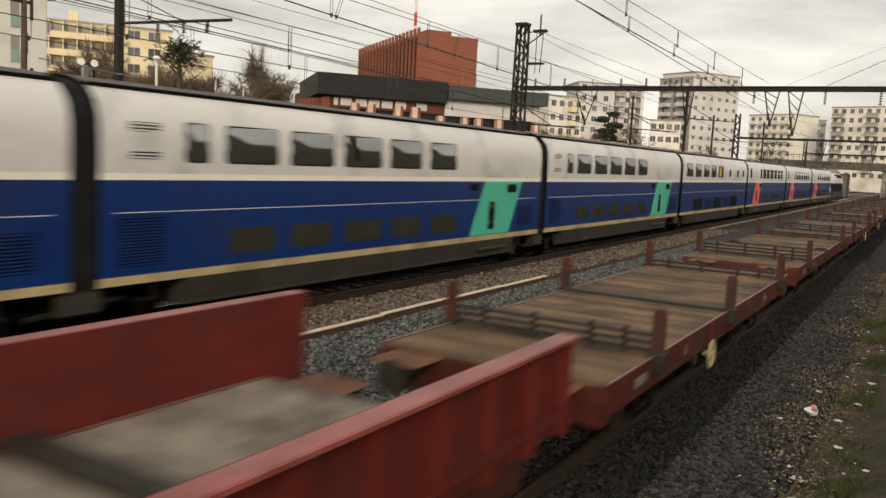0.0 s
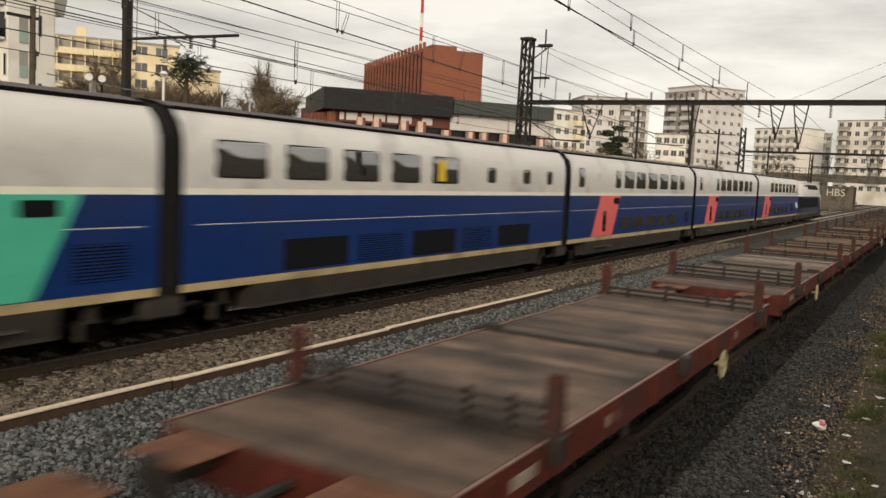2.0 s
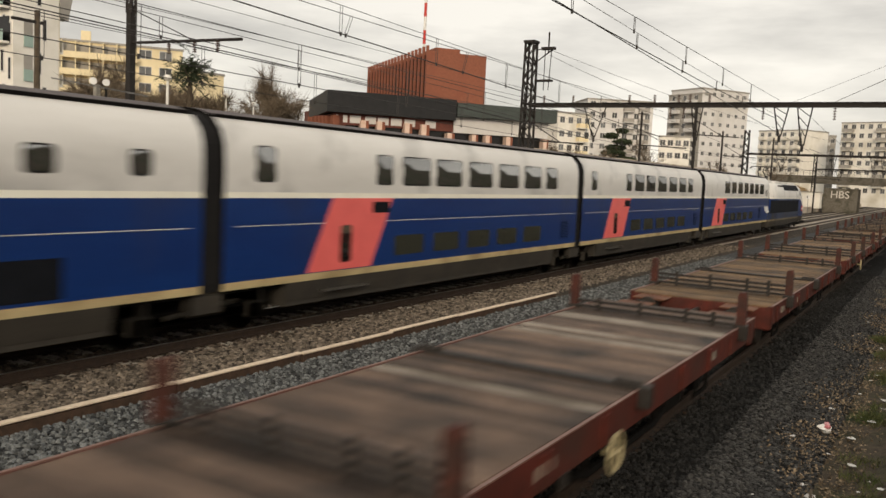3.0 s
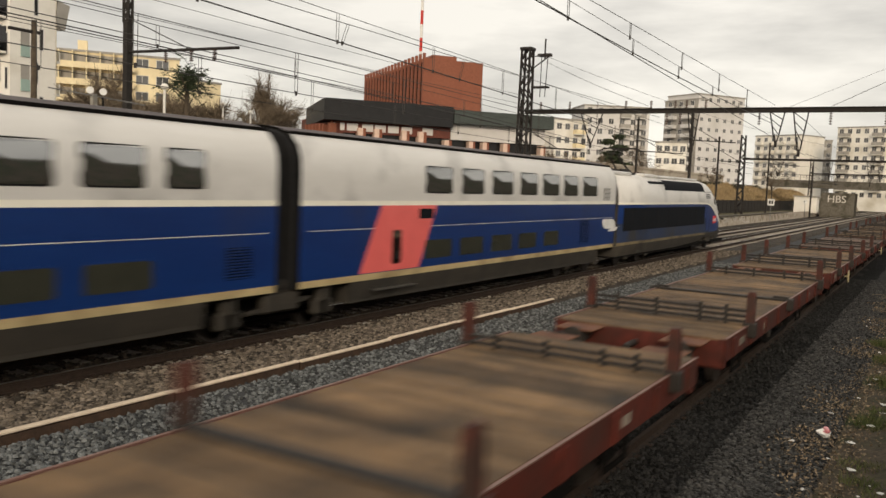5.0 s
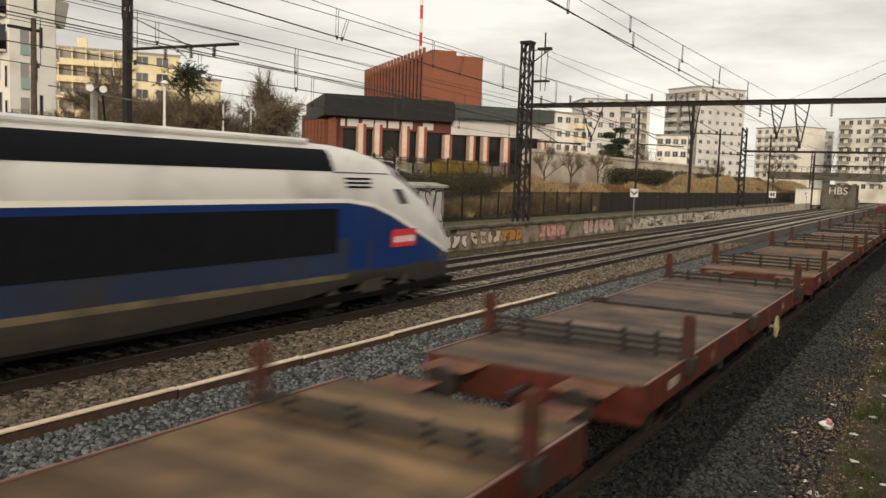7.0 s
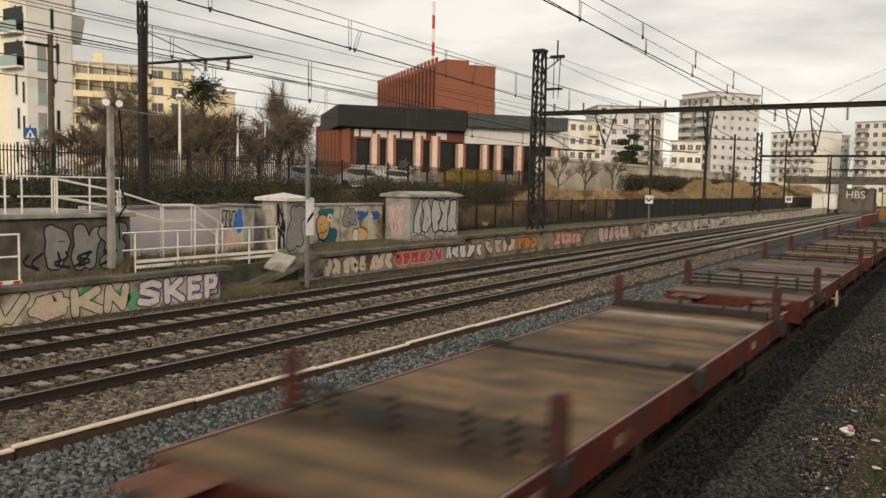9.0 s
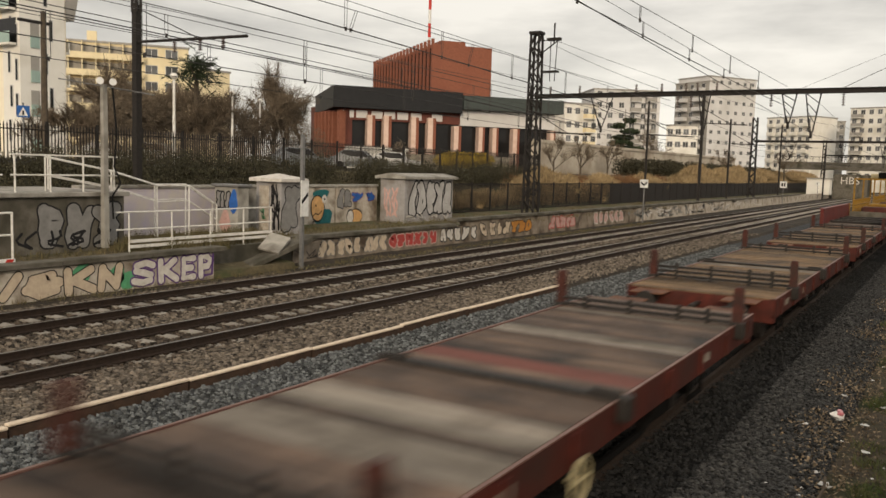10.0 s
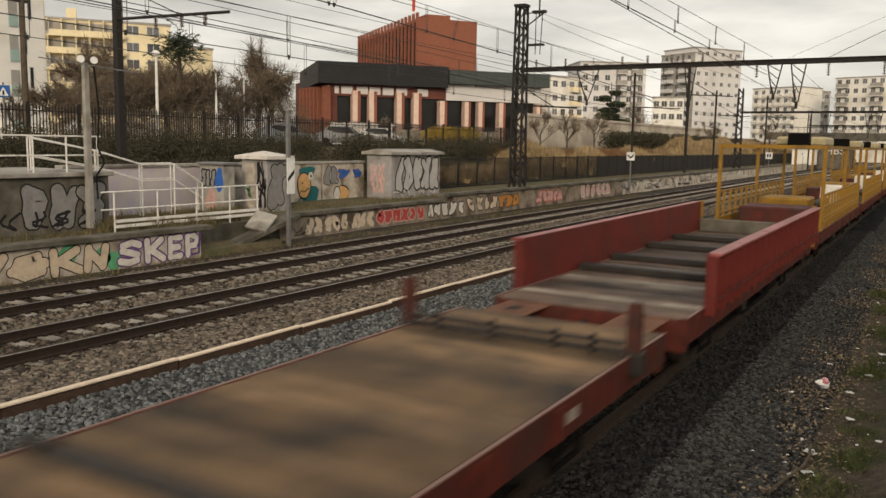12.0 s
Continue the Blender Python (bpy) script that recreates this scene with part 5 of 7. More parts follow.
def far_blocks():
    apartment("apartment_block", "small cream apartment block with yellow balconies", 23.6, 185, 21.4, 190, 4.45, 5, 4, M_white_render, balc=([0.7], 2.5, M_yellow_render))
    apartment("apartment_block", "pale grey apartment block with balconies", 21.7, 210, 17.4, 215, 5.4, 8, 6, M_grey_render, balc=([0.62, 0.85], 2.6, M_shade_render))
    # Left tower face in a darker tone: its shade is in the colour.
    e, L, z1 = apartment("apartment_tower", "apartment tower face with deep balconies, coloured as the shaded side", 16.45, 245, 14.35, 236, 5.9, 10, 3, M_shade_render, balc=([0.25, 0.75], 3.4, M_grey_render))
    apartment("apartment_tower", "tall pale grey apartment tower with small windows", 14.35, 236, 11.5, 248, 6.18, 10, 6, M_grey_render, w=1.15, h=1.1)
    apartment("apartment_block", "low white apartment block", 16.9, 205, 14.9, 205, 3.15, 4, 4, M_white_render)
    apartment("apartment_block", "pale apartment block with rows of balconies", 10.7, 290, 8.05, 280, 3.75, 7, 6, M_white_render, balc=([0.12, 0.37, 0.62, 0.87], 2.2, M_white_render))
    apartment("apartment_block", "grey apartment block with pale balconies", 8.05, 300, 6.2, 300, 3.5, 6, 5, M_shade_render, balc=([0.3, 0.7], 2.5, M_grey_render))
    apartment("apartment_block", "white apartment block with stacked balconies", 5.95, 270, 2.2, 262, 4.35, 8, 8, M_white_render, balc=([0.12, 0.62], 3.0, M_shade_render))
    e, L = block("house", "low house with orange tiled roof", polar(28.9, 140), polar(25.0, 140), 8, 3, 13.0, M_white_render)
    bm = bmesh.new()
    vs = [bm.verts.new(c) for c in ((-0.3, -0.5, 13.36), (L + 0.3, -0.5, 13.36), (L + 0.3, 8.5, 13.36), (-0.3, 8.5, 13.36), (1, 4, 15.2), (L - 1, 4, 15.2))]
    for q in ((0, 1, 5, 4), (1, 2, 5), (2, 3, 4, 5), (3, 0, 4)):
        bm.faces.new([vs[i] for i in q])
    part("tiled_roof", bm, M_tile, e)
    e, L = block("boundary_wall", "long pale concrete boundary wall", polar(25.6, 98), polar(12.5, 185), 0.4, 3, 6.75, M_old_wall, M_old_wall, "wall")
    e["kind"] = "structure"


def garden_wall():
    e, L = block("garden_wall", "low whitewashed wall before the brick hall", polar(38.3, 84), polar(34.3, 86), 0.3, 3, 4.95, M_white_render, M_white_render, "wall")
    e["kind"] = "structure"
    e, L = block("garden_wall", "low cream wall before the brick hall", polar(34.1, 87), polar(27.3, 92), 0.3, 3, 4.4, M_old_wall, M_old_wall, "wall")
    e["kind"] = "structure"


garden_wall()
white_building()
yellow_building()
brick_hall()
red_block()
far_blocks()


# ---------------------------------------------------------------- bridge at the far end
def bridge():
    e = tagged(empty("road_bridge"), "grey concrete road bridge with graffitied abutment", "bridge", kind="structure")
    part("abutment", boxbm(-20.0, 172, -0.3, -14.2, 178, 4.4), M_concrete_dark, e)
    part("deck", boxbm(-30, 173, 5.2, 14, 181, 6.6), M_concrete_dark, e)
    part("pier", boxbm(-8.6, 174, -0.3, -7.9, 180, 5.2), M_concrete, e)
    part("pier", boxbm(0.5, 174, -0.3, 1.2, 180, 5.2), M_concrete, e)
    bm = bmesh.new()
    for i in range(40):
        x = -29.5 + i * 1.1
        box(bm, x - 0.03, 173.2, 6.6, x + 0.03, 173.26, 7.6)
    box(bm, -30, 173.2, 7.55, 14, 173.26, 7.65)
    part("parapet_rail", bm, M_steel_dark, e)["kind"] = "stuff"
    hut = tagged(empty("hut", pose(-21.2, 165, 0)), "small white flat-roofed hut", "hut")
    part("wall", boxbm(-2.2, -1.5, 0.6, 1.6, 2, 3.4), M_white_render, hut)
    part("roof", boxbm(-2.4, -1.7, 3.4, 1.8, 2.2, 3.6), M_concrete, hut)
    return e


road_bridge = bridge()


def text_on(parent, body, size, m, mat, offset=0.0, depth=0.002, name="lettering"):
    cu = bpy.data.curves.new(name, "FONT")
    cu.body = body
    cu.size = size
    cu.offset = offset
    cu.extrude = depth
    cu.align_x = "CENTER"
    tmp = bpy.data.objects.new(name, cu)
    scene.collection.objects.link(tmp)
    me = bpy.data.meshes.new_from_object(tmp.evaluated_get(bpy.context.evaluated_depsgraph_get()))
    bpy.data.objects.remove(tmp)
    me.materials.clear()
    me.materials.append(mat)
    ob = new(name, me)
    ob.parent = parent
    ob.matrix_basis = m
    return ob


text_on(road_bridge, "HBS", 1.9, pose(-17.2, 171.96, 2.6, 90, 0, 0), M_sp_white)


# ---------------------------------------------------------------- graffiti on faces that look along +x or -y
def ribbon(bm, pts, w, to3, mi=0):
    L, R = [], []
    for i, p in enumerate(pts):
        a, b = pts[max(0, i - 1)], pts[min(len(pts) - 1, i + 1)]
        d = Vector((b[0] - a[0], b[1] - a[1]))
        d = d.normalized() if d.length > 1e-6 else Vector((1, 0))
        n = Vector((-d.y, d.x)) * w / 2
        L.append(bm.verts.new(to3(p[0] + n.x, p[1] + n.y)))
        R.append(bm.verts.new(to3(p[0] - n.x, p[1] - n.y)))
    for i in range(len(pts) - 1):
        bm.faces.new((L[i], L[i + 1], R[i + 1], R[i])).material_index = mi


def blob(bm, cx, cy, rx, ry, to3, rng, mi=0, n=14, wob=0.18):
    ph = rng.random() * 6
    bm.faces.new([bm.verts.new(to3(cx + rx * math.cos(a) * (1 + wob * math.sin(3 * a + ph)), cy + ry * math.sin(a) * (1 + wob * math.cos(2 * a + ph)))) for a in np.linspace(0, math.tau, n, endpoint=False)]).material_index = mi


def disc(bm, c, r, to3, n=10):
    bm.faces.new([bm.verts.new(to3(c[0] + r * math.cos(a), c[1] + r * math.sin(a))) for a in np.linspace(0, math.tau, n, endpoint=False)])


def face_x(x):
    return lambda u, v: (x, u, v)


def face_y(y):
    return lambda u, v: (u, y, v)


def spray_letters(parent, to3f, at, u0, u1, v0, v1, n, fill, line, seed, w=0.03, lift=1.0):
    """Fat crooked strokes with an outline. at: the coordinate of the wall face; lift: the way out of it."""
    rng = random.Random(seed)
    bmf, bml = bmesh.new(), bmesh.new()
    du = (u1 - u0) / n
    hgt = v1 - v0
    fat = min(du * 0.42, hgt * 0.34)
    for i in range(n):
        cx = u0 + (i + 0.5) * du
        for k in range(rng.choice((2, 3, 3))):
            m = rng.randint(3, 5)
            top = rng.random() < 0.5
            pts = []
            for q in range(m):
                f = q / (m - 1)
                v = v0 + fat * 0.5 + (hgt - fat) * (f if top else 1 - f)
                pts.append((cx + du * rng.uniform(-0.42, 0.42), v + rng.uniform(-0.05, 0.05) * hgt))
            sm = [pts[0]]
            for a, b, c in zip(pts[:-2], pts[1:-1], pts[2:]):
                sm += [((a[0] + 3 * b[0]) / 4, (a[1] + 3 * b[1]) / 4), ((c[0] + 3 * b[0]) / 4, (c[1] + 3 * b[1]) / 4)]
            sm.append(pts[-1])
            e = 0.0024 * i + 0.0004 * k
            ribbon(bml, sm, fat + 2 * w if fill else 2 * w, to3f(at + lift * (0.004 + e)))
            for c in (sm[0], sm[-1]):
                disc(bml, c, (fat + 2 * w if fill else 2 * w) / 2, to3f(at + lift * (0.0041 + e)))
            if fill:
                ribbon(bmf, sm, fat, to3f(at + lift * (0.0054 + e)))
                for c in (sm[0], sm[-1]):
                    disc(bmf, c, fat / 2, to3f(at + lift * (0.0055 + e)))
    if fill:
        part("graffiti_fill", bmf, fill, parent)
    else:
        bmf.free()
    part("graffiti_outline", bml, line, parent)


def spray_strokes(parent, to3f, at, letters, height, fat, fill, line, w):
    """Fat letters as painted strokes. letters: (u, v, width, strokes in a unit cell)."""
    bmf, bml = bmesh.new(), bmesh.new()
    for i, (u, v, wd, strokes) in enumerate(letters):
        for k, pts in enumerate(strokes):
            q = [(u + wd * a, v + fat / 2 + (height - fat) * b) for a, b in pts]
            e = 0.003 * i + 0.0003 * k
            ribbon(bml, q, fat + 2 * w, to3f(at + 0.004 + e))
            ribbon(bmf, q, fat, to3f(at + 0.0056 + e))
            for j, c in enumerate(q):
                disc(bml, c, fat / 2 + w, to3f(at + 0.0041 + e + 0.00002 * j))
                disc(bmf, c, fat / 2, to3f(at + 0.0057 + e + 0.00002 * j))
    part("graffiti_outline", bml, line, parent)
    part("graffiti_fill", bmf, fill, parent)


ST_S = [[(0.95, 0.85), (0.6, 1.0), (0.15, 0.88), (0.12, 0.62), (0.5, 0.5), (0.85, 0.36), (0.82, 0.1), (0.45, 0.0), (0.02, 0.12)]]
ST_K = [[(0.15, 0.0), (0.12, 1.0)], [(0.2, 0.45), (0.85, 1.0)], [(0.35, 0.5), (0.95, 0.0)]]
ST_E = [[(0.85, 1.0), (0.15, 0.98), (0.12, 0.0), (0.85, 0.02)], [(0.15, 0.5), (0.7, 0.5)]]
ST_P = [[(0.15, 0.0), (0.12, 1.0), (0.65, 1.0), (0.9, 0.8), (0.68, 0.5), (0.2, 0.48)]]
ST_V = [[(0.0, 0.7), (0.25, 0.9), (0.4, 0.1), (0.6, 0.1), (0.95, 1.0)]]
ST_O = [[(0.75, 0.9), (0.25, 0.75), (0.08, 0.3), (0.4, 0.02), (0.85, 0.2), (0.9, 0.6), (0.5, 0.75)], [(0.2, 0.35), (0.95, 0.55)]]
ST_N = [[(0.1, 0.0), (0.18, 1.0)], [(0.18, 0.9), (0.75, 0.1)], [(0.75, 0.05), (0.9, 1.0)]]


def spray_tags(parent, to3f, at, u0, u1, v0, v1, n, mat, seed, w=0.02, lift=1.0):
    rng = random.Random(seed)
    bm = bmesh.new()
    t3 = to3f(at + lift * 0.008)
    for i in range(n):
        u = u0 + (u1 - u0) * (i + rng.random() * 0.8) / n
        pts = []
        v = rng.uniform(v0, v1)
        for j in range(7):
            pts.append((u + rng.uniform(-1, 1) * (u1 - u0) / n * 0.6, min(v1, max(v0, v + rng.uniform(-1, 1) * (v1 - v0) * 0.5))))
        sm = []
        for a, b in zip(pts[:-1], pts[1:]):
            sm += [a, ((a[0] + b[0]) / 2 + rng.uniform(-0.03, 0.03), (a[1] + b[1]) / 2)]
        ribbon(bm, sm, w, t3)
    part("graffiti_tag", bm, mat, parent)


# ---------------------------------------------------------------- low wall along the far track
def low_wall():
    a = tagged(empty("low_wall"), "low concrete wall with painted graffiti letters and coping", "wall", "low walls by the far track", "structure")
    part("wall_face", boxbm(-20.4, -10, -0.6, -20.0, 18.6, 0.60), M_wallpaint, a)
    cop = mesh_of("coping", boxbm(-0.28, -1.45, 0.0, 0.28, 1.45, 0.15, bevel=0.02), M_concrete_dark)
    for i in range(10):
        piece("coping", cop, a, -20.16 + 0.01 * math.sin(i * 2), -9 + i * 2.9 + 0.5, 0.60, 0.2 * math.sin(i * 1.7))
    bm = bmesh.new()
    rng = random.Random(5)
    for y, z in ((11.0, 0.0), (13.9, 0.35), (15.0, 0.2), (15.35, 0.0)):
        blob(bm, y, z, 0.28, 0.3, face_x(-19.997), rng)
    part("graffiti_patch", bm, M_sp_green, a)
    spray_strokes(a, face_x, -20.0, [(11.0, -0.25, 1.15, ST_V), (12.2, -0.25, 1.1, ST_O), (13.35, -0.25, 0.95, ST_K), (14.4, -0.25, 0.75, ST_N)], 0.8, 0.24, M_sp_cream, M_ink, 0.03)
    spray_strokes(a, face_x, -20.0, [(15.55, -0.22, 0.72, ST_S), (16.42, -0.22, 0.72, ST_K), (17.3, -0.22, 0.55, ST_E), (17.98, -0.22, 0.52, ST_P)], 0.78, 0.2, M_sp_white, M_sp_purple, 0.05)
    bm = bmesh.new()
    ribbon(bm, [(18.55, 0.56), (18.5, -0.1), (18.2, -0.12)], 0.09, face_x(-19.985))
    part("graffiti_frame", bm, M_sp_purple, a)
    b = tagged(empty("low_wall"), "dark recessed concrete wall with broken ramp", "wall", "low walls by the far track", "structure")
    # Recessed wall, in darker concrete than the walls on either side.
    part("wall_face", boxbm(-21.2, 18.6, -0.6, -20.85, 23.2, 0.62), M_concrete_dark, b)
    bm = bmesh.new()
    solid_y(bm, [(-20.85, -0.5), (-19.9, -0.5), (-20.0, -0.05), (-20.85, 0.05)], 18.6, 22.4)
    part("ramp_bank", bm, M_dry, b)
    bm = boxbm(-0.35, -1.9, -0.09, 0.35, 1.9, 0.09, bevel=0.02)
    s = part("ramp_slab", bm, M_concrete_dark, b)
    s.matrix_basis = pose(-20.45, 21.6, 0.22, 16, 0, -4)
    bm = boxbm(-0.4, -0.5, -0.05, 0.4, 0.5, 0.05, bevel=0.015)
    s = part("broken_slab", bm, M_concrete, b)
    s.matrix_basis = pose(-20.5, 21.9, 0.62, 30, 12, 20)
    c = tagged(empty("low_wall"), "long low concrete wall with faded graffiti under the coping", "wall", "low walls by the far track", "structure")
    part("wall_face", boxbm(-21.2, 23.2, -0.6, -20.8, 36, 0.62), M_wall_brown, c)
    part("wall_face", boxbm(-21.2, 36, -0.6, -20.8, 62, 0.86), M_wall_brown, c)
    part("wall_face", boxbm(-21.2, 62, -0.6, -20.8, 300, 0.86), M_wallpaint, c)
    for i in range(40):
        y = 24.7 + i * 2.9
        piece("coping", cop, c, -20.95 + 0.01 * math.sin(i * 2), y, 0.62 if y < 36 else 0.86, 0.2 * math.sin(i * 1.7))
    spray_letters(c, face_x, -20.8, 24.6, 29.1, -0.1, 0.5, 8, M_sp_cream, M_sp_grey, 11, 0.03)
    spray_tags(c, face_x, -20.8, 23.4, 29.2, -0.1, 0.55, 12, M_ink, 12, 0.03)
    spray_letters(c, face_x, -20.8, 29.3, 33.2, -0.05, 0.5, 6, M_sp_red, M_sp_pink, 13, 0.05)
    spray_letters(c, face_x, -20.8, 33.4, 37.0, -0.05, 0.55, 5, M_sp_white, M_ink, 14, 0.06)
    spray_letters(c, face_x, -20.8, 37.4, 40.8, 0.0, 0.65, 4, M_sp_cream, M_ink, 15, 0.06)
    spray_letters(c, face_x, -20.8, 41.0, 43.6, 0.0, 0.65, 3, M_sp_orange, M_ink, 16, 0.05)
    spray_letters(c, face_x, -20.8, 46.0, 50.0, 0.0, 0.7, 5, M_sp_pink, M_sp_red, 17, 0.06)
    spray_letters(c, face_x, -20.8, 53.0, 59.0, 0.0, 0.75, 6, M_sp_pink, M_sp_white, 18, 0.06)
    spray_tags(c, face_x, -20.8, 60, 90, 0.0, 0.75, 26, M_sp_grey, 19, 0.12)
    spray_tags(c, face_x, -20.8, 62, 110, 0.0, 0.75, 20, M_sp_white, 20, 0.15)


low_wall()


# ---------------------------------------------------------------- terrace behind the wall
def tube_part(name, pts, r, mat, parent):
    return part(name, path_tube(bmesh.new(), pts, r, 6), mat, parent)


def terrace():
    blk = tagged(empty("terrace_block"), "dark weathered concrete block with black outlined graffiti", "concrete block", kind="structure")
    part("block", boxbm(-27.0, 2, 0.4, -22.6, 17.23, 2.28), M_concrete_dark, blk)
    part("slab", boxbm(-27.0, 2, 2.28, -22.45, 17.35, 2.42, bevel=0.02), M_concrete, blk)
    spray_letters(blk, face_x, -22.6, 14.3, 17.0, 0.75, 2.05, 3, M_sp_grey, M_ink, 31, 0.05)
    spray_letters(blk, face_x, -22.6, 13.5, 16.8, 0.72, 1.35, 4, None, M_ink, 32, 0.04)
    for y0, y1, nm in ((8.5, 13.35, 5), (13.6, 17.1, 4)):
        r = tagged(empty("railing"), "white tubular steel railing on the concrete block", "railing", "white railings")
        for z in (3.5, 2.92):
            tube_part("rail", [(-22.75, y0, z), (-22.75, y1, z)], 0.028, M_white_rail, r)
        for i in range(nm):
            y = y0 + 0.12 + (y1 - y0 - 0.24) * i / (nm - 1)
            tube_part("post", [(-22.75, y, 2.42), (-22.75, y, 3.5)], 0.028, M_white_rail, r)
    for x, dy in ((-23.3, 0.0), (-24.4, 0.8)):
        r = tagged(empty("stair_rail"), "white sloping handrail of the steps", "railing", "white railings")
        a = [(x, 15.0 + dy, 3.45), (x, 17.3 + dy, 3.05), (x, 19.1 + dy, 2.58), (x, 20.5 + dy, 2.58), (x, 21.8 + dy, 1.86)]
        tube_part("rail", a, 0.028, M_white_rail, r)
        tube_part("rail", [(p[0], p[1], p[2] - 0.55) for p in a], 0.024, M_white_rail, r)
        for p in a:
            zb = 2.42 if p[1] < 17.3 else 0.7
            tube_part("post", [(p[0], p[1], zb), p], 0.026, M_white_rail, r)
    r = tagged(empty("railing"), "low white steel barrier along the wall", "railing", "white railings")
    for z, rr in ((1.88, 0.026), (1.36, 0.026)):
        tube_part("rail", [(-21.0, 15.75, z), (-21.0, 19.2, z - 0.01), (-21.0, 22.3, z)], rr, M_white_rail, r)
    for z in (0.84, 1.0):
        part("kick_rail", boxbm(-21.04, 16.2, z - 0.05, -20.98, 22.3, z + 0.04), M_white_rail, r)
    for y in (16.2, 17.8, 19.4, 20.9, 22.25):
        tube_part("post", [(-21.02, y, 0.6), (-21.02, y, 1.88)], 0.026, M_white_rail, r)
    r = tagged(empty("railing"), "white steel railing with red and white board", "railing", "white railings")
    for z in (1.98, 1.4):
        tube_part("rail", [(-20.9, 8.5, z), (-20.9, 12.5, z)], 0.03, M_white_rail, r)
    for y in (9.5, 11.0, 12.5):
        tube_part("post", [(-20.9, y, 0.5), (-20.9, y, 2.0)], 0.03, M_white_rail, r)
    bd = part("warning_board", boxbm(-20.92, 9.6, 0.56, -20.86, 12.55, 0.78), M_white, r, "white board with red slashes")
    bm = bmesh.new()
    for i in range(6):
        y = 9.8 + i * 0.48
        bm.faces.new([bm.verts.new((-20.855, y + d, z)) for d, z in ((0, 0.57), (0.2, 0.57), (0.32, 0.77), (0.12, 0.77))])
    part("slashes", bm, M_red, bd)

    # retaining wall in painted panels
    rw = tagged(empty("retaining_wall"), "painted concrete retaining wall in panels", "wall", kind="structure")
    for y0, y1, mt in ((17.4, 23.5, M_sp_lilac), (23.52, 27.3, M_concrete), (27.6, 31.0, M_wallpaint), (31.15, 34.4, M_wallpaint)):
        part("wall_panel", boxbm(-25.5, y0, 0.4, -25.2, y1, 2.42), mt, rw)
        part("cap", boxbm(-25.55, y0, 2.42, -25.12, y1, 2.52), M_concrete, rw)
    bm = bmesh.new()
    rng = random.Random(2)
    blob(bm, 30.2, 0.9, 0.62, 0.55, face_x(-25.19), rng)
    blob(bm, 30.0, 2.05, 0.55, 0.28, face_x(-25.189), rng)
    part("graffiti_body", bm, M_sp_teal, rw)
    bm = bmesh.new()
    blob(bm, 29.75, 1.42, 0.50, 0.66, face_x(-25.186), rng, wob=0.06)
    part("graffiti_outline", bm, M_ink, rw)
    bm = bmesh.new()
    blob(bm, 29.75, 1.42, 0.44, 0.60, face_x(-25.182), rng, wob=0.06)
    part("graffiti_head", bm, M_sp_peach, rw)
    bm = bmesh.new()
    blob(bm, 30.22, 1.85, 0.17, 0.2, face_x(-25.178), rng, wob=0.04)
    part("graffiti_eye", bm, M_sp_white, rw)
    bm = bmesh.new()
    ribbon(bm, [(29.4, 1.05), (29.6, 1.2), (29.8, 1.12), (30.05, 1.3)], 0.05, face_x(-25.176))
    disc(bm, (29.62, 1.55), 0.05, face_x(-25.176))
    disc(bm, (30.24, 1.85), 0.06, face_x(-25.174))
    ribbon(bm, [(29.3, 0.62), (29.5, 0.85), (29.9, 0.78)], 0.06, face_x(-25.176))
    part("graffiti_line", bm, M_ink, rw)
    spray_letters(rw, face_x, -25.2, 31.2, 32.3, 1.4, 2.3, 2, M_sp_grey, M_ink, 41, 0.04)
    spray_letters(rw, face_x, -25.2, 32.3, 34.3, 1.7, 2.1, 2, M_sp_blue, M_sp_purple, 42, 0.04)
    bm = bmesh.new()
    blob(bm, 32.6, 0.95, 0.60, 0.39, face_x(-25.188), rng, wob=0.04)
    blob(bm, 32.2, 0.97, 0.29, 0.35, face_x(-25.183), rng, wob=0.04)
    part("graffiti_outline", bm, M_ink, rw)
    bm = bmesh.new()
    blob(bm, 32.6, 0.95, 0.55, 0.34, face_x(-25.186), rng, wob=0.04)
    part("graffiti_figure", bm, M_sp_peach, rw)
    bm = bmesh.new()
    blob(bm, 32.2, 0.95, 0.25, 0.3, face_x(-25.18), rng, wob=0.06)
    part("graffiti_figure", bm, M_sp_white, rw)

    # kiosk with overhanging cap
    k = tagged(empty("utility_kiosk"), "graffitied concrete utility kiosk with cream cap", "utility kiosk")
    part("body", boxbm(-24.15, 24.7, 0.5, -22.8, 25.9, 2.72, bevel=0.02), M_box_grey, k)
    bm = bmesh.new()
    vs = [bm.verts.new(c) for c in ((-24.35, 24.5, 2.72), (-22.6, 24.5, 2.72), (-22.6, 26.1, 2.72), (-24.35, 26.1, 2.72), (-24.35, 24.5, 2.85), (-22.6, 24.5, 2.85), (-22.6, 26.1, 2.85), (-24.35, 26.1, 2.85), (-23.5, 25.3, 3.05))]
    for q in ((3, 2, 1, 0), (0, 1, 5, 4), (1, 2, 6, 5), (2, 3, 7, 6), (3, 0, 4, 7), (4, 5, 8), (5, 6, 8), (6, 7, 8), (7, 4, 8)):
        bm.faces.new([vs[i] for i in q])
    part("cap", bm, M_sp_white, k)
    part("door", boxbm(-23.95, 24.68, 0.7, -23.45, 24.72, 2.55), M_wallpaint, k)
    spray_letters(k, face_y, 24.7, -23.42, -22.86, 0.75, 2.6, 1, None, M_ink, 51, 0.05, -1)
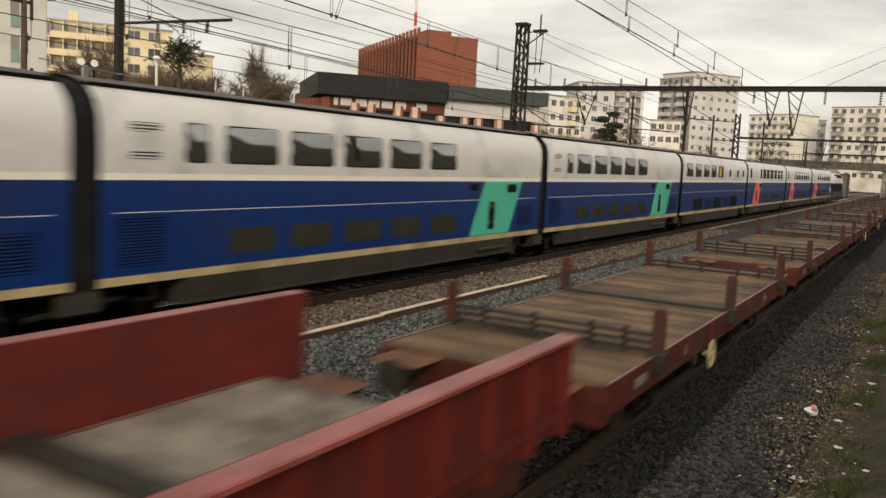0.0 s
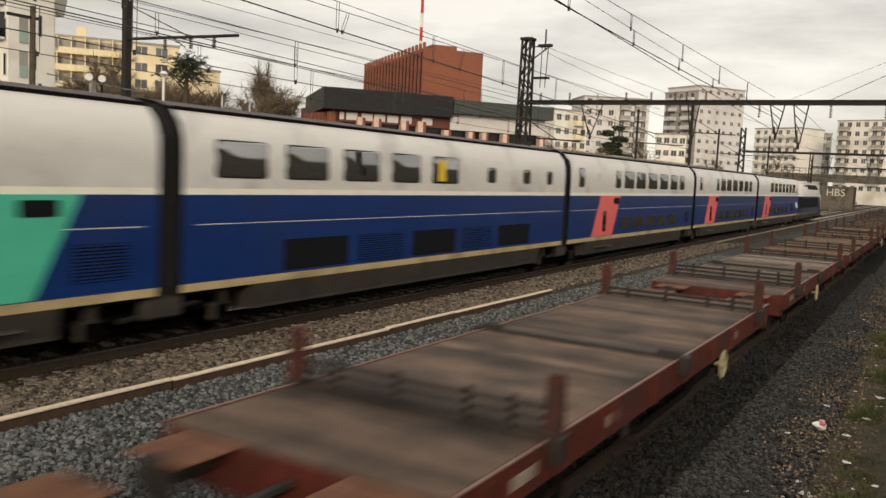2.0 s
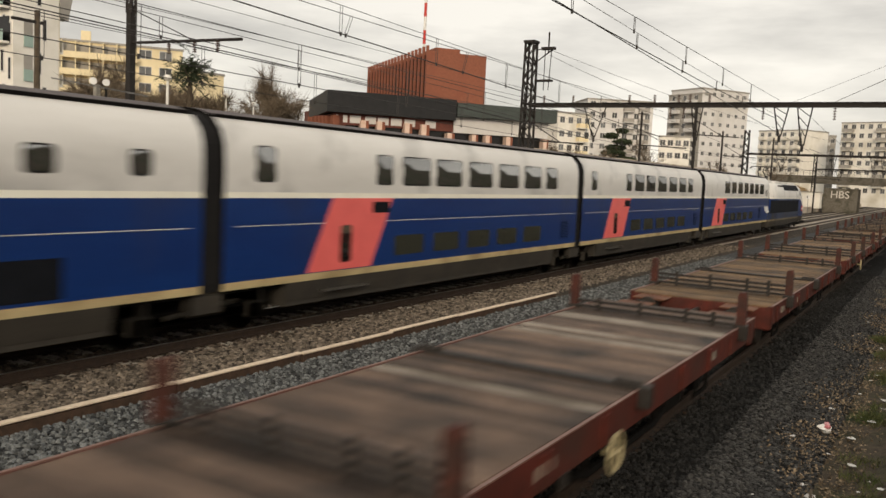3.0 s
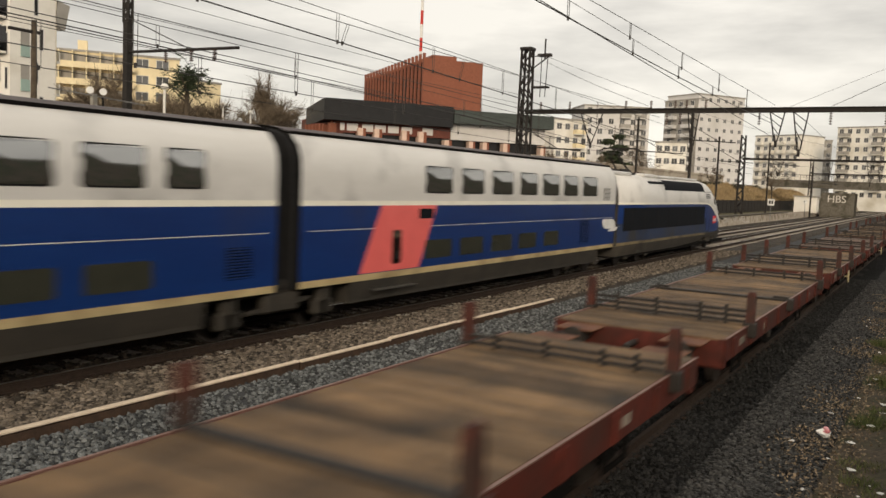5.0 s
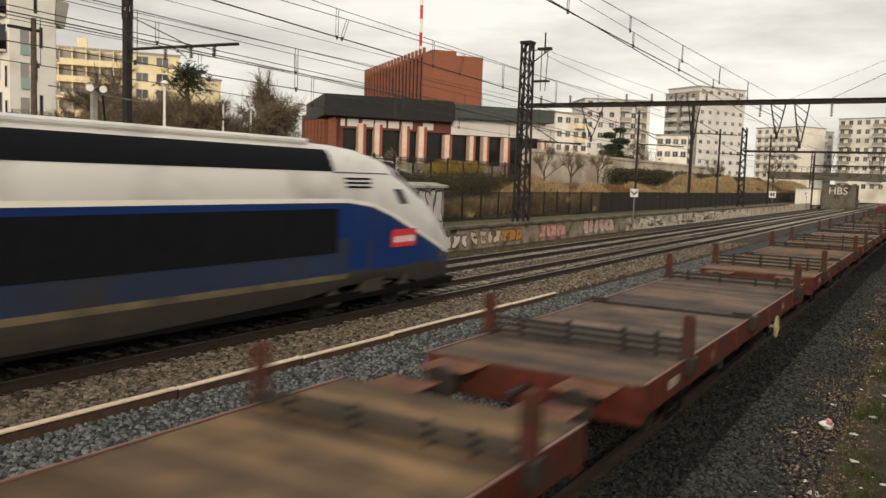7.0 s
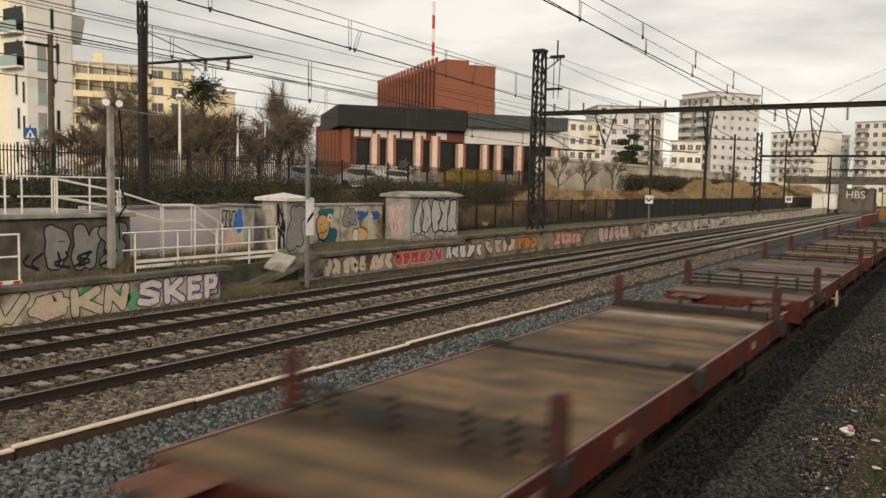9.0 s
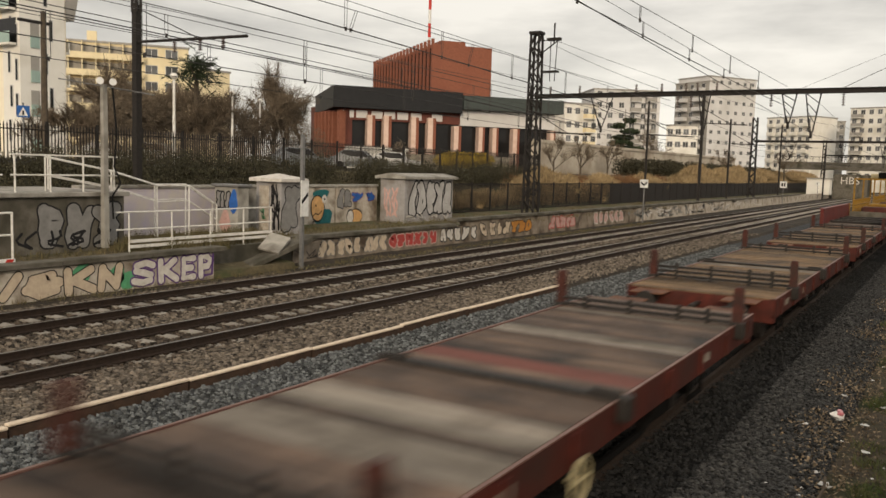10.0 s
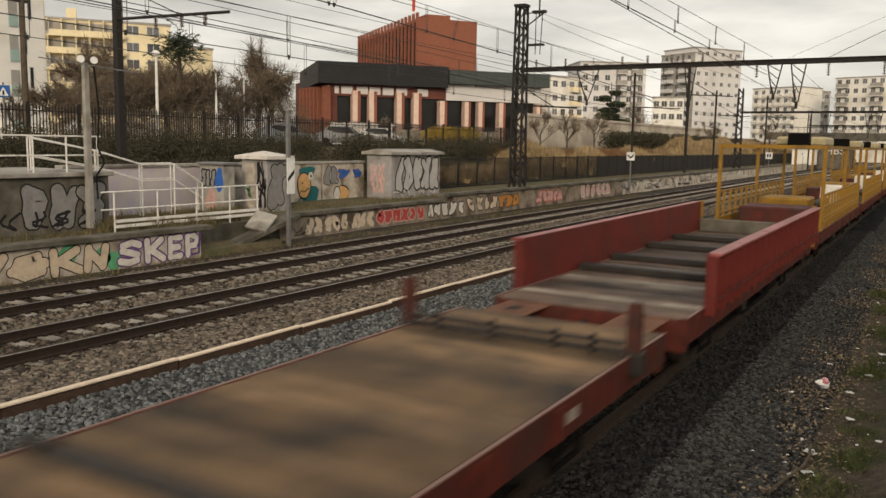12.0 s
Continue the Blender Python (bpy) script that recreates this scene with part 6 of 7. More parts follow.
    spray_tags(k, face_y, 24.7, -23.42, -22.86, 0.8, 2.6, 5, M_ink, 52, 0.06, -1)
    spray_letters(k, face_x, -22.8, 24.8, 25.8, 0.8, 2.5, 1, M_sp_grey, M_ink, 53, 0.05)
    spray_tags(k, face_y, 24.68, -23.95, -23.5, 1.2, 1.8, 2, M_sp_green, 54, 0.05, -1)
    # small cabinet
    k = tagged(empty("utility_cabinet"), "small grey utility cabinet with blue graffiti", "utility cabinet")
    part("body", boxbm(-24.6, 22.9, 0.5, -23.35, 23.5, 2.5, bevel=0.02), M_concrete, k)
    part("cap", boxbm(-24.7, 22.8, 2.5, -23.25, 23.6, 2.6, bevel=0.02), M_steel_grey, k)
    spray_letters(k, face_y, 22.9, -24.5, -23.75, 1.7, 2.3, 3, M_sp_grey, M_ink, 55, 0.06, -1)
    bm = bmesh.new()
    blob(bm, -23.55, 1.95, 0.22, 0.42, face_y(22.885), rng)
    part("graffiti_patch", bm, M_sp_blue, k)
    bm = bmesh.new()
    blob(bm, -24.0, 1.15, 0.3, 0.4, face_y(22.885), rng)
    part("graffiti_patch", bm, M_sp_pink, k)
    # large transformer box
    k = tagged(empty("transformer_box"), "large concrete transformer box covered in graffiti letters", "transformer box")
    part("body", boxbm(-25.0, 34.4, 0.4, -23.5, 39.1, 2.85, bevel=0.03), M_box_grey, k)
    bm = bmesh.new()
    solid_y(bm, [(-25.2, 2.85), (-23.3, 2.85), (-23.3, 2.98), (-24.25, 3.14), (-25.2, 2.98)], 34.2, 39.3)
    part("roof", bm, M_concrete, k)
    part("door", boxbm(-24.8, 34.37, 0.7, -23.75, 34.41, 2.6), M_box_grey, k)
    spray_letters(k, face_y, 34.37, -24.75, -23.8, 0.9, 2.4, 2, None, M_sp_pink, 61, 0.045, -1)
    spray_letters(k, face_x, -23.5, 34.75, 38.9, 1.05, 2.7, 5, M_box_pale, M_ink, 66, 0.09)
    spray_tags(k, face_x, -23.5, 34.7, 38.9, 0.7, 1.2, 5, M_sp_white, 63, 0.07)

    # concrete lamp post with two horn loudspeakers and an aerial
    lp = tagged(empty("loudspeaker_post", pose(-22.35, 16.35, 0)), "grey concrete post with white horn loudspeakers and aerial", "post")
    bm = bmesh.new()
    vs = bmesh.ops.create_cone(bm, segments=4, radius1=0.13, radius2=0.10, depth=5.0, cap_ends=True, matrix=pose(0, 0, 3.2, 0, 0, 45))
    part("post", bm, M_concrete, lp)
    for dx, dy in ((0.05, -0.30), (0.05, 0.15)):
        bm = bmesh.new()
        bmesh.ops.create_cone(bm, segments=14, radius1=0.11, radius2=0.04, depth=0.22, cap_ends=True, matrix=pose(dx + 0.15, dy, 5.75, 0, -100, -25))
        part("horn", bm, M_white, lp, "white horn loudspeaker")
    bm = bmesh.new()
    tube(bm, (0, -1.5, 5.72), (0, 1.9, 5.55), 0.018, 5)
    for i in range(12):
        y = -1.4 + i * 0.29
        tube(bm, (-0.12, y, 5.71 - 0.05 * i / 3), (0.12, y, 5.71 - 0.05 * i / 3), 0.008, 4)
    part("aerial", bm, M_steel_grey, lp)
    bm = path_tube(bmesh.new(), [(0.15, 0.2, 5.6), (0.25, 0.25, 4.3), (0.2, 0.2, 3.2), (0.3, 0.35, 2.7), (0.22, 0.1, 2.3), (0.2, 0.15, 1.6)], 0.03, 6)
    part("cable", bm, M_rubber, lp)

    # marker post with white board
    mp = tagged(empty("marker_post", pose(-19.85, 22.6, 0)), "dark post carrying a white board with black slash", "marker post")
    part("post", boxbm(-0.06, -0.06, -0.6, 0.06, 0.06, 4.5), M_steel_grey, mp)
    bd = part("board", boxbm(0.10, -0.2, 1.6, 0.13, 0.2, 2.88), M_white, mp)
    bm = bmesh.new()
    bm.faces.new([bm.verts.new((0.135, y, z)) for y, z in ((-0.17, 2.02), (0.17, 2.32), (0.17, 2.48), (-0.17, 2.18))])
    part("slash", bm, M_ink, bd)

    # track signs
    for x, y, zt, s, body in ((-20.3, 62.0, 3.02, 0.62, ""), (-20.4, 122, 2.95, 0.9, "80"), (-20.4, 155, 2.9, 0.6, "")):
        sg = tagged(empty("track_sign", pose(x, y, 0)), "square white track sign on a grey post", "railway sign", "track signs")
        tb = bmesh.new()
        tube(tb, (0, 0, -0.4), (0, 0, zt), 0.05, 6)
        part("post", tb, M_steel_grey, sg)
        pl = part("plate", boxbm(-s / 2, -0.09, zt - s, s / 2, -0.06, zt), M_white, sg)
        bm = bmesh.new()
        if not body and s > 0.6:
            for q in (-1, 1):
                bm.faces.new([bm.verts.new(c) for c in ((0, -0.095, zt - 0.5), (0, -0.095, zt - 0.36), (q * 0.24, -0.095, zt - 0.12), (q * 0.24, -0.095, zt - 0.28))][::q])
        else:
            box(bm, -s * 0.3, -0.094, zt - s * 0.75, -s * 0.05, -0.091, zt - s * 0.25)
            if body:
                box(bm, s * 0.05, -0.094, zt - s * 0.75, s * 0.3, -0.091, zt - s * 0.25)
        part("mark", bm, M_ink, pl)


terrace()


# ---------------------------------------------------------------- fences
def spiked_fence():
    f = tagged(empty("spiked_fence"), "dark spiked steel fence along the street", "fence")
    bm = bmesh.new()
    box(bm, -0.018, -0.018, 0, 0.018, 0.018, 1.72)
    t = [bm.verts.new(c) for c in ((-0.03, -0.03, 1.72), (0.03, -0.03, 1.72), (0.03, 0.03, 1.72), (-0.03, 0.03, 1.72), (0, 0, 1.92))]
    for q in ((0, 1, 4), (1, 2, 4), (2, 3, 4), (3, 0, 4)):
        bm.faces.new([t[i] for i in q])
    me = mesh_of("bar", bm, M_steel_dark)
    y, i = 12.0, 0
    while y < 56:
        piece("bar", me, f, -34, y, 2.98)
        y += 0.155
    bm = bmesh.new()
    while y < 72:
        box(bm, -34.018, y - 0.018, 2.98, -33.982, y + 0.018, 4.88)
        y += 0.155
    part("bar_row", bm, M_steel_dark, f)["kind"] = "stuff"
    for z in (3.2, 4.55):
        part("rail", boxbm(-34.04, 12, z, -33.96, 72, z + 0.05), M_steel_dark, f)
    pm = mesh_of("post", boxbm(-0.05, -0.05, 2.6, 0.05, 0.05, 4.95), M_steel_dark)
    for k in range(25):
        piece("post", pm, f, -34, 12 + k * 2.5)


def lower_fence():
    f = tagged(empty("mesh_fence"), "dark steel fence along the foot of the bank", "fence")
    pm = mesh_of("post", boxbm(-0.05, -0.05, 0.4, 0.05, 0.05, 2.62), M_steel_dark)
    for k in range(76):
        piece("post", pm, f, -26.0, 38 + k * 2.5)
    bm = bmesh.new()
    y = 38.0
    while y < 92:
        box(bm, -26.012, y - 0.014, 0.6, -25.988, y + 0.014, 2.55)
        y += 0.13
    part("bar_row", bm, M_steel_dark, f)["kind"] = "stuff"
    part("far_panel", boxbm(-26.02, 70, 0.7, -25.985, 228, 2.5), M_steel_dark, f)
    for z in (0.75, 2.45):
        part("rail", boxbm(-26.03, 38, z, -25.97, 228, z + 0.05), M_steel_dark, f)


spiked_fence()
lower_fence()


# ---------------------------------------------------------------- masts and wires
def lattice(bm, x, y, z0, z1, w0, w1, step=0.7):
    n = int((z1 - z0) / step)
    def c(i, sx, sy):
        f = i / n
        w = (w0 + (w1 - w0) * f) / 2
        return (x + sx * w, y + sy * w, z0 + (z1 - z0) * f)
    for sx in (-1, 1):
        for sy in (-1, 1):
            tube(bm, c(0, sx, sy), c(n, sx, sy), 0.075, 4)
    for i in range(n):
        s = 1 if i % 2 else -1
        for q in (-1, 1):
            tube(bm, c(i, -s, q), c(i + 1, s, q), 0.045, 4, cap=False)
            tube(bm, c(i, q, -s), c(i + 1, q, s), 0.045, 4, cap=False)


def insulator(e, x, y, z0, z1):
    bm = bmesh.new()
    n = 5
    tube(bm, (x, y, z0), (x, y, z1), 0.02, 5)
    for i in range(n):
        z = z0 + (z1 - z0) * (i + 0.5) / n
        tube(bm, (x, y, z - 0.02), (x, y, z + 0.02), 0.075, 8)
    part("insulator", bm, M_insul, e)


def gantry(y, h, label, full=True):
    e = tagged(empty("catenary_gantry"), label, "catenary gantry", "catenary gantries")
    bm = bmesh.new()
    lattice(bm, -21.4, y, -0.4, h, 0.72, 0.5)
    part("lattice_post", bm, M_steel_dark, e, "tall dark lattice post")
    part("footing", boxbm(-21.9, y - 0.5, -0.6, -20.9, y + 0.5, 0.15, bevel=0.03), M_concrete_dark, e)
    bm = bmesh.new()
    box(bm, -21.4, y - 0.12, 7.84, 9.0, y + 0.12, 7.88)
    box(bm, -21.4, y - 0.12, 7.62, 9.0, y + 0.12, 7.66)
    box(bm, -21.4, y - 0.02, 7.66, 9.0, y + 0.02, 7.84)
    part("beam", bm, M_steel_dark, e, "dark steel cross beam over the tracks")
    part("far_post", boxbm(8.8, y - 0.15, -0.3, 9.1, y + 0.15, 8.2), M_steel_dark, e)
    for x0, x1, z in ((-17.9, -16.6, 6.0), (-11.9, -11.3, 5.9), (-7.8, -7.1, 6.2), (-6.7, -6.0, 5.75)):
        bm = bmesh.new()
        xm = (x0 + x1) / 2
        tube(bm, (x0, y, 7.65), (xm - 0.07, y, z), 0.035, 5)
        tube(bm, (x1, y, 7.65), (xm + 0.07, y, z), 0.035, 5)
        for k in range(4):
            f, g = k / 4, (k + 1) / 4
            tube(bm, (x0 + (xm - x0) * f, y, 7.65 + (z - 7.65) * f), (x1 + (xm - x1) * g, y, 7.65 + (z - 7.65) * g), 0.02, 4)
        tube(bm, (xm, y, z + 0.05), (xm, y, z - 0.3), 0.07, 6)
        part("drop_bracket", bm, M_steel_dark, e)
    if full:
        for x in (-20.4, -18.6, -15.3, -13.9, -12.6, -12.0, -11.0):
            insulator(e, x, y, 7.88, 8.3)
        for x in (-13.0, -12.3, -8.3, -5.0, -2.6):
            insulator(e, x, y, 7.0, 7.62)
        bm = bmesh.new()
        tube(bm, (-21.4, y, 10.0), (-19.9, y, 11.0), 0.04, 5)
        tube(bm, (-21.4, y, 10.9), (-20.0, y, 11.0), 0.03, 5)
        tube(bm, (-20.3, y, 11.9), (-20.3, y, 10.7), 0.05, 6)
        box(bm, -20.7, y - 0.15, 10.9, -19.9, y + 0.15, 11.05)
        tube(bm, (-20.5, y, 10.9), (-20.5, y, 8.6), 0.025, 5)
        tube(bm, (-20.1, y, 10.9), (-20.2, y, 8.6), 0.025, 5)
        box(bm, -21.0, y - 0.2, 9.1, -20.0, y + 0.2, 9.2)
        part("switch_arm", bm, M_steel_dark, e)
        part("head_plate", boxbm(-21.75, y - 0.35, h - 0.1, -21.05, y + 0.35, h + 0.05), M_steel_dark, e)
    return e


gantry(44.5, 11.4, "dark lattice catenary gantry spanning the tracks")
gantry(106, 10.6, "distant dark lattice catenary gantry", False)
gantry(168, 10.6, "far dark lattice catenary gantry", False)


def masts():
    p = polar(51.85, 35.6)
    e = tagged(empty("catenary_mast", pose(p.x, p.y, 0)), "dark steel mast with cantilever arm", "catenary mast", "catenary masts")
    part("post", boxbm(-0.13, -0.13, 1.0, 0.13, 0.13, 9.3), M_steel_dark, e)
    bm = bmesh.new()
    lattice(bm, 0, 0, 9.2, 10.5, 0.22, 0.22, 0.35)
    part("post_head", bm, M_steel_dark, e)
    bm = bmesh.new()
    tube(bm, (0, 0, 8.05), (6.0, 0, 7.95), 0.06, 6)
    tube(bm, (0.2, 0, 9.3), (3.4, 0, 8.05), 0.02, 4)
    part("cantilever", bm, M_steel_dark, e)
    for x in (2.2, 3.6, 4.8):
        insulator(e, x, 0, 7.55, 7.95)
    for az, d, zt, w in ((14.65, 85, 11.5, 0.24), (18.1, 78, 10.0, 0.16), (12.9, 110, 10.5, 0.2), (9.8, 130, 11, 0.2), (25.9, 55, 9.0, 0.16), (7.2, 160, 9, 0.25)):
        p = polar(az, d)
        e = tagged(empty("catenary_mast", pose(p.x, p.y, 0)), "slim dark steel catenary mast", "catenary mast", "catenary masts")
        part("post", boxbm(-w / 2, -w / 2, -0.2, w / 2, w / 2, zt), M_steel_dark, e)
        bm = bmesh.new()
        tube(bm, (0, 0, zt - 3.0), (4.2, 0, zt - 3.2), 0.05, 5)
        tube(bm, (0, 0, zt - 1.6), (2.6, 0, zt - 3.1), 0.03, 5)
        part("cantilever", bm, M_steel_dark, e)
    p = polar(57.2, 50)
    e = tagged(empty("telegraph_pole", pose(p.x, p.y, 0)), "weathered dark wooden pole carrying cables", "pole")
    bm = bmesh.new()
    bmesh.ops.create_cone(bm, segments=8, radius1=0.20, radius2=0.13, depth=9.0, cap_ends=True, matrix=pose(0, 0, 6.6))
    part("post", bm, M_bark, e)
    part("crossarm", boxbm(-0.08, -1.4, 10.4, 0.08, 0.4, 10.55), M_steel_dark, e)


masts()


def wire(name, pts, r, label="", parent=None):
    """pts: (x, y, z) along the line; drawn as a smooth chain."""
    cu = bpy.data.curves.new(name, "CURVE")
    cu.dimensions = "3D"
    cu.bevel_depth = r
    cu.bevel_resolution = 0
    sp = cu.splines.new("POLY")
    sp.points.add(len(pts) - 1)
    for q, p in zip(sp.points, pts):
        q.co = (*p, 1)
    tmp = bpy.data.objects.new(name, cu)
    scene.collection.objects.link(tmp)
    me = bpy.data.meshes.new_from_object(tmp.evaluated_get(bpy.context.evaluated_depsgraph_get()))
    bpy.data.objects.remove(tmp)
    me.materials.clear()
    me.materials.append(M_wire)
    ob = new(name, me)
    ob.parent = parent
    return ob


def sag(x0, x1, y0, y1, z0, z1, s, n=24):
    return [(x0 + (x1 - x0) * i / n, y0 + (y1 - y0) * i / n, z0 + (z1 - z0) * i / n - 4 * s * (i / n) * (1 - i / n)) for i in range(n + 1)]


def zat(pts, y):
    return float(np.interp(y, [p[1] for p in pts], [p[2] for p in pts]))


def catenary(label, lines, droppers, parent_name="overhead_line"):
    e = tagged(empty(parent_name), label, "overhead wires", "overhead lines")
    made = []
    for x0, x1, z0, z1, s, r in lines:
        p = sag(x0, x1, -17, 44.5, z0, z1, s)
        wire("wire", p, r * 0.8, parent=e)
        made.append(p)
    for i, j, y0, dy, n in droppers:
        for k in range(n):
            y = y0 + k * dy
            a, b = made[i], made[j]
            xa = float(np.interp(y, [p[1] for p in a], [p[0] for p in a]))
            xb = float(np.interp(y, [p[1] for p in b], [p[0] for p in b]))
            bm = bmesh.new()
            tube(bm, (xa, y - 0.05, zat(a, y)), (xb, y - 0.05, zat(b, y)), 0.009, 4)
            tube(bm, (xa, y + 0.05, zat(a, y)), (xb, y + 0.05, zat(b, y)), 0.009, 4)
            tube(bm, (xb, y, zat(b, y) + 0.04), (xb, y, zat(b, y) - 0.06), 0.03, 5)
            part("dropper", bm, M_wire, e)
    # spans beyond the first gantry
    for ya, yb in ((44.5, 106), (106, 168), (168, 230)):
        wire("wire", sag(lines[0][1], lines[0][1], ya, yb, 5.6, 5.6, 0.05, 6), 0.011, parent=e)
        wire("wire", sag(lines[0][1], lines[0][1], ya, yb, 7.1, 7.1, 0.8, 14), 0.011, parent=e)
    return e


# lines: x at near and far end, z at near and far end, sag, radius
catenary("overhead contact and carrier wires above the goods track", [(-6.0, -6.0, 7.8, 5.5, 0.12, 0.013), (-7.6, -7.6, 8.5, 7.05, 0.38, 0.02), (-7.6, -7.6, 8.9, 7.2, 0.25, 0.010), (-7.6, -7.6, 8.05, 8.0, 0.06, 0.013)],
         [(2, 1, 4.0, 4.6, 9), (3, 2, 6.5, 5.2, 7)])
catenary("overhead contact and carrier wires above the fast track", [(-13.4, -13.4, 5.6, 5.3, 0.0, 0.012), (-13.4, -13.4, 6.75, 6.05, 0.0, 0.011), (-13.4, -13.4, 7.6, 6.05, -0.15, 0.02), (-13.4, -13.4, 8.2, 7.1, 0.0, 0.011), (-13.0, -13.4, 7.5, 7.4, 0.1, 0.012)],
         [(3, 2, 3.0, 4.6, 8), (1, 0, 1.5, 4.6, 9), (4, 2, 5.0, 6.0, 4)])
catenary("overhead contact and carrier wires above the far track", [(-17.2, -17.2, 5.8, 5.4, 0.0, 0.012), (-17.2, -17.2, 6.9, 5.8, -0.25, 0.018), (-17.0, -17.0, 6.75, 5.75, -0.25, 0.014), (-17.4, -17.4, 7.05, 6.0, -0.25, 0.014), (-17.2, -17.2, 7.4, 6.6, -0.1, 0.011)],
         [(1, 0, 2.0, 4.6, 9), (4, 1, 4.0, 5.2, 7)])
fd = tagged(empty("feeder_line"), "thin feeder wires along the line of masts", "overhead wires", "overhead lines")
for x, z0, z1, s in ((-21.8, 8.4, 8.1, 0.1), (-22.3, 7.7, 7.2, 0.15), (-21.2, 9.2, 8.6, 0.2)):
    wire("wire", sag(x, -21.2, -17, 44.5, z0, z1, s), 0.009, parent=fd)
wire("wire", sag(-20.2, -12, 44.5, 106, 10.9, 9.5, 0.6), 0.011, parent=fd)
wire("wire", sag(-20.2, -14, 44.5, 44.3, 10.6, 8.0, 0.1, 6), 0.011, parent=fd)
wire("wire", [(-6.9, 44.5, 7.9), (2.2, 43.0, 11.5)], 0.007, parent=fd)
wire("wire", [(-5.0, 44.5, 7.9), (1.0, 44.0, 10.8)], 0.013, parent=fd)


# ---------------------------------------------------------------- street: lamps, cars, signs
def street_lamp(az, d, el):
    p = polar(az, d)
    zt = 3.5 + d * math.tan(radians(el))
    e = tagged(empty("street_lamp", pose(p.x, p.y, 0)), "white street lamp with round head", "street lamp", "street lamps")
    bm = bmesh.new()
    tube(bm, (0, 0, 2.6), (0, 0, zt - 0.3), 0.09, 8, 0.06)
    part("post", bm, M_white_rail, e)
    bm = bmesh.new()
    bmesh.ops.create_uvsphere(bm, u_segments=12, v_segments=8, radius=0.2, matrix=Matrix.Translation((0, 0, zt - 0.2)) @ Matrix.Diagonal((1, 1, 0.8, 1)))
    part("head", bm, M_white_rail, e, smooth=True)


for q in ((49.6, 45, 5.57), (45.93, 58, 4.65), (44.15, 66, 4.2)):
    street_lamp(*q)


def parked_car(az, d, turn, paint, label):
    p = polar(az, d, 3.1)
    e = tagged(empty("parked_car", pose(p.x, p.y, 3.1, 0, 0, turn)), label, "car", "parked cars")
    bm = bmesh.new()
    prof = [(-2.0, 0.25), (2.05, 0.25), (2.1, 0.6), (1.95, 0.8), (1.0, 0.92), (0.45, 1.42), (-1.1, 1.46), (-1.75, 1.0), (-2.05, 0.92)]
    a = [bm.verts.new((x, -0.85 if z < 1 else -0.7, z)) for x, z in prof]
    b = [bm.verts.new((x, 0.85 if z < 1 else 0.7, z)) for x, z in prof]
    k = len(prof)
    for i in range(k):
        bm.faces.new((a[i], a[(i + 1) % k], b[(i + 1) % k], b[i]))
    bm.faces.new(a[::-1])
    bm.faces.new(b)
    bmesh.ops.recalc_face_normals(bm, faces=bm.faces)
    part("body", bm, paint, e)
    for s in (-1, 1):
        bm = bmesh.new()
        bm.faces.new([bm.verts.new((x, s * (0.87 if z < 1 else 0.73), z)) for x, z in ((0.85, 0.95), (0.4, 1.36), (-1.05, 1.4), (-1.55, 1.0))])
        part("side_window", bm, M_win_dark, e)
        for x in (-1.3, 1.3):
            bm = bmesh.new()
            tube(bm, (x, s * 0.68, 0.31), (x, s * 0.88, 0.31), 0.31, 16)
            part("wheel", bm, M_rubber, e)


parked_car(50.4, 60, 20, M_car_white, "white hatchback parked on the street")
parked_car(53.6, 66, 95, M_car_white, "white car parked behind the fence")
parked_car(37.5, 62, 30, M_car_grey, "grey car parked behind the fence")
parked_car(35.0, 66, 30, M_car_white, "white car parked before the brick hall")
parked_car(41.5, 60, 60, M_car_grey, "grey hatchback parked on the street")

p = polar(58.38, 42)
cs = tagged(empty("crossing_sign", pose(p.x, p.y, 0, 0, 0, 58)), "square blue pedestrian crossing sign on a post", "road sign")
tb = bmesh.new()
tube(tb, (0, 0, 2.6), (0, 0, 5.8), 0.04, 6)
part("post", tb, M_steel_grey, cs)
pl = part("plate", boxbm(-0.26, -0.08, 5.15, 0.26, -0.05, 5.67, bevel=0.01), M_sign_blue, cs)
tb = bmesh.new()
tb.faces.new([tb.verts.new(c) for c in ((-0.2, -0.084, 5.22), (0.2, -0.084, 5.22), (0, -0.084, 5.6))])
part("triangle", tb, M_white, pl)
tb = bmesh.new()
box(tb, -0.04, -0.09, 5.25, 0.04, -0.087, 5.45)
part("mark", tb, M_ink, pl)


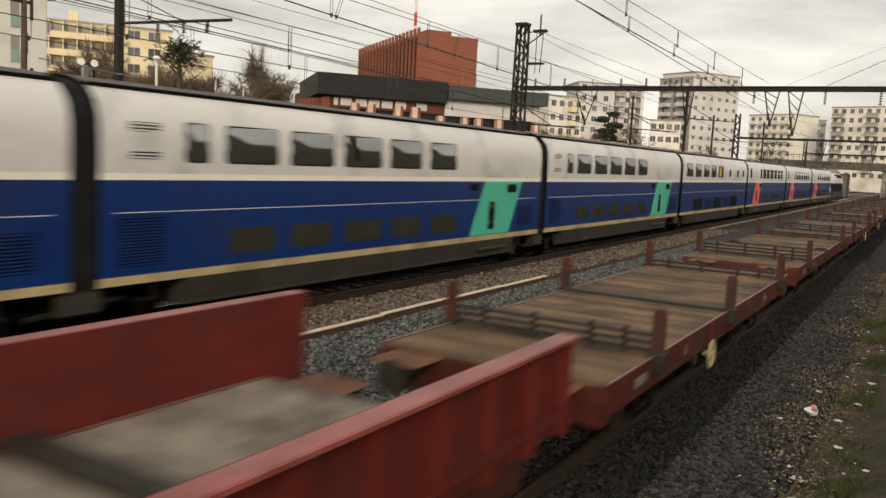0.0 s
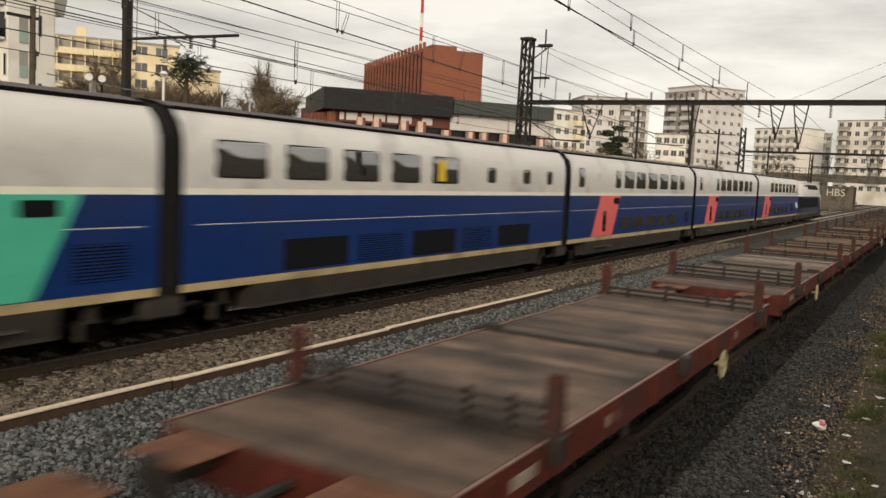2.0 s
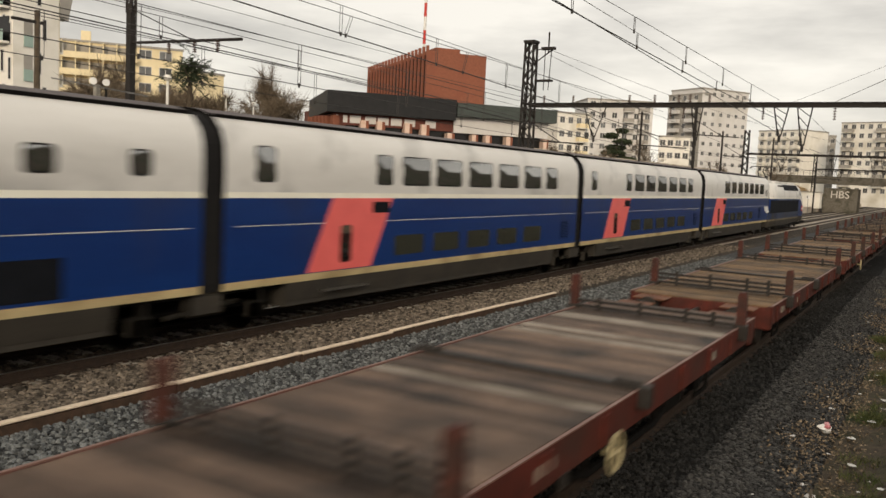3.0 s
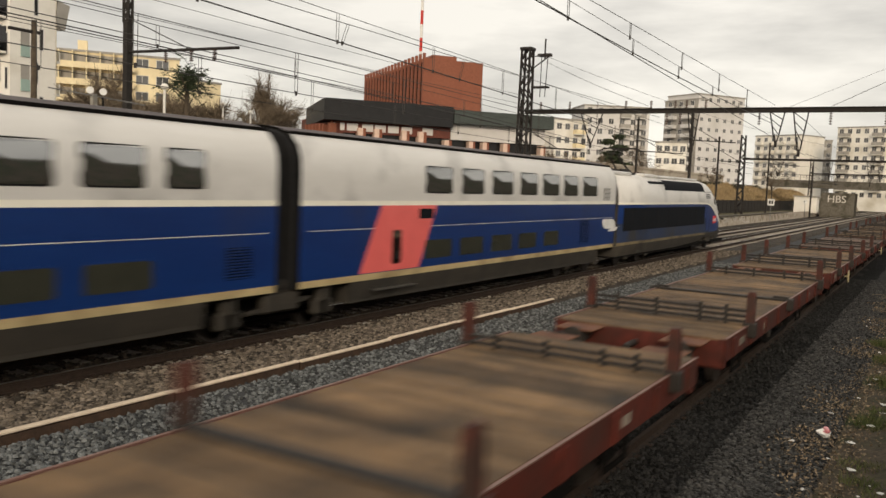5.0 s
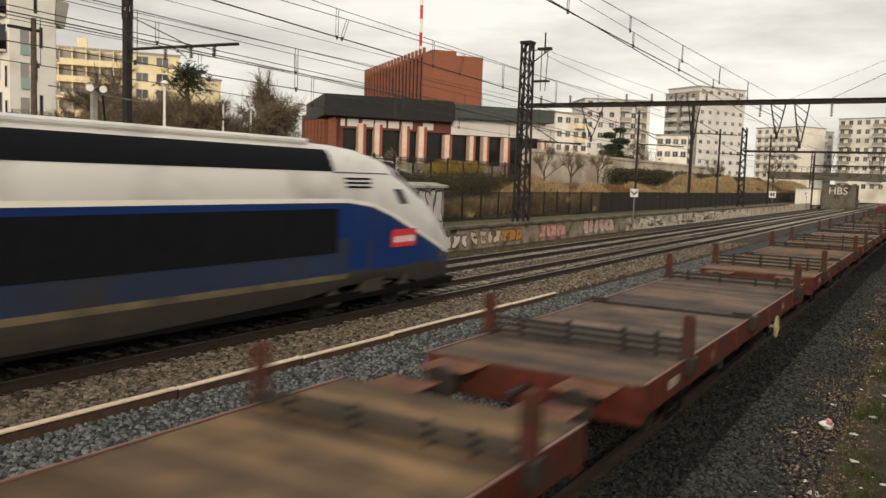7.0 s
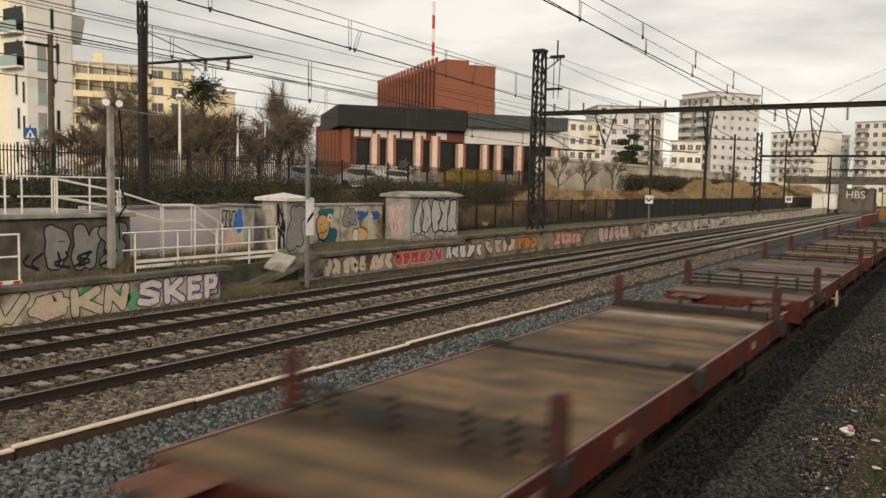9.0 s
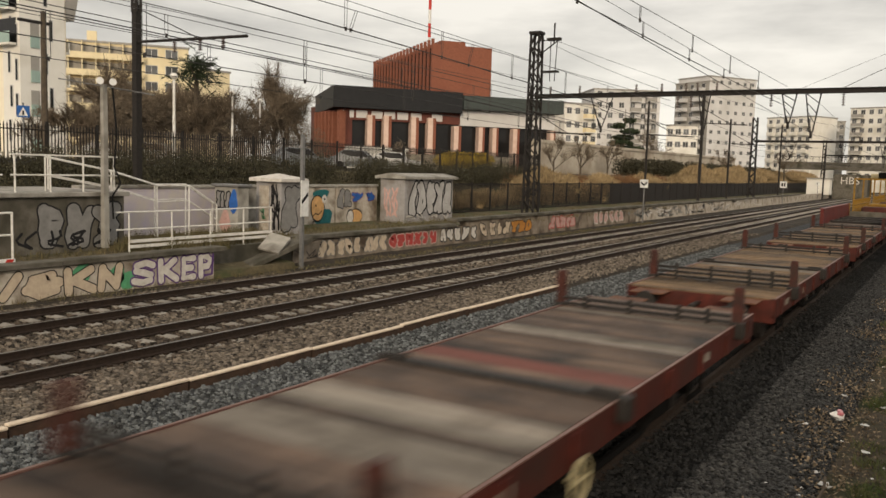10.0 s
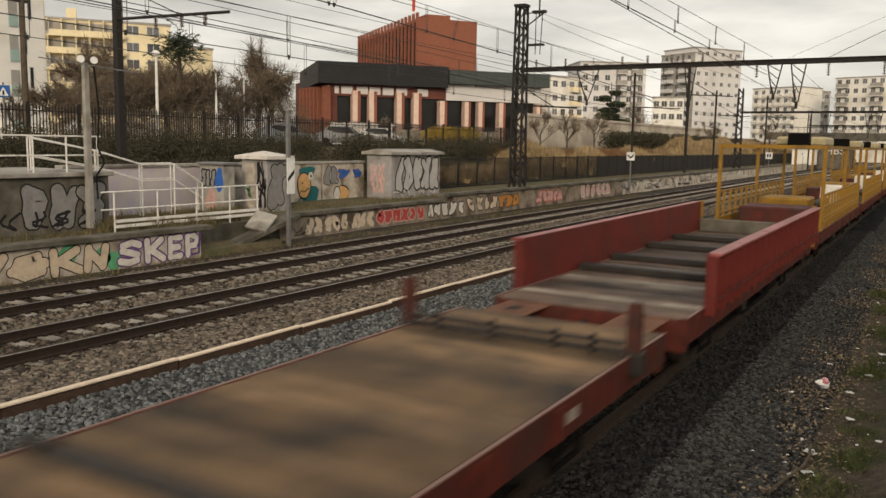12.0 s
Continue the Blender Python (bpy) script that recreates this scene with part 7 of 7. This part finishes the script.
# ---------------------------------------------------------------- plants
def leaf_cloud(name, centres, count, size, mat, seed, label="", cat="", kind="stuff", parent=None, flat=0.5, up=0.0, long=1.0):
    """Small leaf quads within ellipsoids. centres: x, y, z, rx, ry, rz."""
    rng = np.random.default_rng(seed)
    C = np.array(centres, float)
    w = C[:, 3] * C[:, 4] * C[:, 5]
    k = rng.choice(len(C), count, p=w / w.sum())
    d = rng.normal(size=(count, 3))
    d /= np.linalg.norm(d, axis=1)[:, None]
    rr = rng.random(count)[:, None] ** 0.45
    P = C[k, :3] + d * rr * C[k, 3:6]
    n = rng.normal(size=(count, 3))
    n[:, 2] += up
    n /= np.linalg.norm(n, axis=1)[:, None]
    t = np.cross(n, rng.normal(size=(count, 3)))
    t /= np.linalg.norm(t, axis=1)[:, None]
    b = np.cross(n, t)
    s = size * (0.6 + 0.8 * rng.random(count))[:, None]
    V = np.stack([P - t * s * flat, P + b * s * long, P + t * s * flat, P - b * s * long * 0.6], 1).reshape(-1, 3)
    F = np.arange(count * 4).reshape(-1, 4)
    ob = soup(name, V.tolist(), F.tolist(), mat, parent)
    if label:
        tagged(ob, label, cat, kind=kind)
    return ob


def blades(name, centres, count, h, w, mat, seed, label, cat, lean=0.35):
    rng = np.random.default_rng(seed)
    C = np.array(centres, float)
    a = C[:, 3] * C[:, 4]
    k = rng.choice(len(C), count, p=a / a.sum())
    ang = rng.random(count) * math.tau
    r = np.sqrt(rng.random(count))
    P = C[k, :3].copy()
    P[:, 0] += np.cos(ang) * r * C[k, 3]
    P[:, 1] += np.sin(ang) * r * C[k, 4]
    P[:, 2] += C[k, 5] * (1 - r * r)
    hh = h * (0.5 + rng.random(count))
    L = rng.normal(size=(count, 2)) * lean
    dirw = rng.random(count) * math.pi
    dx, dy = np.cos(dirw) * w, np.sin(dirw) * w
    V = np.empty((count, 3, 3))
    V[:, 0] = P + np.stack([-dx, -dy, np.zeros(count)], 1)
    V[:, 1] = P + np.stack([dx, dy, np.zeros(count)], 1)
    V[:, 2] = P + np.stack([L[:, 0] * hh, L[:, 1] * hh, hh], 1)
    ob = soup(name, V.reshape(-1, 3).tolist(), np.arange(count * 3).reshape(-1, 3).tolist(), mat)
    return tagged(ob, label, cat, kind="stuff")


def bare_tree(p, h, seed, spread=0.55, twig=1400, label="bare brown winter tree with fine twigs", lean=0.0, slim=False):
    rng = random.Random(seed)
    e = tagged(empty("tree", pose(p.x, p.y, p.z)), label, "tree", "trees along the street")
    bm = bmesh.new()
    tips = []

    def grow(a, d, ln, r, lv):
        b = a + d * ln
        tube(bm, a, b, r, 5 if lv < 2 else 3, r * 0.65, cap=False)
        if lv >= 3:
            tips.append((a, b))
            return
        for i in range(4 if lv else 5):
            q = Vector((rng.gauss(0, 1), rng.gauss(0, 1), rng.gauss(0.3 if not slim else 1.6, 0.5)))
            nd = (d * (0.9 if not slim else 1.6) + q * spread).normalized()
            f = rng.uniform(0.45, 1.0)
            grow(a + d * ln * f, nd, ln * rng.uniform(0.55, 0.8), r * 0.5, lv + 1)
            tips.append((a + d * ln * f, a + d * ln * f + nd * ln * 0.5))

    grow(Vector((0, 0, -0.5)), Vector((lean, 0, 1)).normalized(), h * 0.38, 0.018 * h, 0)
    part("trunk", bm, M_bark, e)
    nr = np.random.default_rng(seed)
    V = []
    for i in range(twig):
        a, b = tips[int(nr.integers(len(tips)))]
        s = a.lerp(b, float(nr.random()))
        d = (b - a).normalized() * 0.6 + Vector(nr.normal(size=3) * 0.6)
        ln = h * 0.07 * (0.5 + float(nr.random()))
        n = d.cross(Vector(nr.normal(size=3)))
        n = n.normalized() * 0.022 if n.length > 1e-5 else Vector((0.022, 0, 0))
        V += [tuple(s - n), tuple(s + n), tuple(s + d * ln)]
    soup("crown", V, np.arange(len(V)).reshape(-1, 3).tolist(), M_twig, e)
    return e


def palm_tree(p, h):
    e = tagged(empty("evergreen_tree", pose(p.x, p.y, p.z)), "dark spiky evergreen tree above the bare shrubs", "tree", "trees along the street")
    bm = bmesh.new()
    tube(bm, (0, 0, -0.5), (0, 0, h * 0.8), 0.25, 8, 0.15)
    for i in range(6):
        a = i * 1.05
        tube(bm, (0, 0, h * (0.55 + 0.05 * i)), (1.3 * math.cos(a), 1.3 * math.sin(a), h * (0.68 + 0.05 * i)), 0.08, 5, 0.03)
    part("trunk", bm, M_bark, e)
    rng = np.random.default_rng(4)
    V = []
    for i in range(120):
        a = rng.random() * math.tau
        c = Vector((0.5 * rng.normal(), 0.5 * rng.normal(), h * 0.90 + 0.45 * rng.normal()))
        d = Vector((math.cos(a), math.sin(a), rng.uniform(-0.5, 1.3))).normalized()
        for k in range(30):
            f = k / 30
            s = c + d * 1.35 * f + Vector((0, 0, -0.55 * f * f))
            q = (d.cross(Vector((0, 0, 1))) * (1 if k % 2 else -1) + d * 0.6 + Vector(rng.normal(size=3) * 0.3)).normalized() * 0.26
            n = Vector(rng.normal(size=3)).normalized() * 0.035
            V += [tuple(s - n), tuple(s + n), tuple(s + q)]
    soup("crown", V, np.arange(len(V)).reshape(-1, 3).tolist(), M_leaf_dark, e)


for i, (az, d, el, sp) in enumerate(((55.2, 52, 3.6, 0.6), (53.3, 56, 4.4, 0.6), (52.6, 58, 5.2, 0.5), (51.2, 60, 4.9, 0.6), (50.4, 66, 5.4, 0.55), (48.9, 62, 4.6, 0.6), (47.6, 58, 4.3, 0.6), (46.6, 68, 4.6, 0.55),
                                     (45.4, 66, 3.7, 0.6), (44.4, 74, 4.3, 0.55), (43.3, 72, 4.4, 0.6), (42.3, 70, 4.5, 0.6), (41.4, 74, 4.0, 0.6))):
    h = (d * math.tan(radians(el)) + 0.5) * (1.35 if az > 45 else 1.5)
    bare_tree(polar(az, d, 3.0), h, 100 + i, sp, 6000 if az > 46 else 2600)
bare_tree(polar(43.2, 72, 3.0), 72 * math.tan(radians(7.4)) + 0.5, 200, 0.2, 3500, "tall slim bare poplar", slim=True)
bare_tree(polar(57.6, 60, 3.0), 5.0, 203, 0.6, 1400, "small bare street tree beside the white building")
for i, (az, d, el) in enumerate(((34.6, 76, 2.4), (24.2, 92, 3.4), (22.4, 96, 3.6), (20.6, 110, 3.0), (17.5, 150, 3.8), (13.0, 160, 2.4), (9.5, 170, 2.6))):
    bare_tree(polar(az, d, 3.0), d * math.tan(radians(el)) + 0.5, 300 + i, 0.5, 900, "slim bare tree before the buildings")
palm_tree(polar(48.2, 58, 3.0), 58 * math.tan(radians(6.4)) + 0.5)
fir = tagged(empty("conifer", Matrix.Translation(polar(19.6, 150, 3.0))), "dark green conifer before the apartment blocks", "tree", "trees along the street")
tb = bmesh.new()
tube(tb, (0, 0, -0.5), (0, 0, 11.5), 0.25, 6, 0.05)
part("trunk", tb, M_bark, fir)
leaf_cloud("crown", [(1.1 * math.sin(i * 2.4), 1.1 * math.cos(i * 2.4), 1.6 + i * 1.0, 3.3 - i * 0.26, 3.3 - i * 0.26, 0.55) for i in range(9)], 9000, 0.26, M_leaf_dark, 9, parent=fir)

# hedge on the bank below the street
rngh = random.Random(6)
leaf_cloud("hedge", [(-31.5 + rngh.uniform(-1.4, 1.4), 12 + i * 0.75, 2.75 + rngh.uniform(-0.2, 0.25), 1.6, 1.1, 1.15) for i in range(75)], 150000, 0.055, M_leaf_hedge, 21, "dense dark olive hedge on the bank below the fence", "hedge")
leaf_cloud("ivy_bank", [(-27.6 + rngh.uniform(-0.6, 0.6), 14 + i * 1.0, 1.9 + rngh.uniform(-0.2, 0.2), 1.1, 1.0, 0.75) for i in range(34)], 40000, 0.06, M_leaf_hedge, 22, "dark ivy and shrubs behind the retaining wall", "shrubs")
leaf_cloud("green_hedge", [(-36.0 + rngh.uniform(-0.5, 0.5), 102 + i * 1.6, 4.0 + rngh.uniform(-0.2, 0.3), 1.5, 1.6, 1.4) for i in range(60)], 60000, 0.14, M_leaf_hedge, 23, "long clipped green hedge above the dry bank", "hedge")
leaf_cloud("blossom_shrub", [polar(az, 74, 4.1).to_tuple() + (1.6, 1.6, 0.8) for az in (31.2, 30.2, 29.4)], 5200, 0.12, M_forsythia, 24, "yellow blossoming shrubs before the brick hall", "shrubs")
blades("dry_grass_bank", [(-30.0 + rngh.uniform(-2.2, 2.6), 56 + i * 2.0 + rngh.uniform(-1, 1), 1.7 + rngh.uniform(-0.5, 0.5), rngh.uniform(1.0, 2.0), rngh.uniform(1.0, 2.2), rngh.uniform(0.6, 1.5)) for i in range(75)], 70000, 0.4, 0.035, M_drygrass, 25, "dry yellow grass tussocks on the bank", "dry grass")
blades("far_dry_mounds", [(-32.6 + rngh.uniform(-1.5, 1.5), 120 + i * 2.6 + rngh.uniform(-1, 1), 2.7 + rngh.uniform(-0.2, 0.4), rngh.uniform(1.6, 2.6), rngh.uniform(1.4, 2.6), rngh.uniform(1.0, 2.0)) for i in range(44)], 45000, 0.5, 0.05, M_drygrass, 33, "dry yellow grass mounds on the far bank", "dry grass")
blades("russet_stalks", [(-31.5 + rngh.uniform(-1, 1.5), 60 + i * 1.1, 1.7 + rngh.uniform(-0.3, 0.3), 1.8, 1.5, 0.8) for i in range(40)], 22000, 0.6, 0.02, M_rustgrass, 26, "russet dry stalks on the bank", "dry stalks")
blades("terrace_grass", [(-23 + rngh.uniform(-1.6, 2.0), 24 + i * 0.9, 0.62, 1.2, 1.2, 0.05) for i in range(60)] + [(-22 + rngh.uniform(-0.6, 0.8), 8 + i * 0.7, 0.58, 0.8, 0.8, 0.05) for i in range(22)], 9000, 0.18, 0.012, M_weed, 27, "rough grass on the terrace behind the low wall", "grass")
blades("wall_foot_weeds", [(-19.6 + rngh.uniform(-0.3, 0.2), 9 + i * 0.9, -0.26, 0.4, 0.7, 0.02) for i in range(60)], 4500, 0.12, 0.009, M_weed, 28, "weeds at the foot of the low wall", "weeds")
blades("brown_tussocks", [(-27.6 + rngh.uniform(-0.3, 1.0), 40 + i * 2.2, 0.9, 0.9, 0.9, 0.7) for i in range(14)], 14000, 0.5, 0.02, M_drygrass, 29, "brown grass tussocks behind the mesh fence", "dry grass")
leaf_cloud("scrub", [(polar(az, d, 3.6)).to_tuple() + (2.2, 2.2, 1.6) for az, d in ((54.5, 50), (52, 52), (50, 54), (48, 55), (46, 57), (44, 60), (42, 62), (40.5, 64))] + [polar(az, d, z).to_tuple() + (2.0, 2.0, 1.5) for az, d, z in ((53.6, 54, 5.6), (52.2, 56, 6.2), (50.8, 58, 6.4), (49.0, 60, 5.8), (47.4, 60, 5.4), (45.8, 62, 5.2), (43.4, 70, 6.0), (42.2, 70, 6.2), (41.2, 72, 5.4))], 38000, 0.11, M_twig, 30, "brown leafless scrub behind the fence", "scrub", flat=0.12, long=2.0)


# ---------------------------------------------------------------- bank beside the goods track
def litter():
    rng = random.Random(77)
    spots = [(-1.05, 10.4, 0.16), (-1.64, 13.1, 0.12), (-0.85, 18.3, 0.22), (-0.9, 13.3, 0.13), (-1.2, 10.9, 0.1), (-1.0, 9.7, 0.15), (-0.75, 11.9, 0.12), (-1.15, 9.6, 0.1), (-0.7, 14.4, 0.14), (-0.6, 16.0, 0.15), (-1.35, 15.2, 0.12), (-1.5, 8.6, 0.1)]
    for i in range(60):
        spots.append((rng.uniform(-1.7, -0.35), rng.uniform(8.3, 30), rng.uniform(0.03, 0.08)))
    for i, (x, y, s) in enumerate(spots):
        s *= 0.65
        bm = bmesh.new()
        n = 7
        rim = [bm.verts.new((s * (0.5 + 0.6 * rng.random()) * math.cos(a), s * (0.4 + 0.5 * rng.random()) * math.sin(a), rng.uniform(0.0, 0.35) * s)) for a in np.linspace(0, math.tau, n, endpoint=False)]
        c = bm.verts.new((0, 0, s * 0.25))
        for k in range(n):
            bm.faces.new((rim[k], rim[(k + 1) % n], c))
        z = float(np.interp(x, [q[0] for q in STRIPS][::-1], [q[1] for q in STRIPS][::-1])) + 0.03
        ob = part("paper_scrap", bm, M_litter)
        ob.matrix_basis = pose(x, y, z, 0, 0, rng.uniform(0, 360))
        tagged(ob, "crumpled white scrap of litter on the bank", "litter", "scraps of litter")
    e = tagged(empty("crumpled_wrapper", pose(-1.26, 13.55, -0.12)), "crumpled red and white plastic wrapper on the bank", "litter")
    for nm, r, mt, dz in (("white_film", 0.15, M_litter, 0.0), ("red_film", 0.10, M_litter_red, 0.05)):
        bm = bmesh.new()
        bmesh.ops.create_icosphere(bm, subdivisions=2, radius=r)
        for v in bm.verts:
            v.co *= 0.7 + 0.6 * noise.noise(v.co * 9 + Vector((dz * 40, 0, 0)))
            v.co.z = v.co.z * 0.55 + dz + 0.08
        part(nm, bm, mt, e)
    st = part("bent_stick", path_tube(bmesh.new(), [(-1.28, 8.9, -0.08), (-1.18, 9.3, -0.05), (-1.05, 9.75, -0.02), (-1.03, 10.1, 0.0), (-1.06, 10.4, 0.03)], 0.018, 6), M_bark)
    tagged(st, "bent bare stick lying on the bank", "stick")


litter()
rngb = random.Random(8)
leaf_cloud("fallen_leaves", [(rngb.uniform(-1.4, -0.1), 6 + i * 0.45, -0.06, 0.7, 0.8, 0.05) for i in range(70)], 13000, 0.028, M_dead_leaf, 31, "brown fallen leaves scattered over the bank", "fallen leaves", up=1.5)
blades("bank_grass", [(rngb.uniform(-0.9, 0.2), 7 + rngb.random() * 26, -0.06, rngb.uniform(0.2, 0.5), rngb.uniform(0.2, 0.6), 0.02) for i in range(60)], 16000, 0.10, 0.006, M_grass_blade, 32, "patchy green grass on the bank", "grass", 0.6)
blades("terrace_weeds", [(-22.6 + rngh.uniform(-1.2, 1.8), 16.5 + i * 0.28, 0.58, 0.7, 0.6, 0.15) for i in range(26)], 4500, 0.3, 0.012, M_weed, 41, "brown weeds behind the white barrier", "weeds")


# ---------------------------------------------------------------- what moves
def motions():
    times = (0, 2, 4, 6, 8, 10, 12)
    for car, y in fast_train:
        walk(car, [(t, pose(TGV_X, y - (17.956 * t - 0.0396 * t * t), 0)) for t in times])
    for w, y in goods_train:
        walk(w, [(t, pose(GOODS_X, y - (15.85 * t + 0.045 * t * t), 0)) for t in times])


motions()
